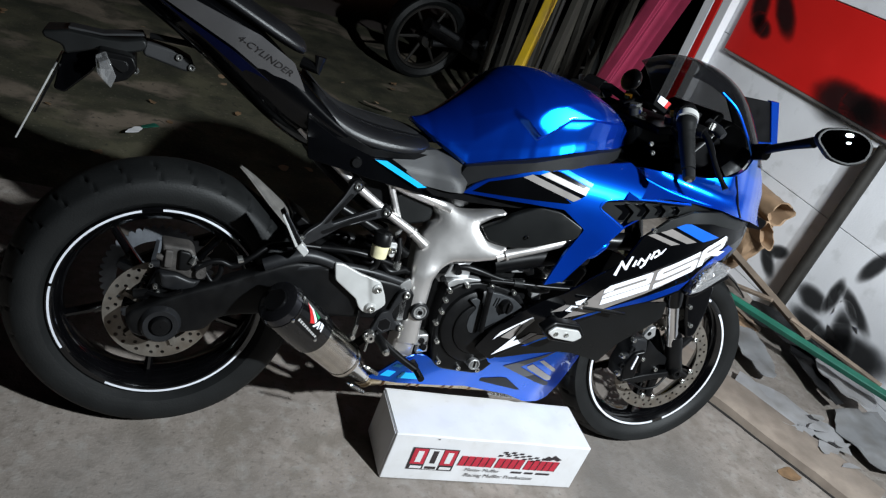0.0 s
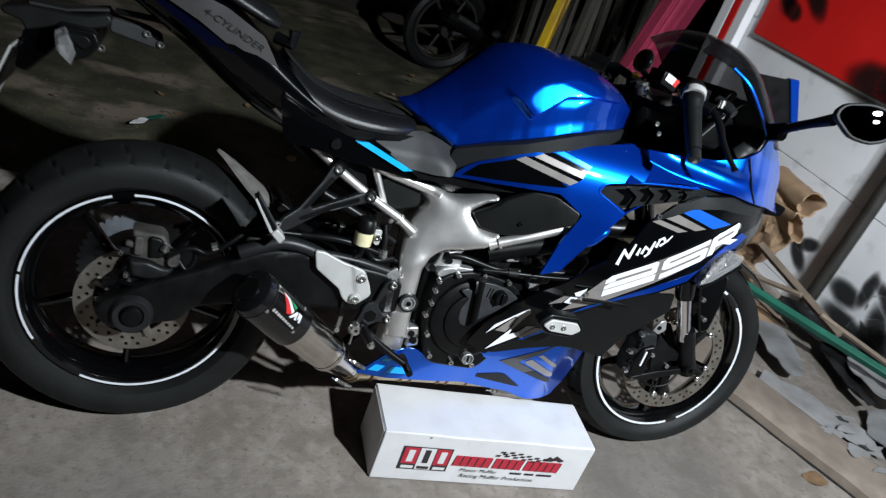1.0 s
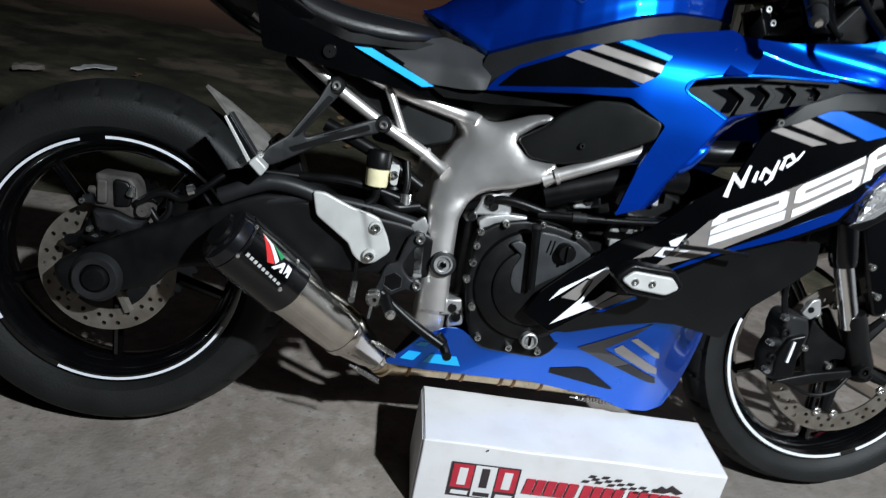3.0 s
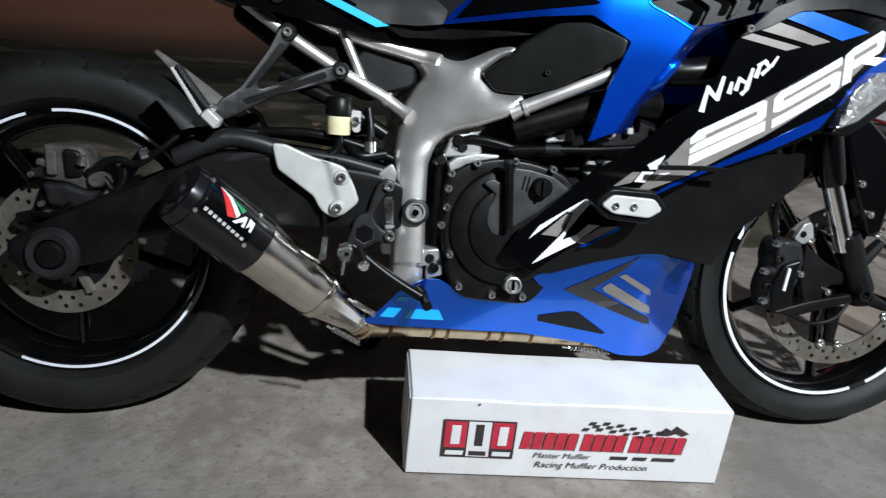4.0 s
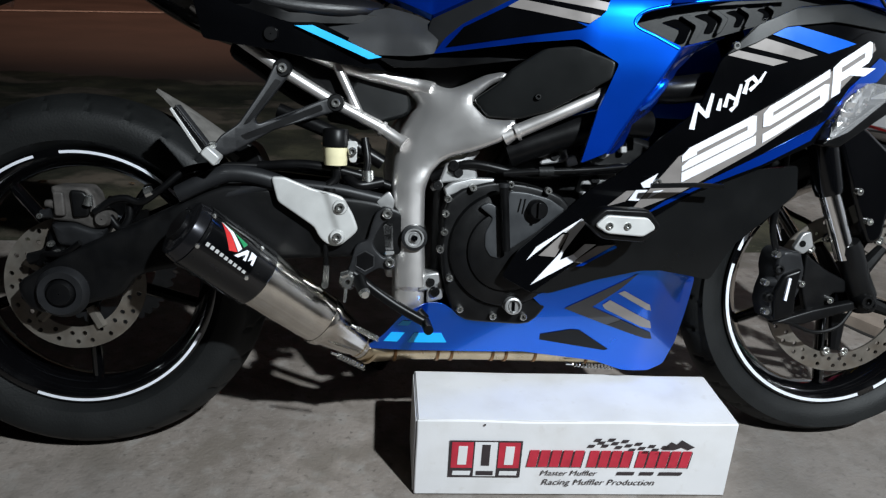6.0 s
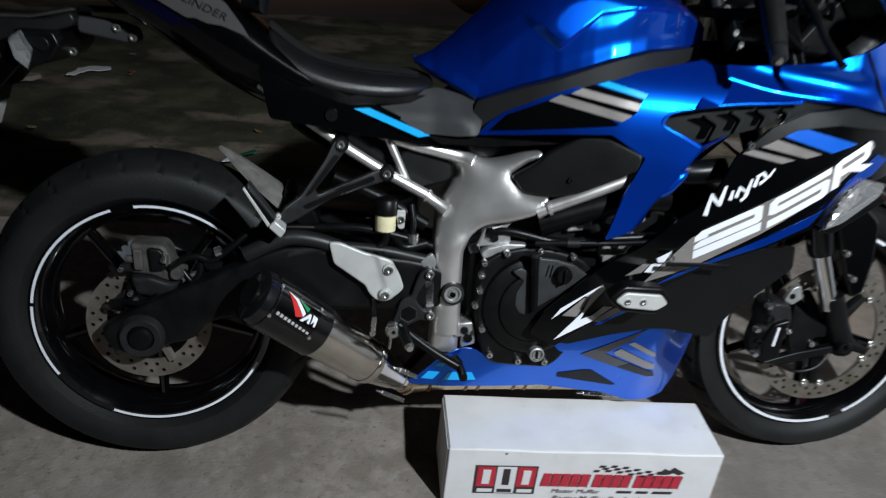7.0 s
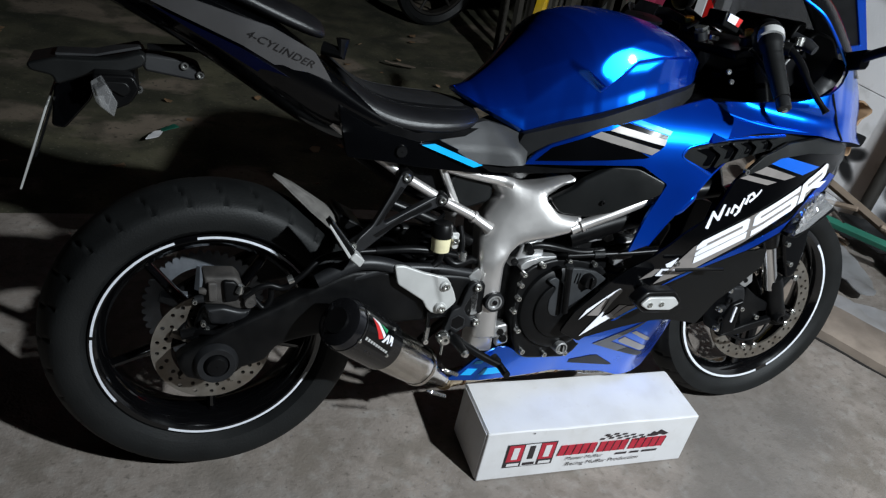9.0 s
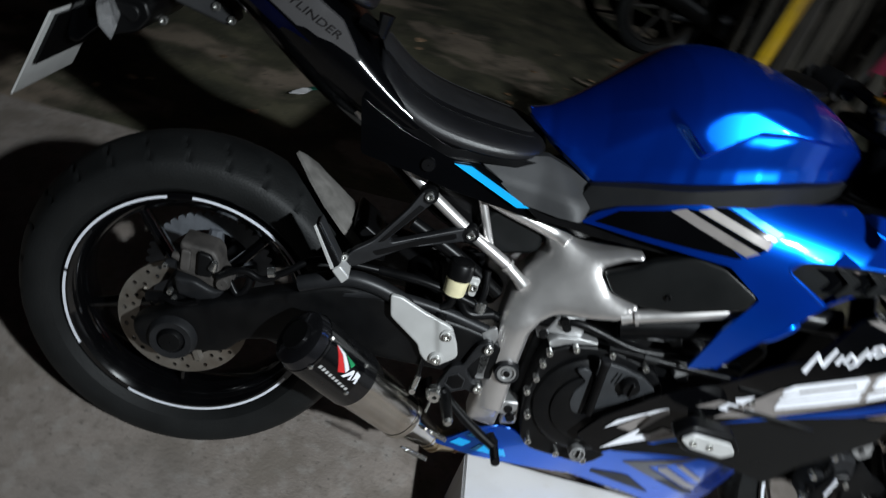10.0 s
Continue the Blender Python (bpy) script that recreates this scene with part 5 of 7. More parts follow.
part("cylinder_head", prism(fil([(0.66, 0.48), (0.93, 0.42), (0.99, 0.56), (0.74, 0.63)], 0.02), -0.13, 0.13), ENG, eng, "", 0.01)
part("airbox", prism(fil([(0.50, 0.63), (0.92, 0.62), (1.00, 0.78), (0.92, 0.83), (0.60, 0.75), (0.50, 0.70)], 0.03), -0.085, 0.085), SATIN, eng, "", 0.02)
part("radiator", prism([(0.98, 0.28), (1.03, 0.28), (1.10, 0.60), (1.05, 0.61)], -0.105, 0.105), ENG, eng, "", 0.003)
cover = fil([(0.600, 0.464), (0.626, 0.487), (0.683, 0.501), (0.738, 0.496), (0.794, 0.480), (0.826, 0.440), (0.806, 0.350), (0.778, 0.288), (0.751, 0.258), (0.695, 0.261), (0.640, 0.265), (0.618, 0.282), (0.604, 0.325), (0.596, 0.375), (0.596, 0.425)], 0.016)
part("crankcase_cover", rounded_plate(cover, lambda x, z: -0.166, 0.05, 0.006), ENG, eng, "black crankcase cover")
part("clutch_cover", lathe([(0.001, -0.186), (0.060, -0.186), (0.066, -0.184), (0.068, -0.179), (0.084, -0.179), (0.094, -0.174), (0.099, -0.162), (0.001, -0.162)], 0.704, 0.388, 72), ENG, eng, "round black clutch cover")
# grey of the inserts, raised to carry the lamp's sheen on the cover
CASTG = mat("sheen_grey_coating", (0.034, 0.036, 0.039), 0.40, 0.2, 0.15, 30, 0.06, 500, spec=0.45)
part("cover_plate", rounded_plate(fil([(0.700, 0.487), (0.729, 0.485), (0.767, 0.476), (0.795, 0.458), (0.745, 0.418), (0.703, 0.390), (0.697, 0.430)], 0.005), lambda x, z: -0.1885, 0.006, 0.002), CASTG, eng, "grey cover insert, lightened for sheen")
part("cover_plate", rounded_plate(fil([(0.653, 0.460), (0.676, 0.443), (0.664, 0.418), (0.664, 0.395), (0.674, 0.379), (0.692, 0.376), (0.689, 0.430), (0.684, 0.460), (0.668, 0.468)], 0.005), lambda x, z: -0.1885, 0.006, 0.002), CASTG, eng, "grey cover insert, lightened for sheen")
for (x, z), (u, v) in (((0.720, 0.475), (0.716, 0.454)), ((0.727, 0.475), (0.723, 0.451))):
    part("cover_rib", tube([(x, -0.1895, z), (u, -0.1895, v)], 0.0013, 6), SATIN, eng)
part("strut_rod", tube([(0.689, -0.200, 0.497), (0.690, -0.201, 0.480), (0.697, -0.203, 0.392)], [0.0085, 0.0070, 0.0066], 14), SATIN, eng, "black upright rod")
part("rod_cap", tube([(0.6885, -0.200, 0.500), (0.689, -0.200, 0.494)], 0.0092, 14), ENGG, eng)
for x, z in ((0.644, 0.489), (0.705, 0.496), (0.768, 0.487), (0.601, 0.446), (0.594, 0.387), (0.611, 0.340), (0.630, 0.288), (0.686, 0.276), (0.738, 0.275), (0.604, 0.470), (0.600, 0.416)):
    part("cover_bolt", bolt_bm(x, -0.178, z, 0.0060, 0.013), BOLT, eng)
knob = part("filler_knob", lathe([(0.001, -0.206), (0.013, -0.206), (0.0155, -0.203), (0.0165, -0.186), (0.001, -0.186)], 0.746, 0.459, 20), SATIN, eng, "black oil filler knob")
part("knob_grip", block(0.7435, 0.7485, -0.212, -0.204, 0.446, 0.472), SATIN, eng, "", 0.001)
oil = part("oil_cap", lathe([(0.001, -0.190), (0.007, -0.190), (0.008, -0.186), (0.011, -0.186), (0.0115, -0.192), (0.0140, -0.191), (0.0155, -0.165), (0.001, -0.165)], 0.7165, 0.297, 32), ALU, eng, "round silver oil cap")
part("oil_slot", block(0.7142, 0.7188, -0.1925, -0.185, 0.2895, 0.3045), BLACK, eng)
for pts, hole in (([(0.600, 0.508), (0.609, 0.530), (0.629, 0.533), (0.645, 0.548), (0.658, 0.546), (0.634, 0.520), (0.630, 0.505), (0.615, 0.500)], (0.614, 0.522)), ([(0.578, 0.326), (0.599, 0.327), (0.606, 0.313), (0.604, 0.299), (0.578, 0.291)], (0.590, 0.312))):
    part("engine_lug", rounded_plate(fil(pts, 0.003), lambda x, z: -0.150, 0.012, 0.002), ALU, eng, "bare alloy engine lug")
    part("lug_bolt", lathe([(0.001, -0.158), (0.007, -0.158), (0.0085, -0.155), (0.0085, -0.148), (0.001, -0.148)], *hole, 20), SATIN, eng, "black lug bolt")
part("cover_flange", rounded_plate(fil([(0.599, 0.484), (0.611, 0.494), (0.644, 0.503), (0.682, 0.503), (0.682, 0.494), (0.645, 0.490), (0.604, 0.472)], 0.003), lambda x, z: -0.160, 0.02, 0.002), ALU, eng, "bare alloy flange above the cover")
for pts in ([(0.759, 0.548), (0.793, 0.555), (0.807, 0.541), (0.786, 0.530), (0.769, 0.534)], [(0.835, 0.507), (0.856, 0.520), (0.890, 0.529), (0.887, 0.502), (0.858, 0.482)], [(0.832, 0.486), (0.853, 0.493), (0.859, 0.478), (0.833, 0.469)]):
    part("head_lug", rounded_plate(fil(pts, 0.003), lambda x, z: -0.150, 0.02, 0.0025), ALU, eng, "bare alloy head lug")
part("wire_loom", tube(curve_pts([(0.69, -0.185, 0.514), (0.749, -0.196, 0.520), (0.782, -0.200, 0.522), (0.84, -0.208, 0.527), (0.91, -0.222, 0.537)]), 0.0055, 10), SATIN, eng, "black wire loom")
part("loom_sleeve", tube([(0.745, -0.195, 0.5195), (0.768, -0.198, 0.521)], 0.0080, 12), RUBBER, eng)
for k, (x0, z0, x1, z1) in enumerate(((0.590, 0.492, 0.655, 0.530), (0.578, 0.478, 0.60, 0.50), (0.56, 0.31, 0.605, 0.345), (0.755, 0.526, 0.806, 0.560), (0.825, 0.480, 0.880, 0.530))):
    part("engine_mount", prism(fil([(x0, z0), (x1, z0 + 0.008), (x1 - 0.006, z1), (x0 + 0.012, z1 - 0.004)], 0.006), -0.150, -0.10), ALU, eng, "bare alloy bracket", 0.003)
    part("mount_bolt", lathe([(0.001, -0.154), (0.007, -0.154), (0.008, -0.148), (0.001, -0.148)], (x0 + x1) / 2, (z0 + z1) / 2, 16), ENG, eng)
for x, z, w, h, tilt in ((0.812, 0.535, 0.020, 0.018, 0.3), (0.838, 0.555, 0.014, 0.022, -0.2), (0.868, 0.548, 0.016, 0.012, 0.5), (0.852, 0.470, 0.022, 0.010, 0.2), (0.900, 0.560, 0.012, 0.020, 0.1)):
    c, sn = math.cos(tilt), math.sin(tilt)
    part("head_boss", prism(fil([(x + a * w * c - b * h * sn, z + a * w * sn + b * h * c) for a, b in ((-0.5, -0.5), (0.5, -0.5), (0.4, 0.5), (-0.5, 0.4))], 0.003), -0.146, -0.11), ALU, eng, "bare alloy boss", 0.002)
part("front_rod", tube([(0.905, -0.262, 0.508), (0.97, -0.272, 0.512), (1.015, -0.276, 0.511)], 0.004, 8), SATIN, eng)
for pts, r in (([(0.70, -0.155, 0.545), (0.78, -0.165, 0.575), (0.86, -0.175, 0.600), (0.93, -0.16, 0.60)], 0.024),
               ([(0.58, -0.13, 0.50), (0.64, -0.15, 0.525), (0.74, -0.16, 0.51), (0.82, -0.165, 0.520), (0.92, -0.17, 0.53)], 0.008),
               ([(0.30, -0.12, 0.51), (0.38, -0.13, 0.515), (0.46, -0.13, 0.50), (0.55, -0.12, 0.47)], 0.008),
               ([(0.47, -0.12, 0.56), (0.475, -0.13, 0.52), (0.468, -0.135, 0.47), (0.49, -0.13, 0.43)], 0.0065),
               ([(0.33, -0.10, 0.60), (0.42, -0.11, 0.565), (0.50, -0.11, 0.52)], 0.012),
               ([(0.44, -0.125, 0.50), (0.46, -0.14, 0.485), (0.50, -0.13, 0.49)], 0.009),
               ([(0.88, -0.15, 0.66), (0.95, -0.18, 0.655), (1.02, -0.19, 0.665)], 0.022)):
    part("hose", tube(curve_pts(pts), r, 14), SATIN, eng, "black hose")
part("clamp_ring", tube([(0.475, -0.132, 0.508), (0.476, -0.134, 0.488)], 0.011, 14), BOLT, eng)
part("shock_spring", tube([(0.46 + 0.02 * math.cos(k * 0.5), 0.02 * math.sin(k * 0.5), 0.36 + 0.0016 * k) for k in range(120)], 0.005, 6), SATIN, eng)
part("rear_tray", prism(fil([(0.24, 0.69), (0.36, 0.61), (0.48, 0.565), (0.52, 0.62), (0.46, 0.70), (0.30, 0.745)], 0.02), -0.082, 0.082), SATIN, eng, "black under-seat tray", 0.008)
part("battery_cover", prism(fil([(0.40, 0.585), (0.47, 0.575), (0.55, 0.60), (0.54, 0.66), (0.46, 0.66)], 0.015), -0.088, -0.07), GREYP, eng, "", 0.006)

# dark grey airbox side cover
cov = rounded_plate(fil(fil([(0.641, 0.628), (0.662, 0.602), (0.709, 0.600), (0.754, 0.615), (0.837, 0.666), (0.842, 0.692), (0.790, 0.714), (0.745, 0.712), (0.694, 0.676), (0.681, 0.658)], 0.006), 0.002), lambda x, z: -0.199 - 0.42 * (x - 0.734) - 0.004 * math.cos((z - 0.655) * 22), 0.012, 0.004)
acov = part("side_cover", cov, GREYP, bike, "matt dark grey side cover")
part("cover_screw", bolt_bm(0.734, -0.207, 0.636, 0.005, 0.008), ENG, acov)

# blue side fairing
boom_width = table([0.54, 0.60, 0.66, 0.72, 0.80], [0.135, 0.16, 0.19, 0.215, 0.238])


def boom_y(x, z):
    return -(boom_width(x) if x < 0.80 else width(x)) * height(z)


boom = fil([(0.574, 0.697), (0.592, 0.722), (0.617, 0.743), (0.681, 0.777), (0.756, 0.809), (0.850, 0.831), (0.945, 0.852), (0.985, 0.824), (0.960, 0.786), (0.920, 0.777), (0.877, 0.765), (0.866, 0.746), (0.936, 0.717), (0.919, 0.689), (0.899, 0.656), (0.875, 0.621), (0.855, 0.586), (0.839, 0.554), (0.802, 0.537), (0.821, 0.620), (0.846, 0.689), (0.786, 0.723), (0.711, 0.716), (0.640, 0.706)], 0.004)
sf = part("side_fairing", panel(boom, boom_y, 0.006, 0.012), BLUE, bike, "metallic blue side fairing", 0.002)
bm = bmesh.new()
rows = []
for x, z, u, v, y, hollow in ((0.936, 0.717, 1.027, 0.741, -0.205, 0.0), (0.919, 0.689, 0.982, 0.717, -0.198, 0.004), (0.909, 0.672, 0.956, 0.687, -0.196, 0.008), (0.899, 0.656, 0.940, 0.651, -0.190, 0.006), (0.875, 0.621, 0.922, 0.622, -0.182, -0.006), (0.862, 0.598, 0.893, 0.600, -0.188, 0.004), (0.848, 0.572, 0.878, 0.568, -0.195, 0.004), (0.839, 0.554, 0.861, 0.554, -0.200, 0.0)):
    a, b = Vector((x, boom_y(x, z), z)), Vector((u, y, v))
    rows.append([bm.verts.new(a.lerp(b, k / 6) + Vector((0, hollow * math.sin(math.pi * k / 6), 0))) for k in range(7)])
for p, q in zip(rows, rows[1:]):
    for k in range(6):
        bm.faces.new((p[k], p[k + 1], q[k + 1], q[k]))
bmesh.ops.recalc_face_normals(bm, faces=bm.faces)
bmesh.ops.solidify(bm, geom=bm.faces[:], thickness=0.003)
part("return_lip", bm, BLUE, sf, "folded inner lip")
part("decal", poly_decal([(0.592, 0.707), (0.618, 0.738), (0.682, 0.770), (0.712, 0.780), (0.795, 0.741), (0.788, 0.738), (0.709, 0.726)], boom_y), BLACK, sf, "gloss black wedge")
for pts in ([(0.681, 0.769), (0.699, 0.780), (0.814, 0.757), (0.798, 0.746)], [(0.715, 0.784), (0.733, 0.794), (0.826, 0.777), (0.822, 0.765)]):
    part("stripe", poly_decal(pts, boom_y, 0.0024), GREYD, sf, "pale grey stripe")
part("stripe", poly_decal([(0.699, 0.7800), (0.714, 0.7835), (0.822, 0.7645), (0.815, 0.7575)], boom_y, 0.0020), BLACK, sf, "black gap between the stripes")
part("stripe", poly_decal([(0.733, 0.7945), (0.752, 0.801), (0.830, 0.784), (0.826, 0.7775)], boom_y, 0.0022), BLACK, sf, "thin black stripe")
part("stripe", poly_decal([(0.757, 0.802), (0.775, 0.808), (0.838, 0.793), (0.832, 0.785)], boom_y, 0.0028), CYAN, sf, "light blue stripe")
# upper cowl and nose
ridge = smooth_table([0.89, 0.94, 0.975, 1.027, 1.073, 1.142, 1.190, 1.253, 1.44], [0.846, 0.836, 0.828, 0.815, 0.807, 0.804, 0.802, 0.793, 0.775])
ridge_share = smooth_table([0.90, 0.98, 1.07, 1.14, 1.20, 1.27, 1.34, 1.44], [0.76, 0.78, 0.83, 0.90, 0.96, 1.0, 1.0, 1.0])
cowl_lean = table([0.98, 1.10, 1.20, 1.26], [0.85, 0.50, 0.12, 0.30])


def cowl_y(x, z):
    d = z - ridge(x)
    scoop = 0.014 * math.sin(math.pi * min(d / 0.052, 1.0)) if d > 0 else 0.0
    return -width(x) * ridge_share(x) + scoop * table([0.93, 1.0, 1.2, 1.27], [0.2, 1.0, 1.0, 0.2])(x) + (0.30 * min(d, 0.014) + cowl_lean(x) * max(0.0, d - 0.014) if d > 0 else 1.05 * d)


ucowl = fil([(0.935, 0.846), (0.985, 0.846), (1.043, 0.847), (1.098, 0.855), (1.144, 0.862), (1.194, 0.880), (1.212, 0.888), (1.255, 0.905), (1.290, 0.945), (1.345, 0.900), (1.395, 0.850), (1.425, 0.790), (1.400, 0.765), (1.310, 0.783), (1.253, 0.790), (1.190, 0.800), (1.119, 0.800), (1.053, 0.796), (0.985, 0.788), (0.915, 0.778), (0.940, 0.812)], 0.005)
uc = part("upper_cowl", panel(ucowl, cowl_y, 0.006, 0.007), BLUE, bike, "metallic blue upper cowl", 0.002)
# inner shelf between cowl and cockpit
rings = []
for x in [0.96 + 0.04 * k for k in range(8)]:
    z = table([0.96, 1.10, 1.25], [0.838, 0.848, 0.885])(x)
    w = -cowl_y(x, z) - 0.006
    rings.append([(x, -w, z), (x, -w * 0.6, z - 0.02), (x, 0, z - 0.03), (x, w * 0.6, z - 0.02), (x, w, z), (x, w * 0.6, z - 0.035), (x, 0, z - 0.045), (x, -w * 0.6, z - 0.035)])
part("cockpit_tray", loft(rings), SATIN, uc, "black inner cockpit panel")
nose = []
for x, w, z0, z1 in ((1.28, 0.21, 0.70, 0.90), (1.36, 0.175, 0.70, 0.905), (1.43, 0.12, 0.715, 0.87), (1.475, 0.06, 0.74, 0.82), (1.487, 0.02, 0.76, 0.79)):
    zc, h = (z0 + z1) / 2, (z1 - z0) / 2
    nose.append([(x, w * math.cos(a) * 0.97, zc + h * math.sin(a)) for a in [2 * math.pi * k / 20 for k in range(20)]])
part("cowl_seam", tube([(x, cowl_y(x, z) - 0.0005, z) for x, z in ((1.208, 0.885), (1.222, 0.862), (1.238, 0.840), (1.252, 0.815), (1.262, 0.790))], 0.0028, 8), SATIN, uc, "dark panel gap")
part("nose", loft(nose), BLUE, uc, "blue nose cowl")
part("chin", panel(fil([(1.285, 0.778), (1.400, 0.770), (1.440, 0.782), (1.445, 0.745), (1.385, 0.700), (1.320, 0.668), (1.262, 0.655), (1.245, 0.690)], 0.006), inset(0.020), 0.008), BLACK, uc, "black chin under the nose", 0.002)
part("headlight", prism(fil([(1.36, 0.75), (1.45, 0.75), (1.46, 0.775), (1.38, 0.795)], 0.008), -0.150, -0.10), BLACK, uc, "dark headlight lens")
# air duct with stepped vanes
duct_width = smooth_table([0.80, 0.95, 1.10, 1.20, 1.30], [0.238, 0.262, 0.275, 0.270, 0.240])
duct = panel(fil([(0.866, 0.746), (0.878, 0.764), (0.920, 0.777), (0.997, 0.788), (1.091, 0.795), (1.172, 0.803), (1.250, 0.798), (1.180, 0.785), (1.080, 0.760), (1.010, 0.738), (0.932, 0.712)], 0.004), lambda x, z: -duct_width(x) * 0.875, 0.006)
vd = part("air_duct", duct, GREYP, bike, "dark grey stepped air duct", 0.002)
for k, (x, z, q) in enumerate(((0.914, 0.750, 1.05), (0.962, 0.762, 0.86), (1.010, 0.770, 0.72), (1.058, 0.777, 0.50))):
    hook = [(0.0, 0.004), (0.021, 0.010), (0.045, 0.0), (0.036, -0.025), (0.020, -0.026), (0.028, -0.006)]
    part("vane_gap", panel(fil([(x + u * q, z + v * q) for u, v in hook], 0.004), lambda x, z: -duct_width(x) * 0.875 - 0.0015, 0.004), BLACK, vd, "black slot between vanes", 0.001)
    lipp = [(0.024, 0.013), (0.036, 0.016), (0.060, 0.001), (0.046, -0.026), (0.038, -0.026), (0.048, 0.0)]
    part("vane", panel(fil([(x + u * q, z + v * q) for u, v in lipp], 0.004), lambda x, z: -duct_width(x) * 0.875 - 0.010, 0.012), GREYP, vd, "", 0.002)
# rolled edges of the blue panels
part("rolled_edge", tube(curve_pts([(x, boom_y(x, z) + 0.002, z) for x, z in ((0.932, 0.713), (0.900, 0.729), (0.866, 0.746), (0.877, 0.765), (0.920, 0.777), (0.960, 0.784), (1.000, 0.789), (1.050, 0.793), (1.10, 0.797))], 5), 0.0030, 10), BLUE, sf, "rounded panel edge")
part("lip_bead", tube(curve_pts([(0.886, -0.236, 0.622), (0.901, -0.238, 0.640), (0.914, -0.240, 0.657), (0.926, -0.240, 0.668)], 4), [0.004, 0.007, 0.009, 0.010, 0.010, 0.010, 0.010, 0.010, 0.010, 0.009, 0.008, 0.006, 0.004], 16), BLUE, sf, "rounded inner corner")
part("ridge_bead", tube(curve_pts([(x, cowl_y(x, ridge(x)) + 0.0042, ridge(x)) for x in (0.965, 0.985, 1.010, 1.040, 1.075, 1.115, 1.165, 1.22)], 4), [0.006] * 16 + [0.0055 - 0.0003 * k for k in range(13)], 14), BLUE, uc, "rounded ridge of the cowl")

# black main fairing with its graphics
main = fil([(0.690, 0.352), (0.715, 0.394), (0.766, 0.441), (0.824, 0.496), (0.866, 0.523), (0.894, 0.550), (0.922, 0.580), (0.975, 0.625), (1.000, 0.700), (1.050, 0.752), (1.120, 0.785), (1.240, 0.800), (1.330, 0.775), (1.335, 0.735), (1.285, 0.715), (1.232, 0.676), (1.168, 0.580), (1.085, 0.540), (0.987, 0.498), (0.900, 0.435), (0.814, 0.378), (0.740, 0.325)], 0.006)
over = lambda x, z: min(side(x, z) + 0.008, -0.211)
mf = part("main_fairing", panel(main, over, 0.006), BLACK, bike, "gloss black main fairing with white graphics", 0.002)
part("upper_band", panel(fil([(1.005, 0.708), (1.052, 0.755), (1.113, 0.783), (1.208, 0.794), (1.277, 0.784), (1.325, 0.768), (1.283, 0.756), (1.173, 0.764), (1.095, 0.753), (1.048, 0.727)], 0.004), inset(0.003), 0.006), GREYP, mf, "dark edge band", 0.002)
part("light_patch", poly_decal([(1.070, 0.742), (1.081, 0.753), (1.099, 0.758), (1.216, 0.734), (1.168, 0.717)], over, 0.0024), mat("mid_blue_decal", (0.004, 0.11, 0.60), 0.35, 0.2, 0.05, 20, 0, 400, 0.6), mf, "lighter blue patch")
for pts in ([(1.009, 0.708), (1.023, 0.716), (1.102, 0.702), (1.080, 0.695)], [(1.034, 0.722), (1.056, 0.737), (1.150, 0.714), (1.122, 0.706)]):
    part("stripe", poly_decal(pts, over), GREYD, mf, "pale grey stripe")
part("blue_edge", poly_decal([(0.900, 0.452), (0.940, 0.482), (1.168, 0.608), (1.262, 0.672), (1.300, 0.706), (1.270, 0.716), (1.215, 0.668), (1.160, 0.585), (1.085, 0.545), (0.987, 0.502)], over), BLUE, mf, "blue lower edge")
part("grey_band", poly_decal([(0.885, 0.460), (0.952, 0.553), (1.078, 0.633), (1.188, 0.698), (1.253, 0.738), (1.258, 0.728), (1.178, 0.645), (1.068, 0.565), (0.960, 0.495)], over, 0.0022), GREYD, mf, "grey shadow of the number")
# the number 25R in cut strokes
def glyph(polys, x0, z0, dx, dz):
    bm = bmesh.new()
    for poly in polys:
        pts = [(x0 + u * dx[0] + v * dz[0], z0 + u * dx[1] + v * dz[1]) for u, v in poly]
        panel(pts, lambda x, z: over(x, z) - 0.0034, 0.0008, 0.02, bm)
    return bm
two = [[(0.0, 0.66), (0.0, 0.86), (0.10, 1.0), (0.95, 1.0), (1.0, 0.93), (1.0, 0.76), (0.20, 0.76), (0.20, 0.66)], [(0.88, 0.76), (1.0, 0.76), (1.0, 0.44), (0.95, 0.36), (0.88, 0.36)], [(0.88, 0.62), (0.88, 0.36), (0.0, 0.36), (0.0, 0.52), (0.10, 0.62)], [(0.0, 0.31), (1.0, 0.31), (1.0, 0.0), (0.0, 0.0)]]
five = [[(0.0, 0.88), (0.09, 1.0), (1.0, 1.0), (1.0, 0.76), (0.0, 0.76)], [(0.0, 0.76), (0.14, 0.76), (0.14, 0.64), (0.93, 0.64), (1.0, 0.56), (1.0, 0.40), (0.10, 0.40), (0.0, 0.48)], [(0.86, 0.40), (1.0, 0.40), (1.0, 0.10), (0.92, 0.0), (0.86, 0.0)], [(0.0, 0.26), (0.86, 0.26), (0.86, 0.0), (0.0, 0.0)]]
arr = [[(0.0, 0.0), (0.20, 0.0), (0.20, 1.0), (0.0, 0.90)], [(0.20, 1.0), (0.92, 1.0), (1.0, 0.90), (1.0, 0.76), (0.20, 0.76)], [(0.80, 0.76), (1.0, 0.76), (1.0, 0.46), (0.92, 0.36), (0.80, 0.36)], [(0.20, 0.60), (0.80, 0.60), (0.80, 0.36), (0.20, 0.36)], [(0.42, 0.36), (0.72, 0.36), (1.14, 0.02), (0.82, 0.02)]]
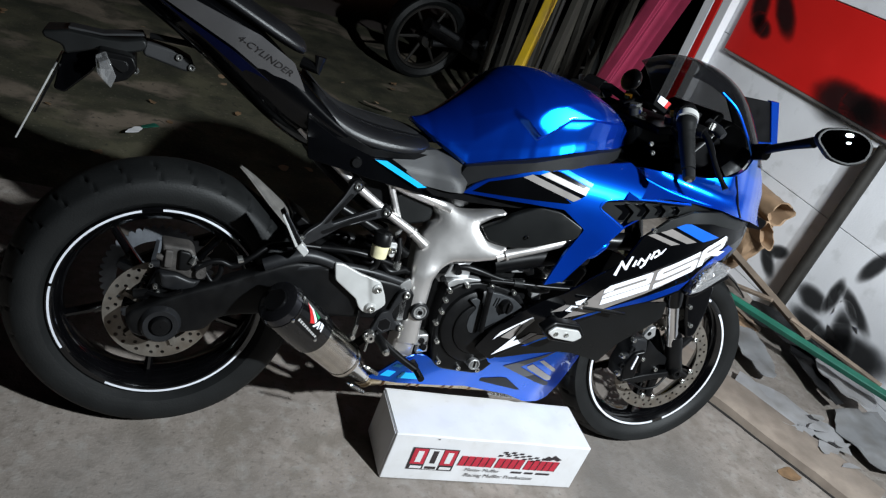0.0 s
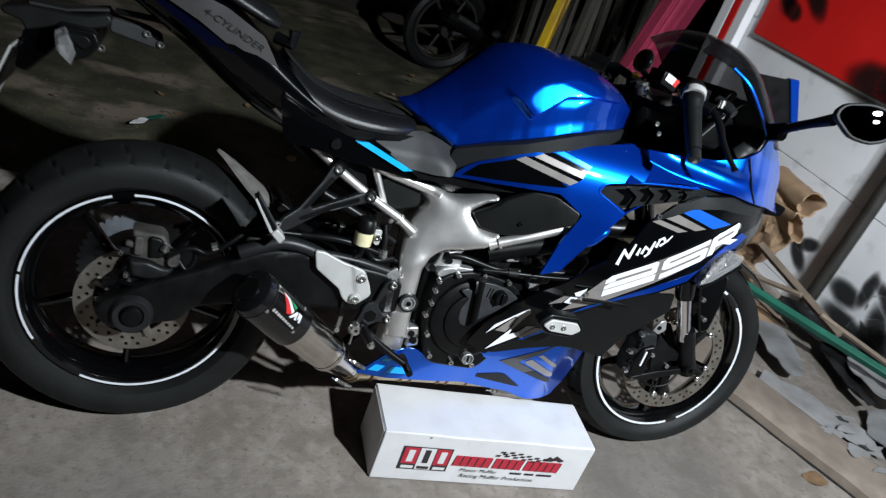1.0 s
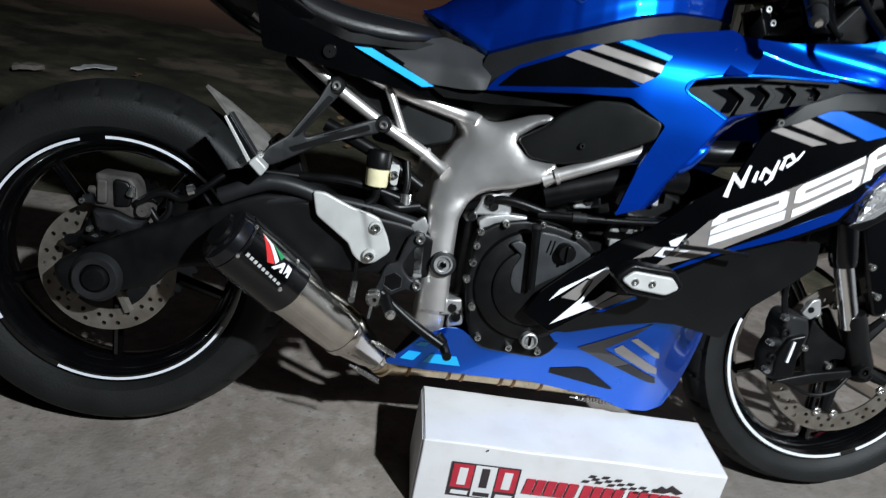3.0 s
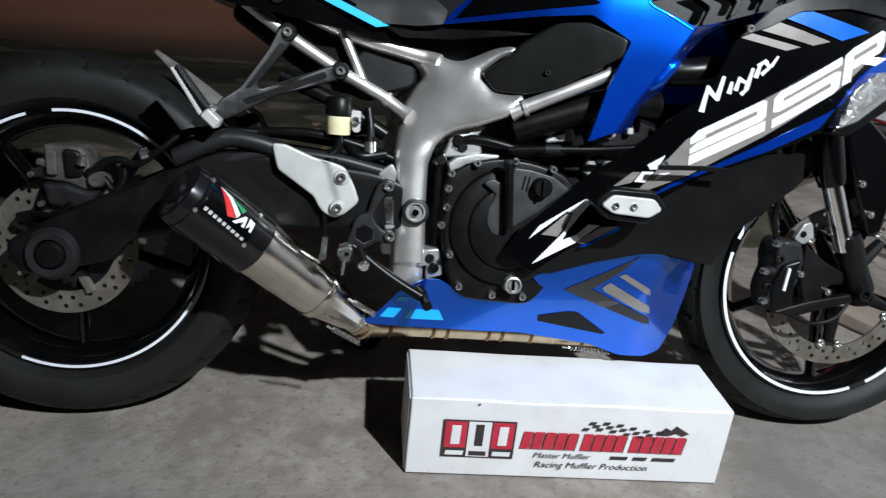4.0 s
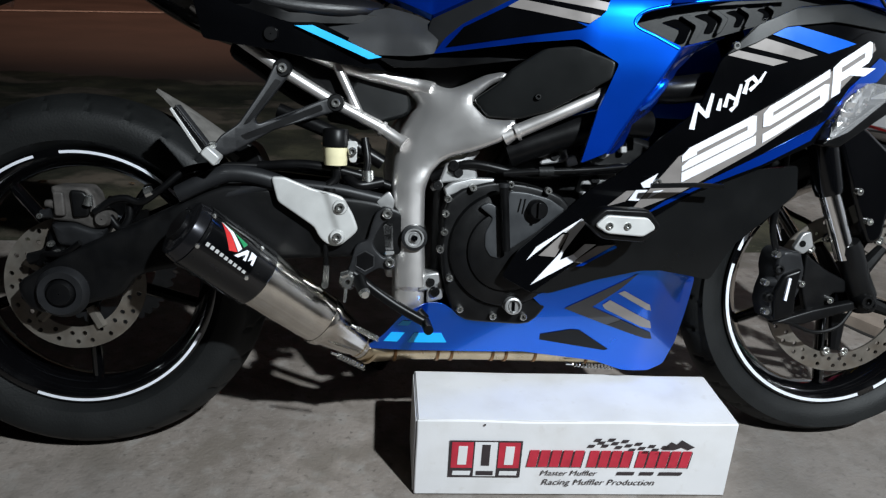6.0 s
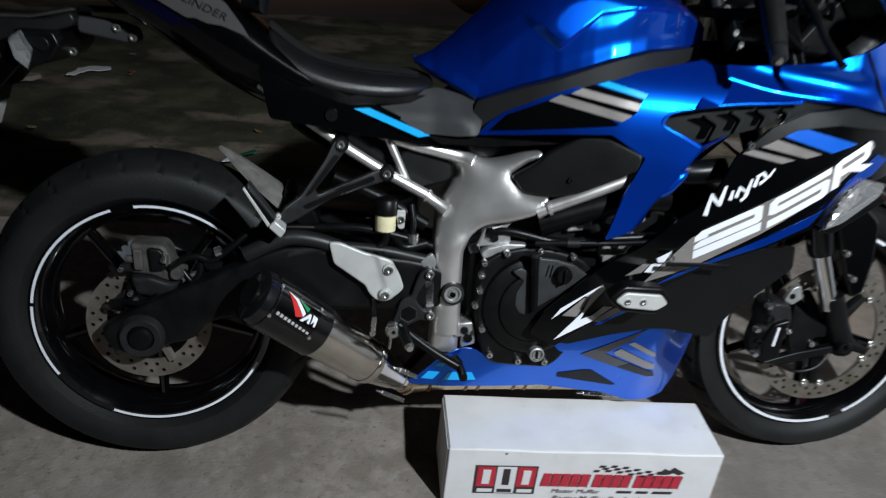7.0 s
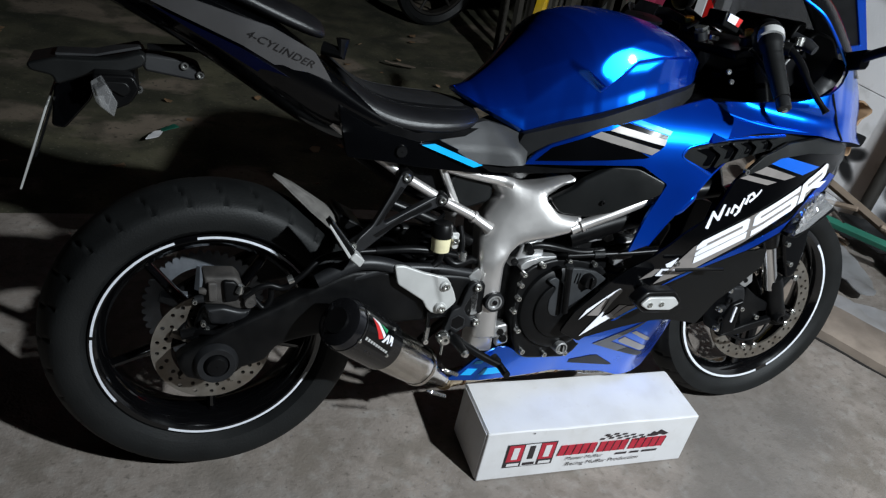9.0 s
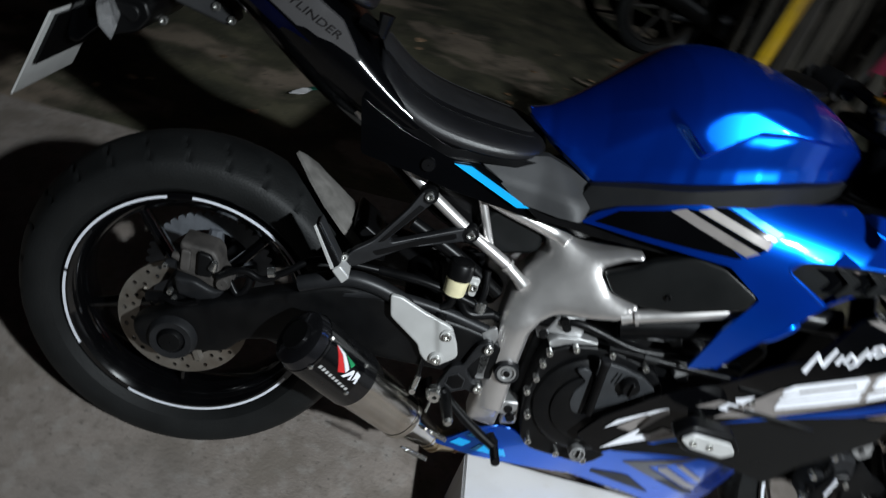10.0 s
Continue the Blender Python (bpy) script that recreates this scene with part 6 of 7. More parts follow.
part("number_two", glyph(two, 0.961, 0.513, (0.108, 0.062), (-0.005, 0.048)), WHITE, mf, "white numeral")
part("number_five", glyph(five, 1.079, 0.579, (0.099, 0.065), (-0.005, 0.050)), WHITE, mf, "white numeral")
part("number_letter", glyph(arr, 1.182, 0.651, (0.070, 0.042), (-0.004, 0.050)), WHITE, mf, "white letter")
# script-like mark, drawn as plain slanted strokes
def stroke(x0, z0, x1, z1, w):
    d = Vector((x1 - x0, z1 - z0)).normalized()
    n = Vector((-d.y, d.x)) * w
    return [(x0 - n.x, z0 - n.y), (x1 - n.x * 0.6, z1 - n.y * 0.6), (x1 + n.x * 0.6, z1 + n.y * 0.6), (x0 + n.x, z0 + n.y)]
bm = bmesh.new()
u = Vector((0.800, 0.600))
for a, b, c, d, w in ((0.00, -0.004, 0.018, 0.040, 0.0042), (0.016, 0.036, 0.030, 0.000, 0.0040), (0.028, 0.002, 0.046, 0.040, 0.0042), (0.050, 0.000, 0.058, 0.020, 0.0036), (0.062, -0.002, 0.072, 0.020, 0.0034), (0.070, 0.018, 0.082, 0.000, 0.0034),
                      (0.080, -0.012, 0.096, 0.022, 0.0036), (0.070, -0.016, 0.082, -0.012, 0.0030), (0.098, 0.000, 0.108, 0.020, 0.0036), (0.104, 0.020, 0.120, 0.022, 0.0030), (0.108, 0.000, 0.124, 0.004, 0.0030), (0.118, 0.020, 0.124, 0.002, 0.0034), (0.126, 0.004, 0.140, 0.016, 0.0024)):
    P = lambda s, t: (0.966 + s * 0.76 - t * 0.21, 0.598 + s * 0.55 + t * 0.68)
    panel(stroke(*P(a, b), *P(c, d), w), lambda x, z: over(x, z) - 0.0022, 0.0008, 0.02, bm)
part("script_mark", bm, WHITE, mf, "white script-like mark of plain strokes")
# lightning-like mark low on the panel
def flashes(name, material, label, lift, *polys):
    for pts in polys:
        part(name, panel(pts, lambda x, z: over(x, z) - lift, 0.0008, 0.02), material, mf, label)


flashes("white_flash", WHITE, "white angular flash", 0.0026, [(0.728, 0.379), (0.743, 0.401), (0.815, 0.449), (0.802, 0.435), (0.785, 0.426)], [(0.737, 0.339), (0.783, 0.392), (0.790, 0.397), (0.783, 0.380), (0.805, 0.390), (0.812, 0.383), (0.803, 0.376)],
        [(0.883, 0.481), (0.893, 0.498), (0.911, 0.499), (0.899, 0.481)], [(0.899, 0.509), (0.908, 0.515), (0.924, 0.526), (0.914, 0.503), (0.904, 0.502)], [(0.912, 0.485), (0.920, 0.497), (0.936, 0.500), (0.924, 0.492)])
flashes("shaded_flash", mat("silver_grey_decal", (0.42, 0.42, 0.43), 0.4, 0.1, 0.05, 40, 0), "silver-grey bend of the flash", 0.0024, [(0.785, 0.426), (0.802, 0.435), (0.816, 0.448), (0.821, 0.441), (0.790, 0.396), (0.783, 0.392), (0.796, 0.424)], [(0.805, 0.390), (0.823, 0.407), (0.841, 0.407), (0.812, 0.383)])
flashes("grey_flash", GREYD, "warm grey shadow of the flash", 0.0014, [(0.748, 0.387), (0.785, 0.422), (0.795, 0.423), (0.775, 0.385)], [(0.806, 0.377), (0.844, 0.404), (0.873, 0.408), (0.822, 0.375)], [(0.851, 0.470), (0.879, 0.496), (0.892, 0.497), (0.879, 0.479)])
flashes("blue_flash", BLUE, "thin blue streak", 0.0018, [(0.810, 0.370), (0.839, 0.386), (0.871, 0.407), (0.875, 0.403), (0.822, 0.371)])
for (x, z) in ((0.925, 0.512), (1.02, 0.722)):
    part("fairing_screw", bolt_bm(x, over(x, z) - 0.006, z, 0.006, 0.008), BOLT, mf)

# crash slider
sl = part("slider_body", prism(fil([(0.800, 0.452), (0.826, 0.476), (0.896, 0.474), (0.918, 0.448), (0.890, 0.424), (0.826, 0.428)], 0.006), -0.290, -0.258), SATIN, bike, "black crash slider", 0.004)
part("slider_neck", tube([(0.862, -0.265, 0.450), (0.862, -0.150, 0.450)], 0.014, 16), SATIN, sl)
part("slider_plate", prism(fil([(0.810, 0.450), (0.828, 0.466), (0.892, 0.463), (0.906, 0.447), (0.886, 0.434), (0.830, 0.438)], 0.005), -0.297, -0.290), WALU, sl, "white metal plate", 0.002)
for x in (0.832, 0.860):
    part("slider_screw", bolt_bm(x, -0.301, 0.450, 0.0055, 0.006), BOLT, sl)

# dark lower side panel and blue belly pan
lg = fil([(0.735, 0.322), (0.814, 0.376), (0.900, 0.432), (0.987, 0.495), (1.085, 0.537), (1.150, 0.545), (1.158, 0.500), (1.110, 0.455), (1.064, 0.412), (1.035, 0.352), (0.954, 0.366), (0.920, 0.364), (0.850, 0.345), (0.775, 0.318)], 0.006)
part("lower_panel", panel(lg, inset(0.014), 0.006), mat("dark_satin_plastic", (0.0042, 0.0046, 0.0050), 0.30, 0.0, 0.12, 14, 0.03, 900, spec=0.3), bike, "matt dark grey lower fairing", 0.003)
bwt = table([0.46, 0.57, 0.70, 0.80, 0.957, 1.06], [0.150, 0.168, 0.181, 0.188, 0.195, 0.125])
bw = lambda x: (bwt(x - 0.012) + bwt(x) + bwt(x + 0.012)) / 3
bh = smooth_table([0.14, 0.17, 0.20, 0.25, 0.30, 0.338, 0.352, 0.37], [0.49, 0.565, 0.645, 0.782, 0.912, 1.000, 1.020, 1.032])
belly_y = lambda x, z: -bw(x) * (1 + (bh(z) - 1) * table([0.55, 0.75], [0.3, 1.0])(x))
bp = fil([(0.476, 0.210), (0.506, 0.234), (0.537, 0.272), (0.577, 0.295), (0.602, 0.295), (0.643, 0.268), (0.738, 0.260), (0.772, 0.290), (0.750, 0.311), (0.840, 0.340), (0.929, 0.366), (0.954, 0.363), (1.054, 0.337), (1.052, 0.27), (1.047, 0.205), (1.032, 0.160), (1.000, 0.150), (0.940, 0.158), (0.885, 0.178), (0.755, 0.196), (0.58, 0.208)], 0.006)
belly = part("belly_pan", panel(bp, belly_y, 0.005, 0.0145), BLUE, bike, "metallic blue belly pan", 0.002)
part("far_belly_pan", panel([(x, z) for x, z in bp if x > 0.66], lambda x, z: -belly_y(x, z), -0.005, 0.03), BLUE, belly)
part("belly_opening", poly_decal([(0.778, 0.234), (0.829, 0.245), (0.845, 0.244), (0.906, 0.203), (0.899, 0.201), (0.779, 0.223)], belly_y, 0.0012), SATIN, belly, "dark air slot")
part("chevron", poly_decal([(0.810, 0.288), (0.923, 0.356), (0.896, 0.326), (0.857, 0.292), (0.928, 0.260), (0.978, 0.237), (0.986, 0.222), (0.969, 0.226), (0.882, 0.259)], belly_y, 0.0016), DARKD, belly, "dark grey chevron")
for pts in ([(0.874, 0.296), (0.885, 0.306), (0.969, 0.262), (0.977, 0.246), (0.952, 0.253), (0.879, 0.289)], [(0.896, 0.319), (0.906, 0.324), (0.957, 0.297), (0.963, 0.285), (0.954, 0.287)]):
    part("chevron_bar", poly_decal(pts, belly_y, 0.0016), GREYD, belly, "warm grey bar")
part("chevron_bar", poly_decal([(0.914, 0.266), (0.978, 0.237), (0.986, 0.222), (0.969, 0.226), (0.892, 0.256)], belly_y, 0.0022), GREYM, belly, "grey tail of the chevron")
# cyan highlights of the belly's rear facets, painted on as flat patches
for pts in ([(0.507, 0.224), (0.520, 0.241), (0.542, 0.241), (0.530, 0.224)], [(0.547, 0.224), (0.558, 0.241), (0.604, 0.240), (0.614, 0.222)], [(0.530, 0.254), (0.538, 0.262), (0.554, 0.262), (0.547, 0.254)]):
    part("light_patch", poly_decal(pts, belly_y), CYAN, belly, "light blue patch painted as a highlight")
part("belly_bolt", bolt_bm(0.570, -0.184, 0.266, 0.007, 0.012), BOLT, belly)
part("belly_clip", tube([(0.560, -0.180, 0.285), (0.572, -0.182, 0.272)], 0.009, 10), SATIN, belly)
part("belly_floor", loft([[(x, -w, z), (x, w, z), (x, w, z + 0.005), (x, -w, z + 0.005)] for x, w, z in ((0.62, 0.085, 0.212), (0.80, 0.09, 0.204), (0.93, 0.085, 0.192), (1.0, 0.07, 0.175))]), SATIN, belly)

# far side of the fairing, one plain shell
bm = panel(fil([(0.53, 0.722), (0.667, 0.797), (0.905, 0.864), (1.15, 0.876), (1.32, 0.905), (1.45, 0.79), (1.30, 0.71), (1.16, 0.56), (1.05, 0.40), (0.75, 0.32), (0.82, 0.46), (0.85, 0.68), (0.79, 0.735)], 0.006), lambda x, z: -side(x, z), -0.006)
part("far_fairing", bm, BLUE, bike, "blue fairing of the far side", 0.002)

# fuel tank: a rounded body whose sides are cut by flat facets, with a step under a crease
top = smooth_table([0.468, 0.50, 0.54, 0.58, 0.625, 0.675, 0.72, 0.77, 0.84, 0.90, 0.95, 0.985], [0.806, 0.821, 0.858, 0.899, 0.940, 0.973, 0.987, 0.990, 0.983, 0.967, 0.945, 0.914])
low = table([0.468, 0.505, 0.574, 0.64, 0.695, 0.78, 0.85, 0.96, 0.985], [0.803, 0.781, 0.751, 0.782, 0.803, 0.838, 0.856, 0.866, 0.866])
wid = smooth_table([0.468, 0.480, 0.50, 0.574, 0.64, 0.70, 0.78, 0.84, 0.90, 0.96, 0.985], [0.012, 0.056, 0.084, 0.125, 0.165, 0.193, 0.206, 0.196, 0.165, 0.115, 0.080])
crease = table([0.445, 0.56, 0.638, 0.695, 0.755, 0.81, 0.985], [0.845, 0.884, 0.907, 0.864, 0.916, 0.928, 0.930])
step = table([0.445, 0.57, 0.63, 0.69, 0.75, 0.84, 0.93], [0.0, 0.0, 0.007, 0.011, 0.006, 0.004, 0.0])
band = table([0.445, 0.58, 0.64, 0.69, 0.75, 0.985], [0.006, 0.006, 0.020, 0.017, 0.007, 0.006])


def tank_half(x, z):
    """Half width of the tank at a height, before its rounded top."""
    zb, zt = low(x), top(x)
    zc = min(max(crease(x), zb + 0.2 * (zt - zb)), zb + 0.75 * (zt - zb))
    w = wid(x)
    k = ease((x - 0.50) / 0.185)
    share = 0.12 + 0.30 * k
    u = max(0.0, (z - (zb + share * (zt - zb))) / ((1 - share) * (zt - zb)))
    body = (w + 0.006) * max(0.0, 1 - u ** (1.25 + 1.15 * k)) ** (0.68 - 0.18 * k)
    flat = 0.188 + 0.19 * (x - 0.70) - 0.30 * (z - 0.905)
    flat -= 0.55 * ((x - 0.72) ** 2 + (z - 0.915) ** 2)
    flat = min(flat, flat + 0.30 * ((x - 0.66) - (z - 0.93)), flat - 0.45 * (z - (0.949 - 0.17 * (x - 0.683))))
    up = min(body, max(flat, 0.35 * body))
    if z >= zc:
        return up
    d = (zc - z) / max(band(x), 0.004)
    foot = ease((zb + 0.034 - z) / 0.034)
    return min(w, up) - step(x) * ease(d) - 0.06 * (zc - z) * (1 - foot) + 0.003 * foot - 0.012 * ease((zb + 0.008 - z) / 0.008)


rings = []
for k in range(141):
    x = 0.469 + (0.984 - 0.469) * k / 140
    zb, zt = low(x), top(x)
    zc = min(max(crease(x), zb + 0.2 * (zt - zb)), zb + 0.75 * (zt - zb))
    zs = [zb + 0.0025 * j for j in range(4)]
    zd = max(zc - max(band(x), 0.004), zb + 0.012)
    zs += [zb + 0.010 + (zd - zb - 0.010) * j / 14 for j in range(14)]
    zs += [zd + (zc - zd) * j / 8 for j in range(8)]
    zs += [zc + 0.0004] + [zc + 0.0004 + (zt - zc - 0.0004) * math.sin(math.pi / 2 * j / 34) for j in range(1, 35)]
    half = [(tank_half(x, z), z) for z in zs]
    ring = [(x, -y, z) for y, z in half] + [(x, y, z) for y, z in half[-2::-1]]
    rings.append(ring)
tank = part("fuel_tank", loft(rings), BLUE, bike, "metallic blue fuel tank with sculpted sides")
part("filler_cap", lathe([(0.001, 0.0), (0.035, 0.0), (0.040, 0.004), (0.040, 0.010), (0.001, 0.012)], 0, 0, 32), SATIN, tank, "black filler cap").matrix_local = pose(0.88, 0, 0.972, 100, 0, 0)
# grey trim strip under the tank and knee panel
part("tank_trim", panel(fil([(0.572, 0.752), (0.640, 0.783), (0.695, 0.804), (0.755, 0.830), (0.795, 0.844), (0.850, 0.858), (0.957, 0.869), (0.980, 0.866), (0.982, 0.846), (0.946, 0.846), (0.854, 0.824), (0.764, 0.806), (0.674, 0.770), (0.617, 0.738), (0.592, 0.718), (0.575, 0.692), (0.556, 0.700)], 0.003), lambda x, z: -wid(x) - 0.008, 0.03, 0.015), TRIMG, bike, "matt grey trim strip", 0.003)
def knee_y(x, z):
    """The pad slopes in towards the seat, and folds inwards in front of a slanted crease."""
    y = -table([0.69, 0.72, 0.76, 0.785], [0.152, 0.145, 0.118, 0.095])(z) * table([0.40, 0.50, 0.57], [0.84, 0.90, 1.03])(x)
    return y + 0.42 * max(0.0, 0.80 * (x - 0.509) + 0.60 * (z - 0.773))


part("knee_panel", panel(fil([(0.393, 0.740), (0.450, 0.756), (0.504, 0.769), (0.545, 0.760), (0.574, 0.749), (0.589, 0.738), (0.576, 0.697), (0.540, 0.692), (0.478, 0.692)], 0.004), knee_y, 0.02, 0.009), GREYM, bike, "matt grey knee panel", 0.003)
part("under_trim", panel(fil([(0.470, 0.698), (0.535, 0.698), (0.575, 0.704), (0.70, 0.722), (0.78, 0.728), (0.83, 0.712), (0.712, 0.692), (0.594, 0.677), (0.514, 0.674)], 0.005), lambda x, z: -table([0.47, 0.58, 0.66, 0.80], [0.126, 0.140, 0.165, 0.185])(x), 0.015), SATIN, bike, "black trim under the tank", 0.003)
# seat and tail
def seat_ring(x, w, zt, zb):
    return [(x, -w, zb + 0.010), (x, -w * 0.99, zb + 0.5 * (zt - zb)), (x, -w * 0.88, zt - 0.010), (x, -w * 0.6, zt - 0.002), (x, 0, zt), (x, w * 0.6, zt - 0.002), (x, w * 0.88, zt - 0.010), (x, w * 0.99, zb + 0.5 * (zt - zb)), (x, w, zb + 0.010), (x, w * 0.9, zb), (x, 0, zb), (x, -w * 0.9, zb)]
srow = ((0.205, 0.112, 0.862, 0.815), (0.235, 0.128, 0.835, 0.785), (0.275, 0.138, 0.810, 0.760), (0.33, 0.142, 0.795, 0.745), (0.40, 0.138, 0.790, 0.742), (0.455, 0.124, 0.788, 0.745), (0.488, 0.100, 0.786, 0.752), (0.505, 0.07, 0.782, 0.760))
seat = part("seat", loft([seat_ring(*r) for r in srow]), SEATM, bike, "black vinyl rider seat with a grey top", 0, 2)
part("seat_top", loft([seat_ring(x, w * 0.66, zt + 0.0035, zt - 0.012) for x, w, zt, zb in srow[:-1]]), mat("grey_seat_vinyl", (0.016, 0.016, 0.017), 0.5, 0.0, 0.12, 24, 0.3, 700, spec=0.4), seat, "dark grey textured seat top", 0, 2)
part("seat_base", panel(fil([(0.20, 0.795), (0.262, 0.760), (0.35, 0.734), (0.485, 0.742), (0.50, 0.756), (0.35, 0.750), (0.27, 0.775), (0.21, 0.82)], 0.003), lambda x, z: -table([0.2, 0.33, 0.5], [0.120, 0.143, 0.105])(x), 0.03), SATIN, bike, "", 0.003)


def tail_ring(x, w, zt, zm, zb):
    return [(x, 0, zt), (x, -0.6 * w, zt - 0.004), (x, -0.92 * w, zt - 0.2 * (zt - zm)), (x, -0.93 * w, zm), (x, -0.62 * w, zb + 0.01), (x, -0.4 * w, zb), (x, 0, zb), (x, 0.4 * w, zb), (x, 0.62 * w, zb + 0.01), (x, 0.93 * w, zm), (x, 0.92 * w, zt - 0.2 * (zt - zm)), (x, 0.6 * w, zt - 0.004)]


trow = ((-0.30, 0.03, 1.035, 1.02, 1.0), (-0.26, 0.06, 1.035, 1.00, 0.975), (-0.16, 0.10, 1.02, 0.97, 0.925), (-0.06, 0.130, 0.985, 0.925, 0.875), (0.04, 0.150, 0.945, 0.875, 0.815), (0.12, 0.156, 0.915, 0.835, 0.760), (0.20, 0.152, 0.85, 0.79, 0.715), (0.28, 0.150, 0.79, 0.755, 0.695), (0.38, 0.150, 0.745, 0.725, 0.69))
tail = part("tail_cowl", loft([tail_ring(*r) for r in trow]), BLACK, bike, "gloss black tail cowl with silver panel", 0, 2)


def tail_y(x, z):
    return -table([-0.3, -0.16, -0.06, 0.04, 0.12, 0.20, 0.28], [0.05, 0.108, 0.136, 0.155, 0.160, 0.156, 0.153])(x) + 0.42 * max(0.0, table([-0.2, 0.2], [1.0, 0.875])(x) - z)


part("silver_panel", panel(fil([(-0.20, 0.995), (-0.04, 0.950), (0.080, 0.920), (0.150, 0.886), (0.176, 0.850), (0.203, 0.808), (0.118, 0.842), (0.036, 0.886), (-0.10, 0.940)], 0.004), tail_y, 0.012, 0.02), mat("silver_tail_paint", (0.11, 0.108, 0.112), 0.35, 0.3, 0.05, 20, 0.02, 700, 0.4), tail, "silver tail panel", 0.002)
# blue tail panel takes the darkened blue in place of shade
part("blue_panel", panel(fil([(-0.10, 0.934), (0.036, 0.880), (0.118, 0.836), (0.203, 0.802), (0.23, 0.765), (0.14, 0.800), (0.05, 0.850)], 0.004), lambda x, z: tail_y(x, z) - 0.003 + 0.4 * max(0.0, table([-0.1, 0.2], [0.935, 0.80])(x) - z), 0.012, 0.02), DIMBLUE, tail, "blue tail panel, colour darkened for shade", 0.002)
bm = text_bm("4-CYLINDER", 0.019, 0.3)
dr = Vector((0.115, -0.047)).normalized()
for v in bm.verts:
    a, b = v.co.x * 1.15, v.co.z
    x, z = 0.038 + a * dr.x - b * dr.y * 0.6, 0.9025 + a * dr.y + b * dr.x
    v.co = Vector((x, tail_y(x, z) - 0.0012, z))
part("tail_print", bm, DARKD, tail, "small dark lettering", smooth=False)
part("light_strip", panel([(0.359, 0.730), (0.386, 0.732), (0.494, 0.689), (0.474, 0.685)], lambda x, z: -0.147 + 0.10 * (x - 0.36), 0.004), CYAN, tail, "light blue strip")
part("side_plate", panel(fil([(0.20, 0.79), (0.27, 0.757), (0.352, 0.735), (0.395, 0.738), (0.50, 0.692), (0.52, 0.665), (0.43, 0.676), (0.30, 0.695), (0.22, 0.705)], 0.006), lambda x, z: -0.141 + 0.18 * max(0.0, x - 0.36) - 0.05 * max(0.0, 0.30 - x), 0.012), BLACK, tail, "gloss black side plate", 0.003)
part("lock", lathe([(0.001, -0.147), (0.010, -0.147), (0.012, -0.143), (0.012, -0.138), (0.001, -0.138)], 0.322, 0.716, 24), SATIN, tail, "seat lock")
pseat = [seat_ring(x, w, zt, zb) for x, w, zt, zb in ((-0.22, 0.07, 1.075, 1.03), (-0.15, 0.095, 1.055, 1.01), (-0.02, 0.115, 1.005, 0.965), (0.09, 0.118, 0.962, 0.922), (0.165, 0.108, 0.935, 0.895), (0.190, 0.085, 0.920, 0.893))]
part("passenger_seat", loft(pseat), SEATM, tail, "black passenger seat pad", 0, 2)
part("grab_hook", tube([(0.175, -0.10, 0.885), (0.205, -0.115, 0.880), (0.206, -0.115, 0.905)], 0.012, 10), SATIN, tail)

# tail tidy, number plate (blank), rear signals
tidy = part("tail_bracket", prism(fil([(-0.287, 0.824), (-0.245, 0.834), (-0.184, 0.834), (-0.150, 0.838), (-0.113, 0.850), (-0.106, 0.838), (-0.113, 0.827), (-0.140, 0.816), (-0.190, 0.811), (-0.244, 0.790), (-0.250, 0.805), (-0.282, 0.812)], 0.005), -0.055, 0.055), GREYP, bike, "angular grey tail bracket over the number plate", 0.006)
part("bracket_ridge", prism(fil([(-0.245, 0.833), (-0.184, 0.835), (-0.113, 0.852), (-0.118, 0.856), (-0.186, 0.839), (-0.246, 0.838)], 0.002), -0.03, 0.03), GREYM, tidy, "", 0.002)
part("signal_holder", prism(fil([(-0.192, 0.820), (-0.128, 0.820), (-0.118, 0.799), (-0.134, 0.774), (-0.171, 0.758), (-0.180, 0.80)], 0.006), -0.100, 0.100), SATIN, tidy, "black angular signal holder", 0.005)
part("holder_rim", prism(fil([(-0.175, 0.811), (-0.138, 0.810), (-0.132, 0.797), (-0.142, 0.784), (-0.168, 0.80)], 0.008), -0.104, -0.098), ENG, tidy, "", 0.002)
part("plate_hanger", prism(fil([(-0.248, 0.792), (-0.256, 0.720), (-0.236, 0.716), (-0.194, 0.766), (-0.178, 0.809)], 0.006), -0.045, 0.045), BLACK, tidy, "black plate hanger", 0.003)
part("number_plate", prism(fil([(-0.2580, 0.768), (-0.2545, 0.768), (-0.300, 0.630), (-0.3035, 0.630)], 0.001), -0.105, 0.105), WALU, tidy, "blank pale number plate seen edge-on", 0.001)
part("plate_backing", prism([(-0.2535, 0.763), (-0.2495, 0.763), (-0.276, 0.680), (-0.280, 0.680)], -0.09, 0.09), SATIN, tidy)
part("mount_plate", prism(fil([(-0.112, 0.844), (-0.050, 0.838), (-0.020, 0.828), (-0.014, 0.806), (-0.032, 0.803), (-0.112, 0.816)], 0.006), -0.030, 0.030), GREYM, tidy, "dusty grey mounting plate", 0.004)
part("mount_rod", tube([(-0.105, -0.03, 0.856), (-0.036, -0.03, 0.858), (0.06, -0.03, 0.850)], 0.006, 8), SATIN, tidy)
for x, z in ((-0.046, 0.828), (-0.020, 0.814), (-0.120, 0.784)):
    part("mount_bolt", bolt_bm(x, -0.036, z, 0.007, 0.008), BOLT, tidy)
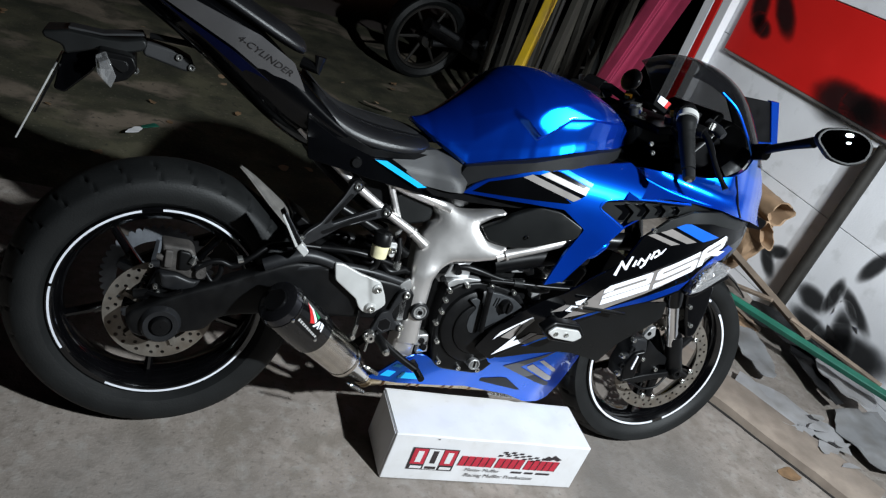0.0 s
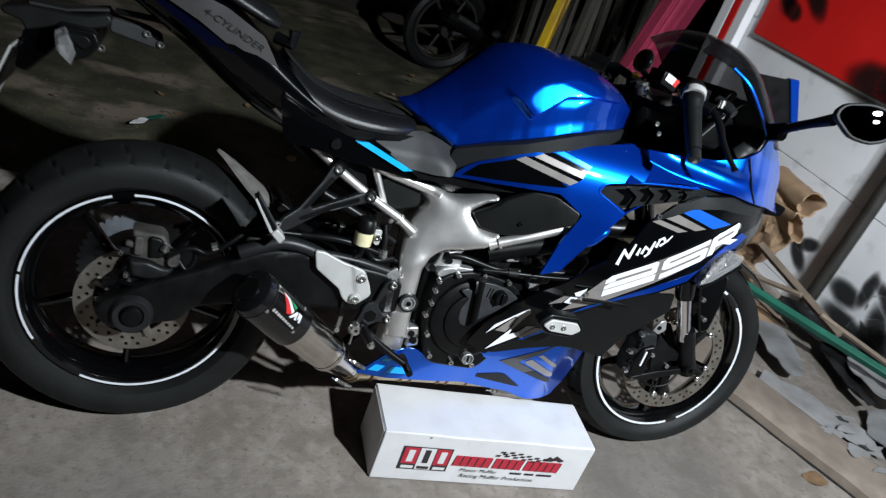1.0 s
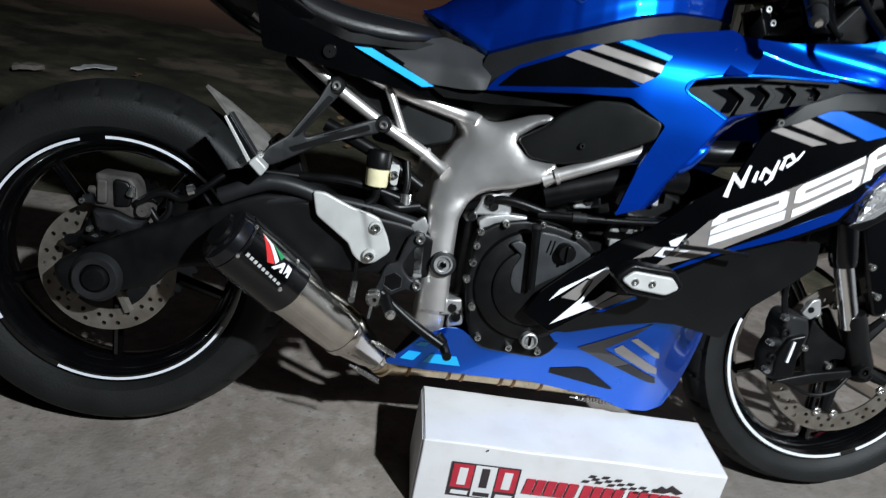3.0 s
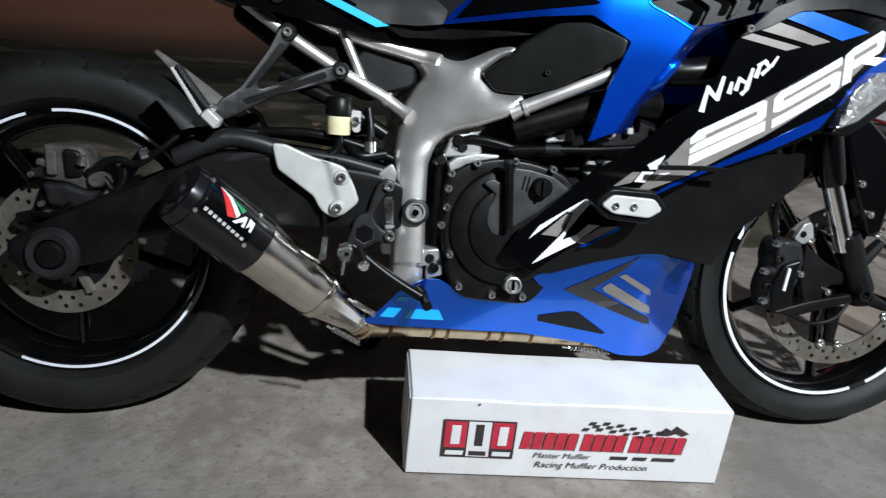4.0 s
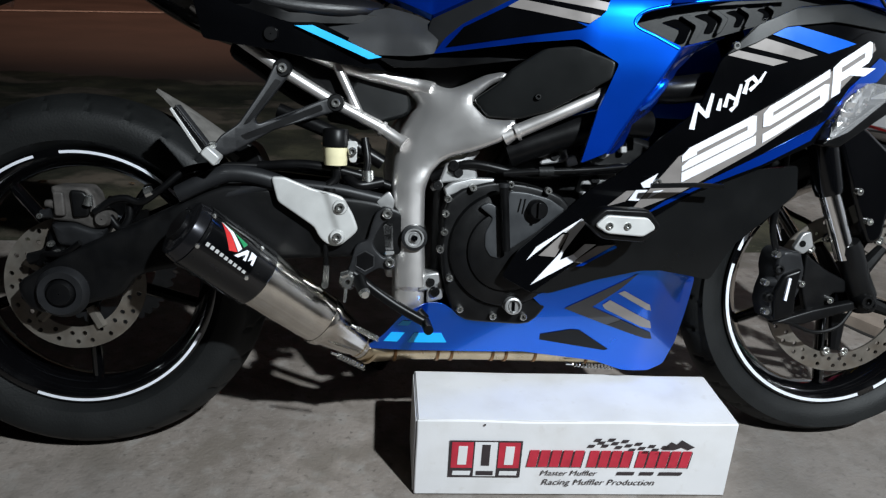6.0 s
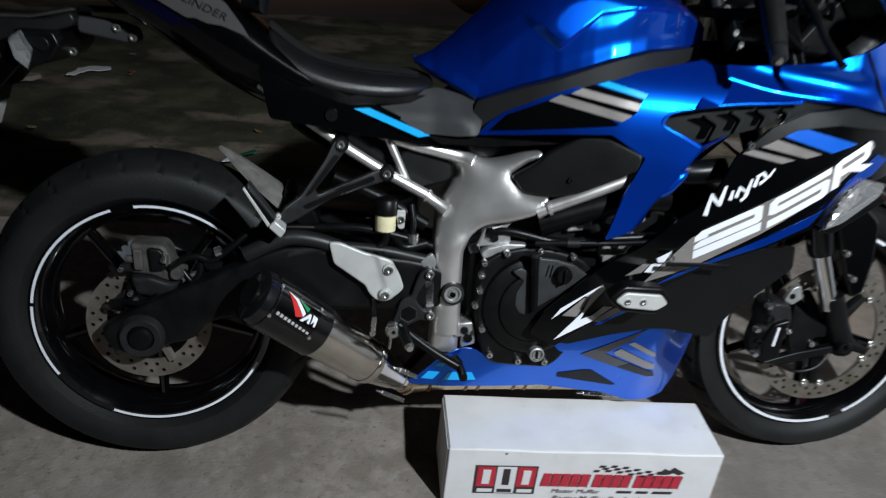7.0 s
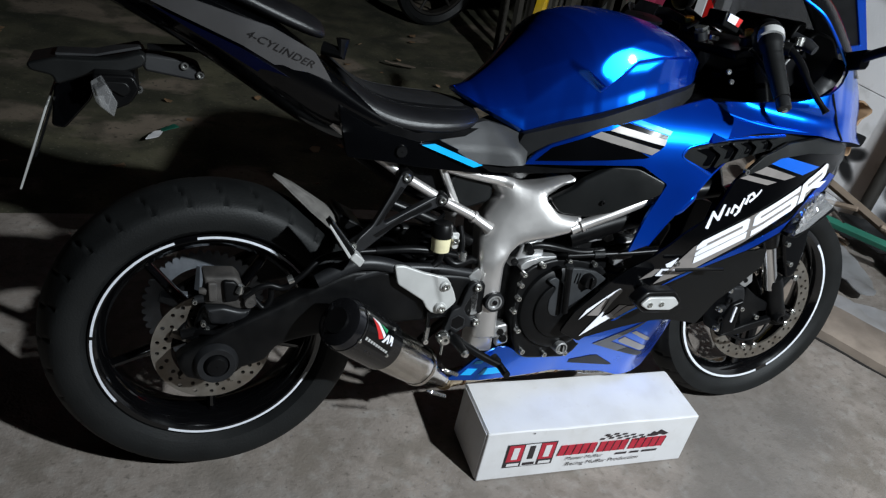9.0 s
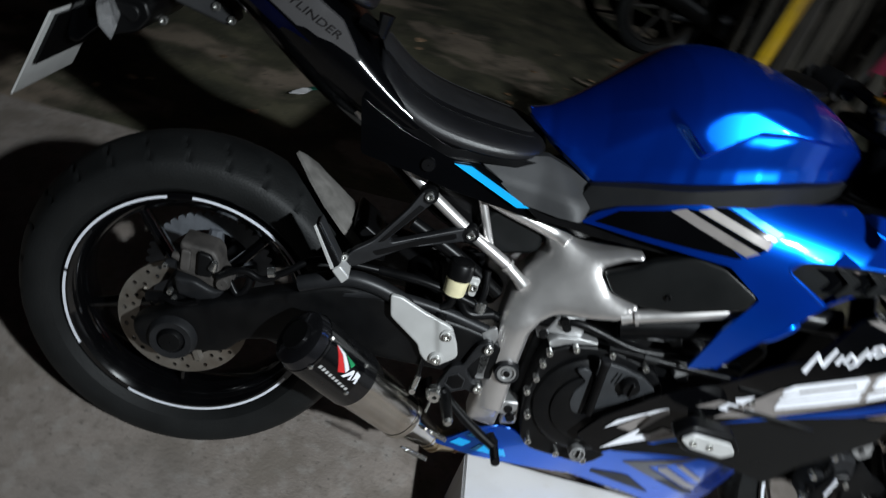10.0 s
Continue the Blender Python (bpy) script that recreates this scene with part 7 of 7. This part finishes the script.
for s in (-1, 1):
    lens = part("rear_signal", loft([[(x + k * dx, s * y, z - k * 0.004) for x, z in ((-0.192, 0.809), (-0.176, 0.820), (-0.160, 0.791), (-0.166, 0.768), (-0.186, 0.784))] for k, y, dx in ((0, 0.100, 0), (1, 0.118, 0.001), (2, 0.134, 0.004))]), LENS, tidy, "clear crystal rear turn signal", 0.002)
    part("signal_reflector", prism([(-0.186, 0.805), (-0.177, 0.811), (-0.166, 0.790), (-0.182, 0.788)], s * 0.101, s * 0.106), CHROME, lens)

# front fork, fender, brake
for s in (-1, 1):
    fk = part("fork_leg", tube([(1.120, s * 0.106, 0.93), (1.280, s * 0.106, 0.575), (1.300, s * 0.106, 0.500), (1.304, s * 0.106, 0.488)], [0.0265, 0.0262, 0.0258, 0.0235], 24), BLACK, bike, "black upper fork tube")
    part("chrome_tube", tube([(1.303, s * 0.106, 0.492), (1.352, s * 0.106, 0.372)], 0.0185, 24), CHROME, fk, "chrome fork tube")
    part("fork_foot", tube([(1.350, s * 0.106, 0.398), (1.356, s * 0.106, 0.386), (1.378, s * 0.106, 0.335), (1.394, s * 0.108, 0.300), (1.400, s * 0.108, 0.272)], [0.0225, 0.0245, 0.0235, 0.0245, 0.019], 24), ENG, fk, "black fork foot")
    part("pinch_bolt", bolt_bm(1.398, s * 0.108 - 0.026, 0.287, 0.010, 0.008), SATIN, fk)
part("axle_end", lathe([(0.007, -0.140), (0.012, -0.140), (0.014, -0.134), (0.014, -0.11), (0.007, -0.11)], *AX_F, 24), ENG, fk)
fcal = part("front_caliper", rounded_plate(fil([(1.212, 0.378), (1.224, 0.386), (1.255, 0.382), (1.265, 0.351), (1.262, 0.317), (1.253, 0.293), (1.254, 0.263), (1.213, 0.252), (1.203, 0.285), (1.206, 0.308), (1.213, 0.329), (1.208, 0.350)], 0.006), lambda x, z: -0.124, 0.055, 0.007), ENGG, bike, "black radial front brake caliper")
part("caliper_face", rounded_plate(fil([(1.221, 0.342), (1.252, 0.355), (1.246, 0.309), (1.247, 0.269), (1.212, 0.257), (1.206, 0.305)], 0.006), lambda x, z: -0.134 - 0.12 * (x - 1.23), 0.010, 0.005), SATIN, fcal)
for x, z in ((1.206, 0.378), (1.190, 0.327), (1.196, 0.273)):
    part("caliper_boss", tube([(x + 0.002, -0.118, z), (x + 0.024, -0.112, z - 0.002)], [0.0085, 0.0105], 14), ENGG, fcal)
    part("caliper_bolt", lathe([(0.0006, -0.131), (0.0045, -0.131), (0.0065, -0.128), (0.0065, -0.116), (0.0006, -0.116)], x + 0.001, z, 14), BOLT, fcal)
for x, z in ((1.214, 0.351), (1.200, 0.299)):
    part("piston_ring", lathe([(0.0050, -0.129), (0.0085, -0.128), (0.0095, -0.120), (0.0050, -0.120)], x, z, 18), SATIN, fcal)
part("caliper_hanger", prism(fil([(1.246, 0.386), (1.262, 0.415), (1.277, 0.419), (1.285, 0.391), (1.266, 0.376)], 0.004), -0.110, -0.098), ALU, fcal, "bare alloy lug", 0.002)
part("hanger_hole", lathe([(0.0006, -0.1115), (0.006, -0.1115), (0.0065, -0.108), (0.0006, -0.108)], 1.262, 0.396, 16), SATIN, fcal)
part("sensor_wire", tube(curve_pts([(1.375, -0.112, 0.275), (1.340, -0.125, 0.245), (1.295, -0.125, 0.235), (1.25, -0.12, 0.25), (1.22, -0.115, 0.255)]), 0.0035, 8), SATIN, fcal)
part("caliper_mark", prism([(1.2275, 0.338), (1.2325, 0.337), (1.2275, 0.296), (1.2225, 0.297)], -0.1375, -0.133), WHITE, fcal, "small white mark")
part("caliper_bolt", bolt_bm(1.258, -0.132, 0.326, 0.006, 0.012), BOLT, fcal)
part("bracket_bolt", bolt_bm(1.325, -0.120, 0.293, 0.0065, 0.014), BOLT, fcal)
part("caliper_bracket", rounded_plate(fil([(1.211, 0.250), (1.272, 0.247), (1.381, 0.278), (1.370, 0.292), (1.292, 0.276), (1.252, 0.264)], 0.004), lambda x, z: -0.122, 0.012, 0.004), ENG, fcal, "black caliper bracket")
part("bracket_web", rounded_plate(fil([(1.272, 0.378), (1.315, 0.348), (1.357, 0.329), (1.360, 0.305), (1.333, 0.305), (1.323, 0.278), (1.285, 0.268), (1.272, 0.310)], 0.006), lambda x, z: -0.110, 0.010, 0.004), ENG, fcal)
part("caliper_hose", tube(curve_pts([(1.215, -0.11, 0.375), (1.198, -0.115, 0.43), (1.205, -0.12, 0.50), (1.20, -0.13, 0.60)]), 0.006, 10), SATIN, fcal, "black brake hose")
fd = part("front_fender", lathe([(0.309, -0.062), (0.318, -0.040), (0.322, 0), (0.318, 0.040), (0.309, 0.062), (0.305, 0.060), (0.318, 0), (0.305, -0.060)], *AX_F, 40, None, 48, 150), BLACK, bike, "gloss black front fender")
part("fender_side", prism(fil([(1.300, 0.600), (1.350, 0.610), (1.412, 0.560), (1.420, 0.48), (1.412, 0.405), (1.385, 0.395), (1.352, 0.47)], 0.012), -0.116, -0.070), BLACK, fd, "", 0.006)
for x, z in ((1.351, 0.494), (1.378, 0.440)):
    part("fender_bolt", bolt_bm(x, -0.126, z, 0.0065, 0.012), BOLT, fd)
sg = part("front_signal", prism(fil([(1.172, 0.585), (1.195, 0.640), (1.230, 0.676), (1.268, 0.672), (1.262, 0.650), (1.205, 0.600)], 0.005), -0.285, -0.240), LENS, bike, "clear front turn signal", 0.004)
part("bulb", tube([(1.218, -0.254, 0.640), (1.234, -0.254, 0.648)], 0.006, 12), AMBER, sg, "amber bulb")
jewel = panel(fil([(1.168, 0.588), (1.186, 0.626), (1.210, 0.658), (1.238, 0.676), (1.258, 0.668), (1.240, 0.640), (1.206, 0.610), (1.184, 0.595)], 0.002), lambda x, z: -0.276 + 0.30 * (x - 1.21) + 0.0075 * noise.noise(Vector((x * 190, z * 190, 3.0))), 0.003, 0.0075)
part("reflector", jewel, CHROME, sg, "faceted chrome reflector", smooth=False)
for k in range(6):
    x, z = 1.186 + 0.0125 * k, 0.606 + 0.0105 * k
    bm = bmesh.new()
    base = [bm.verts.new(p) for p in ((x - 0.006, -0.252, z - 0.010), (x + 0.010, -0.252, z), (x + 0.014, -0.252, z + 0.020), (x, -0.252, z + 0.016))]
    tip = bm.verts.new((x + 0.004 + 0.003 * (k % 2), -0.268, z + 0.008 - 0.004 * (k % 3)))
    for a in range(4):
        bm.faces.new((base[a], base[(a + 1) % 4], tip))
    bm.faces.new(base)
    part("reflector_facet", bm, CHROME, sg, smooth=False)
part("signal_base", prism(fil([(1.170, 0.580), (1.270, 0.655), (1.290, 0.640), (1.200, 0.575)], 0.005), -0.27, -0.235), SATIN, sg, "", 0.003)

# cockpit: bars, levers, yoke, dials
yk = part("top_yoke", prism(fil([(1.03, 0.940), (1.13, 0.962), (1.135, 0.945), (1.035, 0.920)], 0.005), -0.13, 0.13), ENG, bike, "black top yoke", 0.006)
for s in (-1, 1):
    part("fork_cap", tube([(1.088, s * 0.103, 0.955), (1.083, s * 0.103, 0.972)], 0.022, 20), ENG, yk, "fork cap")
    part("fork_adjuster", tube([(1.083, s * 0.103, 0.972), (1.080, s * 0.103, 0.984)], 0.011, 6), AMBER, yk, "amber adjuster")
part("ignition_lock", tube([(1.045, 0, 0.945), (1.038, 0, 0.962)], 0.014, 20), ENGG, yk, "ignition lock")
for s in (-1, 1):
    hb = part("handlebar", tube([(1.095, s * 0.105, 0.965), (1.055, s * 0.16, 0.985), (1.012, s * 0.246, 0.970), (0.998, s * 0.320, 0.886)], 0.011, 14), SATIN, bike, "black clip-on handlebar")
    part("grip", tube([(1.017, s * 0.234, 0.978), (1.013, s * 0.243, 0.969), (1.012, s * 0.247, 0.965), (1.011, s * 0.251, 0.961), (1.006, s * 0.272, 0.937), (1.002, s * 0.296, 0.911), (0.998, s * 0.320, 0.885)], [0.0225, 0.0225, 0.0215, 0.0190, 0.0182, 0.0165, 0.0150], 20), GRIPM, hb, "black rubber grip")
    for k in range(5):
        a = Vector((1.009, s * 0.259, 0.952)).lerp(Vector((1.000, s * 0.310, 0.896)), k / 4)
        d = Vector((-0.011, s * 0.074, -0.084)).normalized() * 0.0022
        part("grip_rib", tube([a - d, a + d], 0.0188 - 0.0032 * k / 4, 20), GRIPM, hb)
    part("bar_end", tube([(0.998, s * 0.320, 0.885), (0.9975, s * 0.323, 0.882), (0.9955, s * 0.335, 0.868), (0.995, s * 0.337, 0.866)], [0.0115, 0.0140, 0.0135, 0.0105], 18), ENGG, hb, "bar-end weight")
    part("bar_screw", tube([(0.995, s * 0.336, 0.867), (0.9946, s * 0.3395, 0.8635)], 0.006, 6), BOLT, hb)
    part("switch_box", tube([(1.050, s * 0.185, 0.972), (1.022, s * 0.228, 0.980)], [0.026, 0.024], 14), SATIN, hb, "switch housing")
    part("lever", tube(curve_pts([(1.075, s * 0.20, 0.968), (1.086, s * 0.24, 0.953), (1.092, s * 0.295, 0.900), (1.108, s * 0.330, 0.863)]), [0.008] * 10 + [0.006] * 6 + [0.0055, 0.006, 0.0075], 10), SATIN, hb, "black lever")
    part("lever_perch", tube([(1.06, s * 0.17, 0.968), (1.085, s * 0.225, 0.962)], 0.014, 12), ENG, hb)
part("reservoir", lathe([(0.001, 0), (0.018, 0), (0.020, 0.004), (0.020, 0.024), (0.001, 0.026)], 0, 0, 24), ENG, bike, "small fluid pot").matrix_local = pose(1.095, -0.150, 0.965, 90)
part("pot_cap", lathe([(0.001, 0.026), (0.021, 0.026), (0.021, 0.034), (0.001, 0.036)], 0, 0, 24), SATIN, bike).matrix_local = pose(1.095, -0.150, 0.965, 90)
for pts in ([(1.05, -0.15, 0.95), (1.09, -0.17, 0.91), (1.15, -0.14, 0.88), (1.20, -0.08, 0.90)], [(1.08, -0.2, 0.96), (1.14, -0.2, 0.97), (1.20, -0.13, 0.94), (1.22, -0.08, 0.90)], [(1.04, 0.05, 0.96), (1.10, 0.02, 1.0), (1.18, 0.0, 0.95)]):
    part("cable", tube(curve_pts(pts), 0.005, 8), SATIN, bike, "black cable")
part("throttle_flange", tube([(1.024, -0.222, 0.990), (1.0185, -0.232, 0.980)], 0.0245, 22), WALU, bike, "pale throttle flange")
part("switch_ridge", tube([(1.034, -0.200, 0.991), (1.026, -0.218, 0.987)], 0.027, 18), ENG, bike)
lm2 = part("master_cylinder", tube([(1.100, -0.205, 0.985), (1.112, -0.235, 0.975), (1.118, -0.250, 0.968)], [0.012, 0.013, 0.010], 14), ENGG, bike, "dark brake master cylinder")
part("lever_pivot", tube([(1.098, -0.226, 0.988), (1.096, -0.227, 0.972)], 0.009, 14), BOLT, lm2, "bright pivot screw")
part("banjo_bolt", tube([(1.130, -0.200, 0.972), (1.136, -0.200, 0.965)], 0.008, 8), BOLT, lm2)
part("banjo_bolt", tube([(1.106, -0.200, 0.966), (1.110, -0.200, 0.960)], 0.007, 8), BOLT, lm2)
part("warning_label", prism([(1.078, 1.008), (1.104, 1.000), (1.098, 0.984), (1.074, 0.992)], -0.034, -0.031), WHITE, bike, "white label on the cluster")
part("warning_label", prism([(1.104, 1.000), (1.116, 0.996), (1.108, 0.980), (1.098, 0.984)], -0.034, -0.031), RED, bike, "red end of the label")
part("label_plate", prism([(1.070, 1.012), (1.122, 0.996), (1.112, 0.966), (1.066, 0.980)], -0.031, 0.03), SATIN, bike, "", 0.003)
part("yoke_nut", tube([(1.060, 0.02, 0.955), (1.053, 0.02, 0.972)], 0.017, 6), BOLT, bike, "bright yoke nut")
part("key_blade", prism([(0.984, 0.966), (1.004, 0.964), (1.003, 0.955), (0.985, 0.957)], -0.104, -0.098), BOLT, bike, "bright key")
for x, z in ((1.020, 0.899), (1.033, 0.879)):
    part("tray_screw", bolt_bm(x, -0.142, z, 0.006, 0.006), BOLT, bike)
bm = bmesh.new()
V = [[bm.verts.new(p) for p in row] for row in (((1.200, -0.222, 0.870), (1.234, -0.214, 0.884), (1.262, -0.203, 0.915), (1.268, -0.198, 0.945)), ((1.196, -0.195, 0.890), (1.220, -0.185, 0.903), (1.240, -0.180, 0.925), (1.248, -0.182, 0.950)))]
for k in range(3):
    bm.faces.new((V[0][k], V[0][k + 1], V[1][k + 1], V[1][k]))
sb = part("screen_base", bm, GREYM, bike, "matt grey strip inside the screen")
sb.modifiers.new("thickness", "SOLIDIFY").thickness = 0.003
part("instrument_panel", prism(fil([(1.17, 0.93), (1.21, 1.01), (1.24, 1.01), (1.22, 0.92)], 0.01), -0.10, 0.10), SATIN, bike, "black instrument cluster", 0.008)
rings = []
for k in range(25):
    a = radians(-90 + 180 * k / 24)
    rings.append([(x + b * math.cos(a) ** 0.8 if k not in (0, 24) else x, w * math.sin(a), z + h * max(math.cos(a), 0.0)) for x, w, z, b, h in ((1.285, 0.200, 0.915, 0.105, -0.010), (1.262, 0.198, 0.948, 0.100, 0.0), (1.236, 0.194, 0.980, 0.098, 0.014), (1.190, 0.182, 1.030, 0.092, 0.042), (1.148, 0.160, 1.058, 0.078, 0.050), (1.110, 0.130, 1.073, 0.060, 0.046), (1.085, 0.108, 1.074, 0.048, 0.042))])
bm = bmesh.new()
V = [[bm.verts.new(p) for p in r] for r in rings]
for a, b in zip(V, V[1:]):
    for k in range(6):
        bm.faces.new((a[k], a[k + 1], b[k + 1], b[k]))
part("inner_fairing", prism(fil([(1.13, 0.87), (1.32, 0.86), (1.345, 0.92), (1.30, 0.985), (1.24, 1.00), (1.19, 0.95)], 0.015), -0.125, 0.125), SATIN, bike, "black inner cockpit fairing", 0.012)
ws = part("windscreen", bm, SMOKE, bike, "smoked bubble windscreen", 0, 2)
md = ws.modifiers.new("thickness", "SOLIDIFY")
md.thickness = 0.003
part("screen_edge", tube(curve_pts([rings[0][k] for k in range(5)], 5), 0.0034, 8), BLUE, ws, "blue edge trim")
part("wind_wing", prism(fil([(1.265, 1.060), (1.442, 1.070), (1.497, 0.958), (1.375, 0.940)], 0.006), -0.035, -0.028), SATIN, bike, "dark plate with a blue edge", 0.002)
part("wing_edge", prism(fil([(1.418, 1.072), (1.446, 1.074), (1.504, 0.954), (1.392, 0.942), (1.396, 0.956), (1.474, 0.968)], 0.002), -0.040, -0.024), BLUE, bike, "", 0.001)
part("wing_stem", tube([(1.35, -0.03, 0.86), (1.385, -0.031, 0.97)], 0.007, 8), SATIN, bike)
mr = part("mirror_stalk", tube(curve_pts([(1.282, -0.198, 0.945), (1.275, -0.26, 0.975), (1.272, -0.358, 1.014)]), [0.012, 0.011, 0.0105, 0.010, 0.010, 0.010, 0.010, 0.010, 0.010, 0.010, 0.011, 0.012, 0.013], 12), SATIN, bike, "black mirror stalk")
part("stalk_hinge", loft([[(1.281 + 0.014 * c, y, 0.948 + 0.020 * s + 0.3 * (-0.2 - y)) for c, s in ((1, 0.6), (0.6, 1), (-0.6, 1), (-1, 0.6), (-1, -0.6), (-0.6, -1), (0.6, -1), (1, -0.6))] for y in (-0.190, -0.200, -0.222, -0.232)]), SATIN, mr, "hinge block", 0.002)
rim = fil([(0.066, -0.004), (0.053, 0.022), (0.000, 0.037), (-0.041, 0.035), (-0.069, 0.018), (-0.065, -0.022), (-0.025, -0.043), (0.020, -0.040), (0.043, -0.022)], 0.016)
facing = Matrix.Translation((1.297, -0.408, 1.028)) @ Vector((0.379, 0.907, -0.178)).to_track_quat('X', 'Z').to_matrix().to_4x4()
mh = part("mirror_head", loft([[(x, y * k, z * k) for y, z in rim] for x, k in ((-0.0078, 0.956), (-0.0050, 0.982), (-0.0025, 1.005), (0.0, 1.02), (0.010, 0.98), (0.020, 0.80), (0.027, 0.45), (0.029, 0.1))]), RUBBER, mr, "black mirror shell")
bm = loft([[(-0.0092 + 0.0018 * k * k, y * k, z * k) for y, z in rim] for k in (0.955, 0.952, 0.945, 0.8, 0.6, 0.4, 0.2, 0.05)])
mh.matrix_local = facing
part("mirror_glass", bm, MIRROR, mr, "convex mirror glass").matrix_local = facing
lm = part("far_mirror_stalk", tube([(1.285, 0.195, 0.925), (1.262, 0.26, 0.955), (1.250, 0.335, 0.985)], 0.009, 12), SATIN, bike)
bm = bmesh.new()
bmesh.ops.create_icosphere(bm, subdivisions=3, radius=1)
for v in bm.verts:
    v.co = Vector((v.co.x * 0.020, v.co.y * 0.078, v.co.z * 0.036))
part("mirror_head", bm, SATIN, lm).matrix_local = pose(1.285, 0.405, 1.012, 0, 14, -18)
part("side_stand", tube([(0.60, 0.14, 0.22), (0.52, 0.24, 0.045), (0.50, 0.262, 0.062)], [0.012, 0.011, 0.02], 12), SATIN, bike, "black side stand")


# ---- parked motorcycle in the dark ----
def parked():
    root = thing("parked_motorcycle", "dark parked underbone motorcycle in the shade", "motorcycle")
    root.matrix_world = pose(1.60, 3.30, -0.02, 6, 0, 12)
    for cx in (0.0, 1.22):
        w = part("wheel", lathe([(0.215, -0.02), (0.222, 0.0), (0.215, 0.02), (0.20, 0.02), (0.20, -0.02)], cx, 0.285, 64), DARKM, root, "dark cast wheel")
        part("tyre", lathe([(0.22, -0.022), (0.25, -0.042), (0.275, -0.03), (0.285, 0.0), (0.275, 0.03), (0.25, 0.042), (0.22, 0.022)], cx, 0.285, 72), RUBBER, w)
        for k in range(6):
            a = radians(60 * k)
            part("spoke", tube([(cx + 0.03 * math.cos(a), 0, 0.285 + 0.03 * math.sin(a)), (cx + 0.205 * math.cos(a + 0.15), 0, 0.285 + 0.205 * math.sin(a + 0.15))], [0.013, 0.009], 8), DARKM, w)
        part("hub", lathe([(0.01, -0.05), (0.05, -0.05), (0.055, 0.05), (0.01, 0.05)], cx, 0.285, 32), DARKM, w)
    part("swingarm", tube([(0.0, -0.09, 0.285), (0.25, -0.10, 0.33), (0.48, -0.10, 0.36)], [0.022, 0.03, 0.035], 10), ENGG, root)
    part("silencer", tube([(-0.12, -0.15, 0.42), (0.10, -0.15, 0.36), (0.32, -0.14, 0.28), (0.50, -0.12, 0.22)], [0.042, 0.045, 0.035, 0.018], 18), ENG, root)
    part("heat_guard", tube([(-0.06, -0.185, 0.43), (0.10, -0.19, 0.385)], 0.018, 12), GREYM, root)
    part("engine", prism(fil([(0.40, 0.22), (0.72, 0.22), (0.80, 0.36), (0.50, 0.42)], 0.03), -0.13, 0.13), ENG, root, "", 0.01)
    part("body_cover", prism(fil([(-0.25, 0.62), (0.20, 0.55), (0.55, 0.45), (0.85, 0.50), (1.0, 0.95), (0.88, 0.98), (0.75, 0.62), (0.30, 0.72), (-0.28, 0.72)], 0.04), -0.12, 0.12), BLACK, root, "", 0.03)
    part("saddle", prism(fil([(-0.25, 0.72), (0.45, 0.70), (0.45, 0.76), (-0.20, 0.80)], 0.03), -0.12, 0.12), SEATM, root, "", 0.02)
    part("fender", lathe([(0.30, -0.05), (0.306, 0.0), (0.30, 0.05), (0.296, 0.0)], 0.0, 0.285, 30, None, 30, 165), SATIN, root)
    part("fork", tube([(1.22, -0.06, 0.285), (1.02, -0.06, 0.85)], 0.018, 12), DARKM, root)
    part("fork", tube([(1.22, 0.06, 0.285), (1.02, 0.06, 0.85)], 0.018, 12), DARKM, root)
    part("bar", tube([(0.93, -0.33, 0.98), (0.98, 0.0, 0.95), (0.93, 0.33, 0.98)], 0.013, 12), DARKM, root)
    return root


parked()
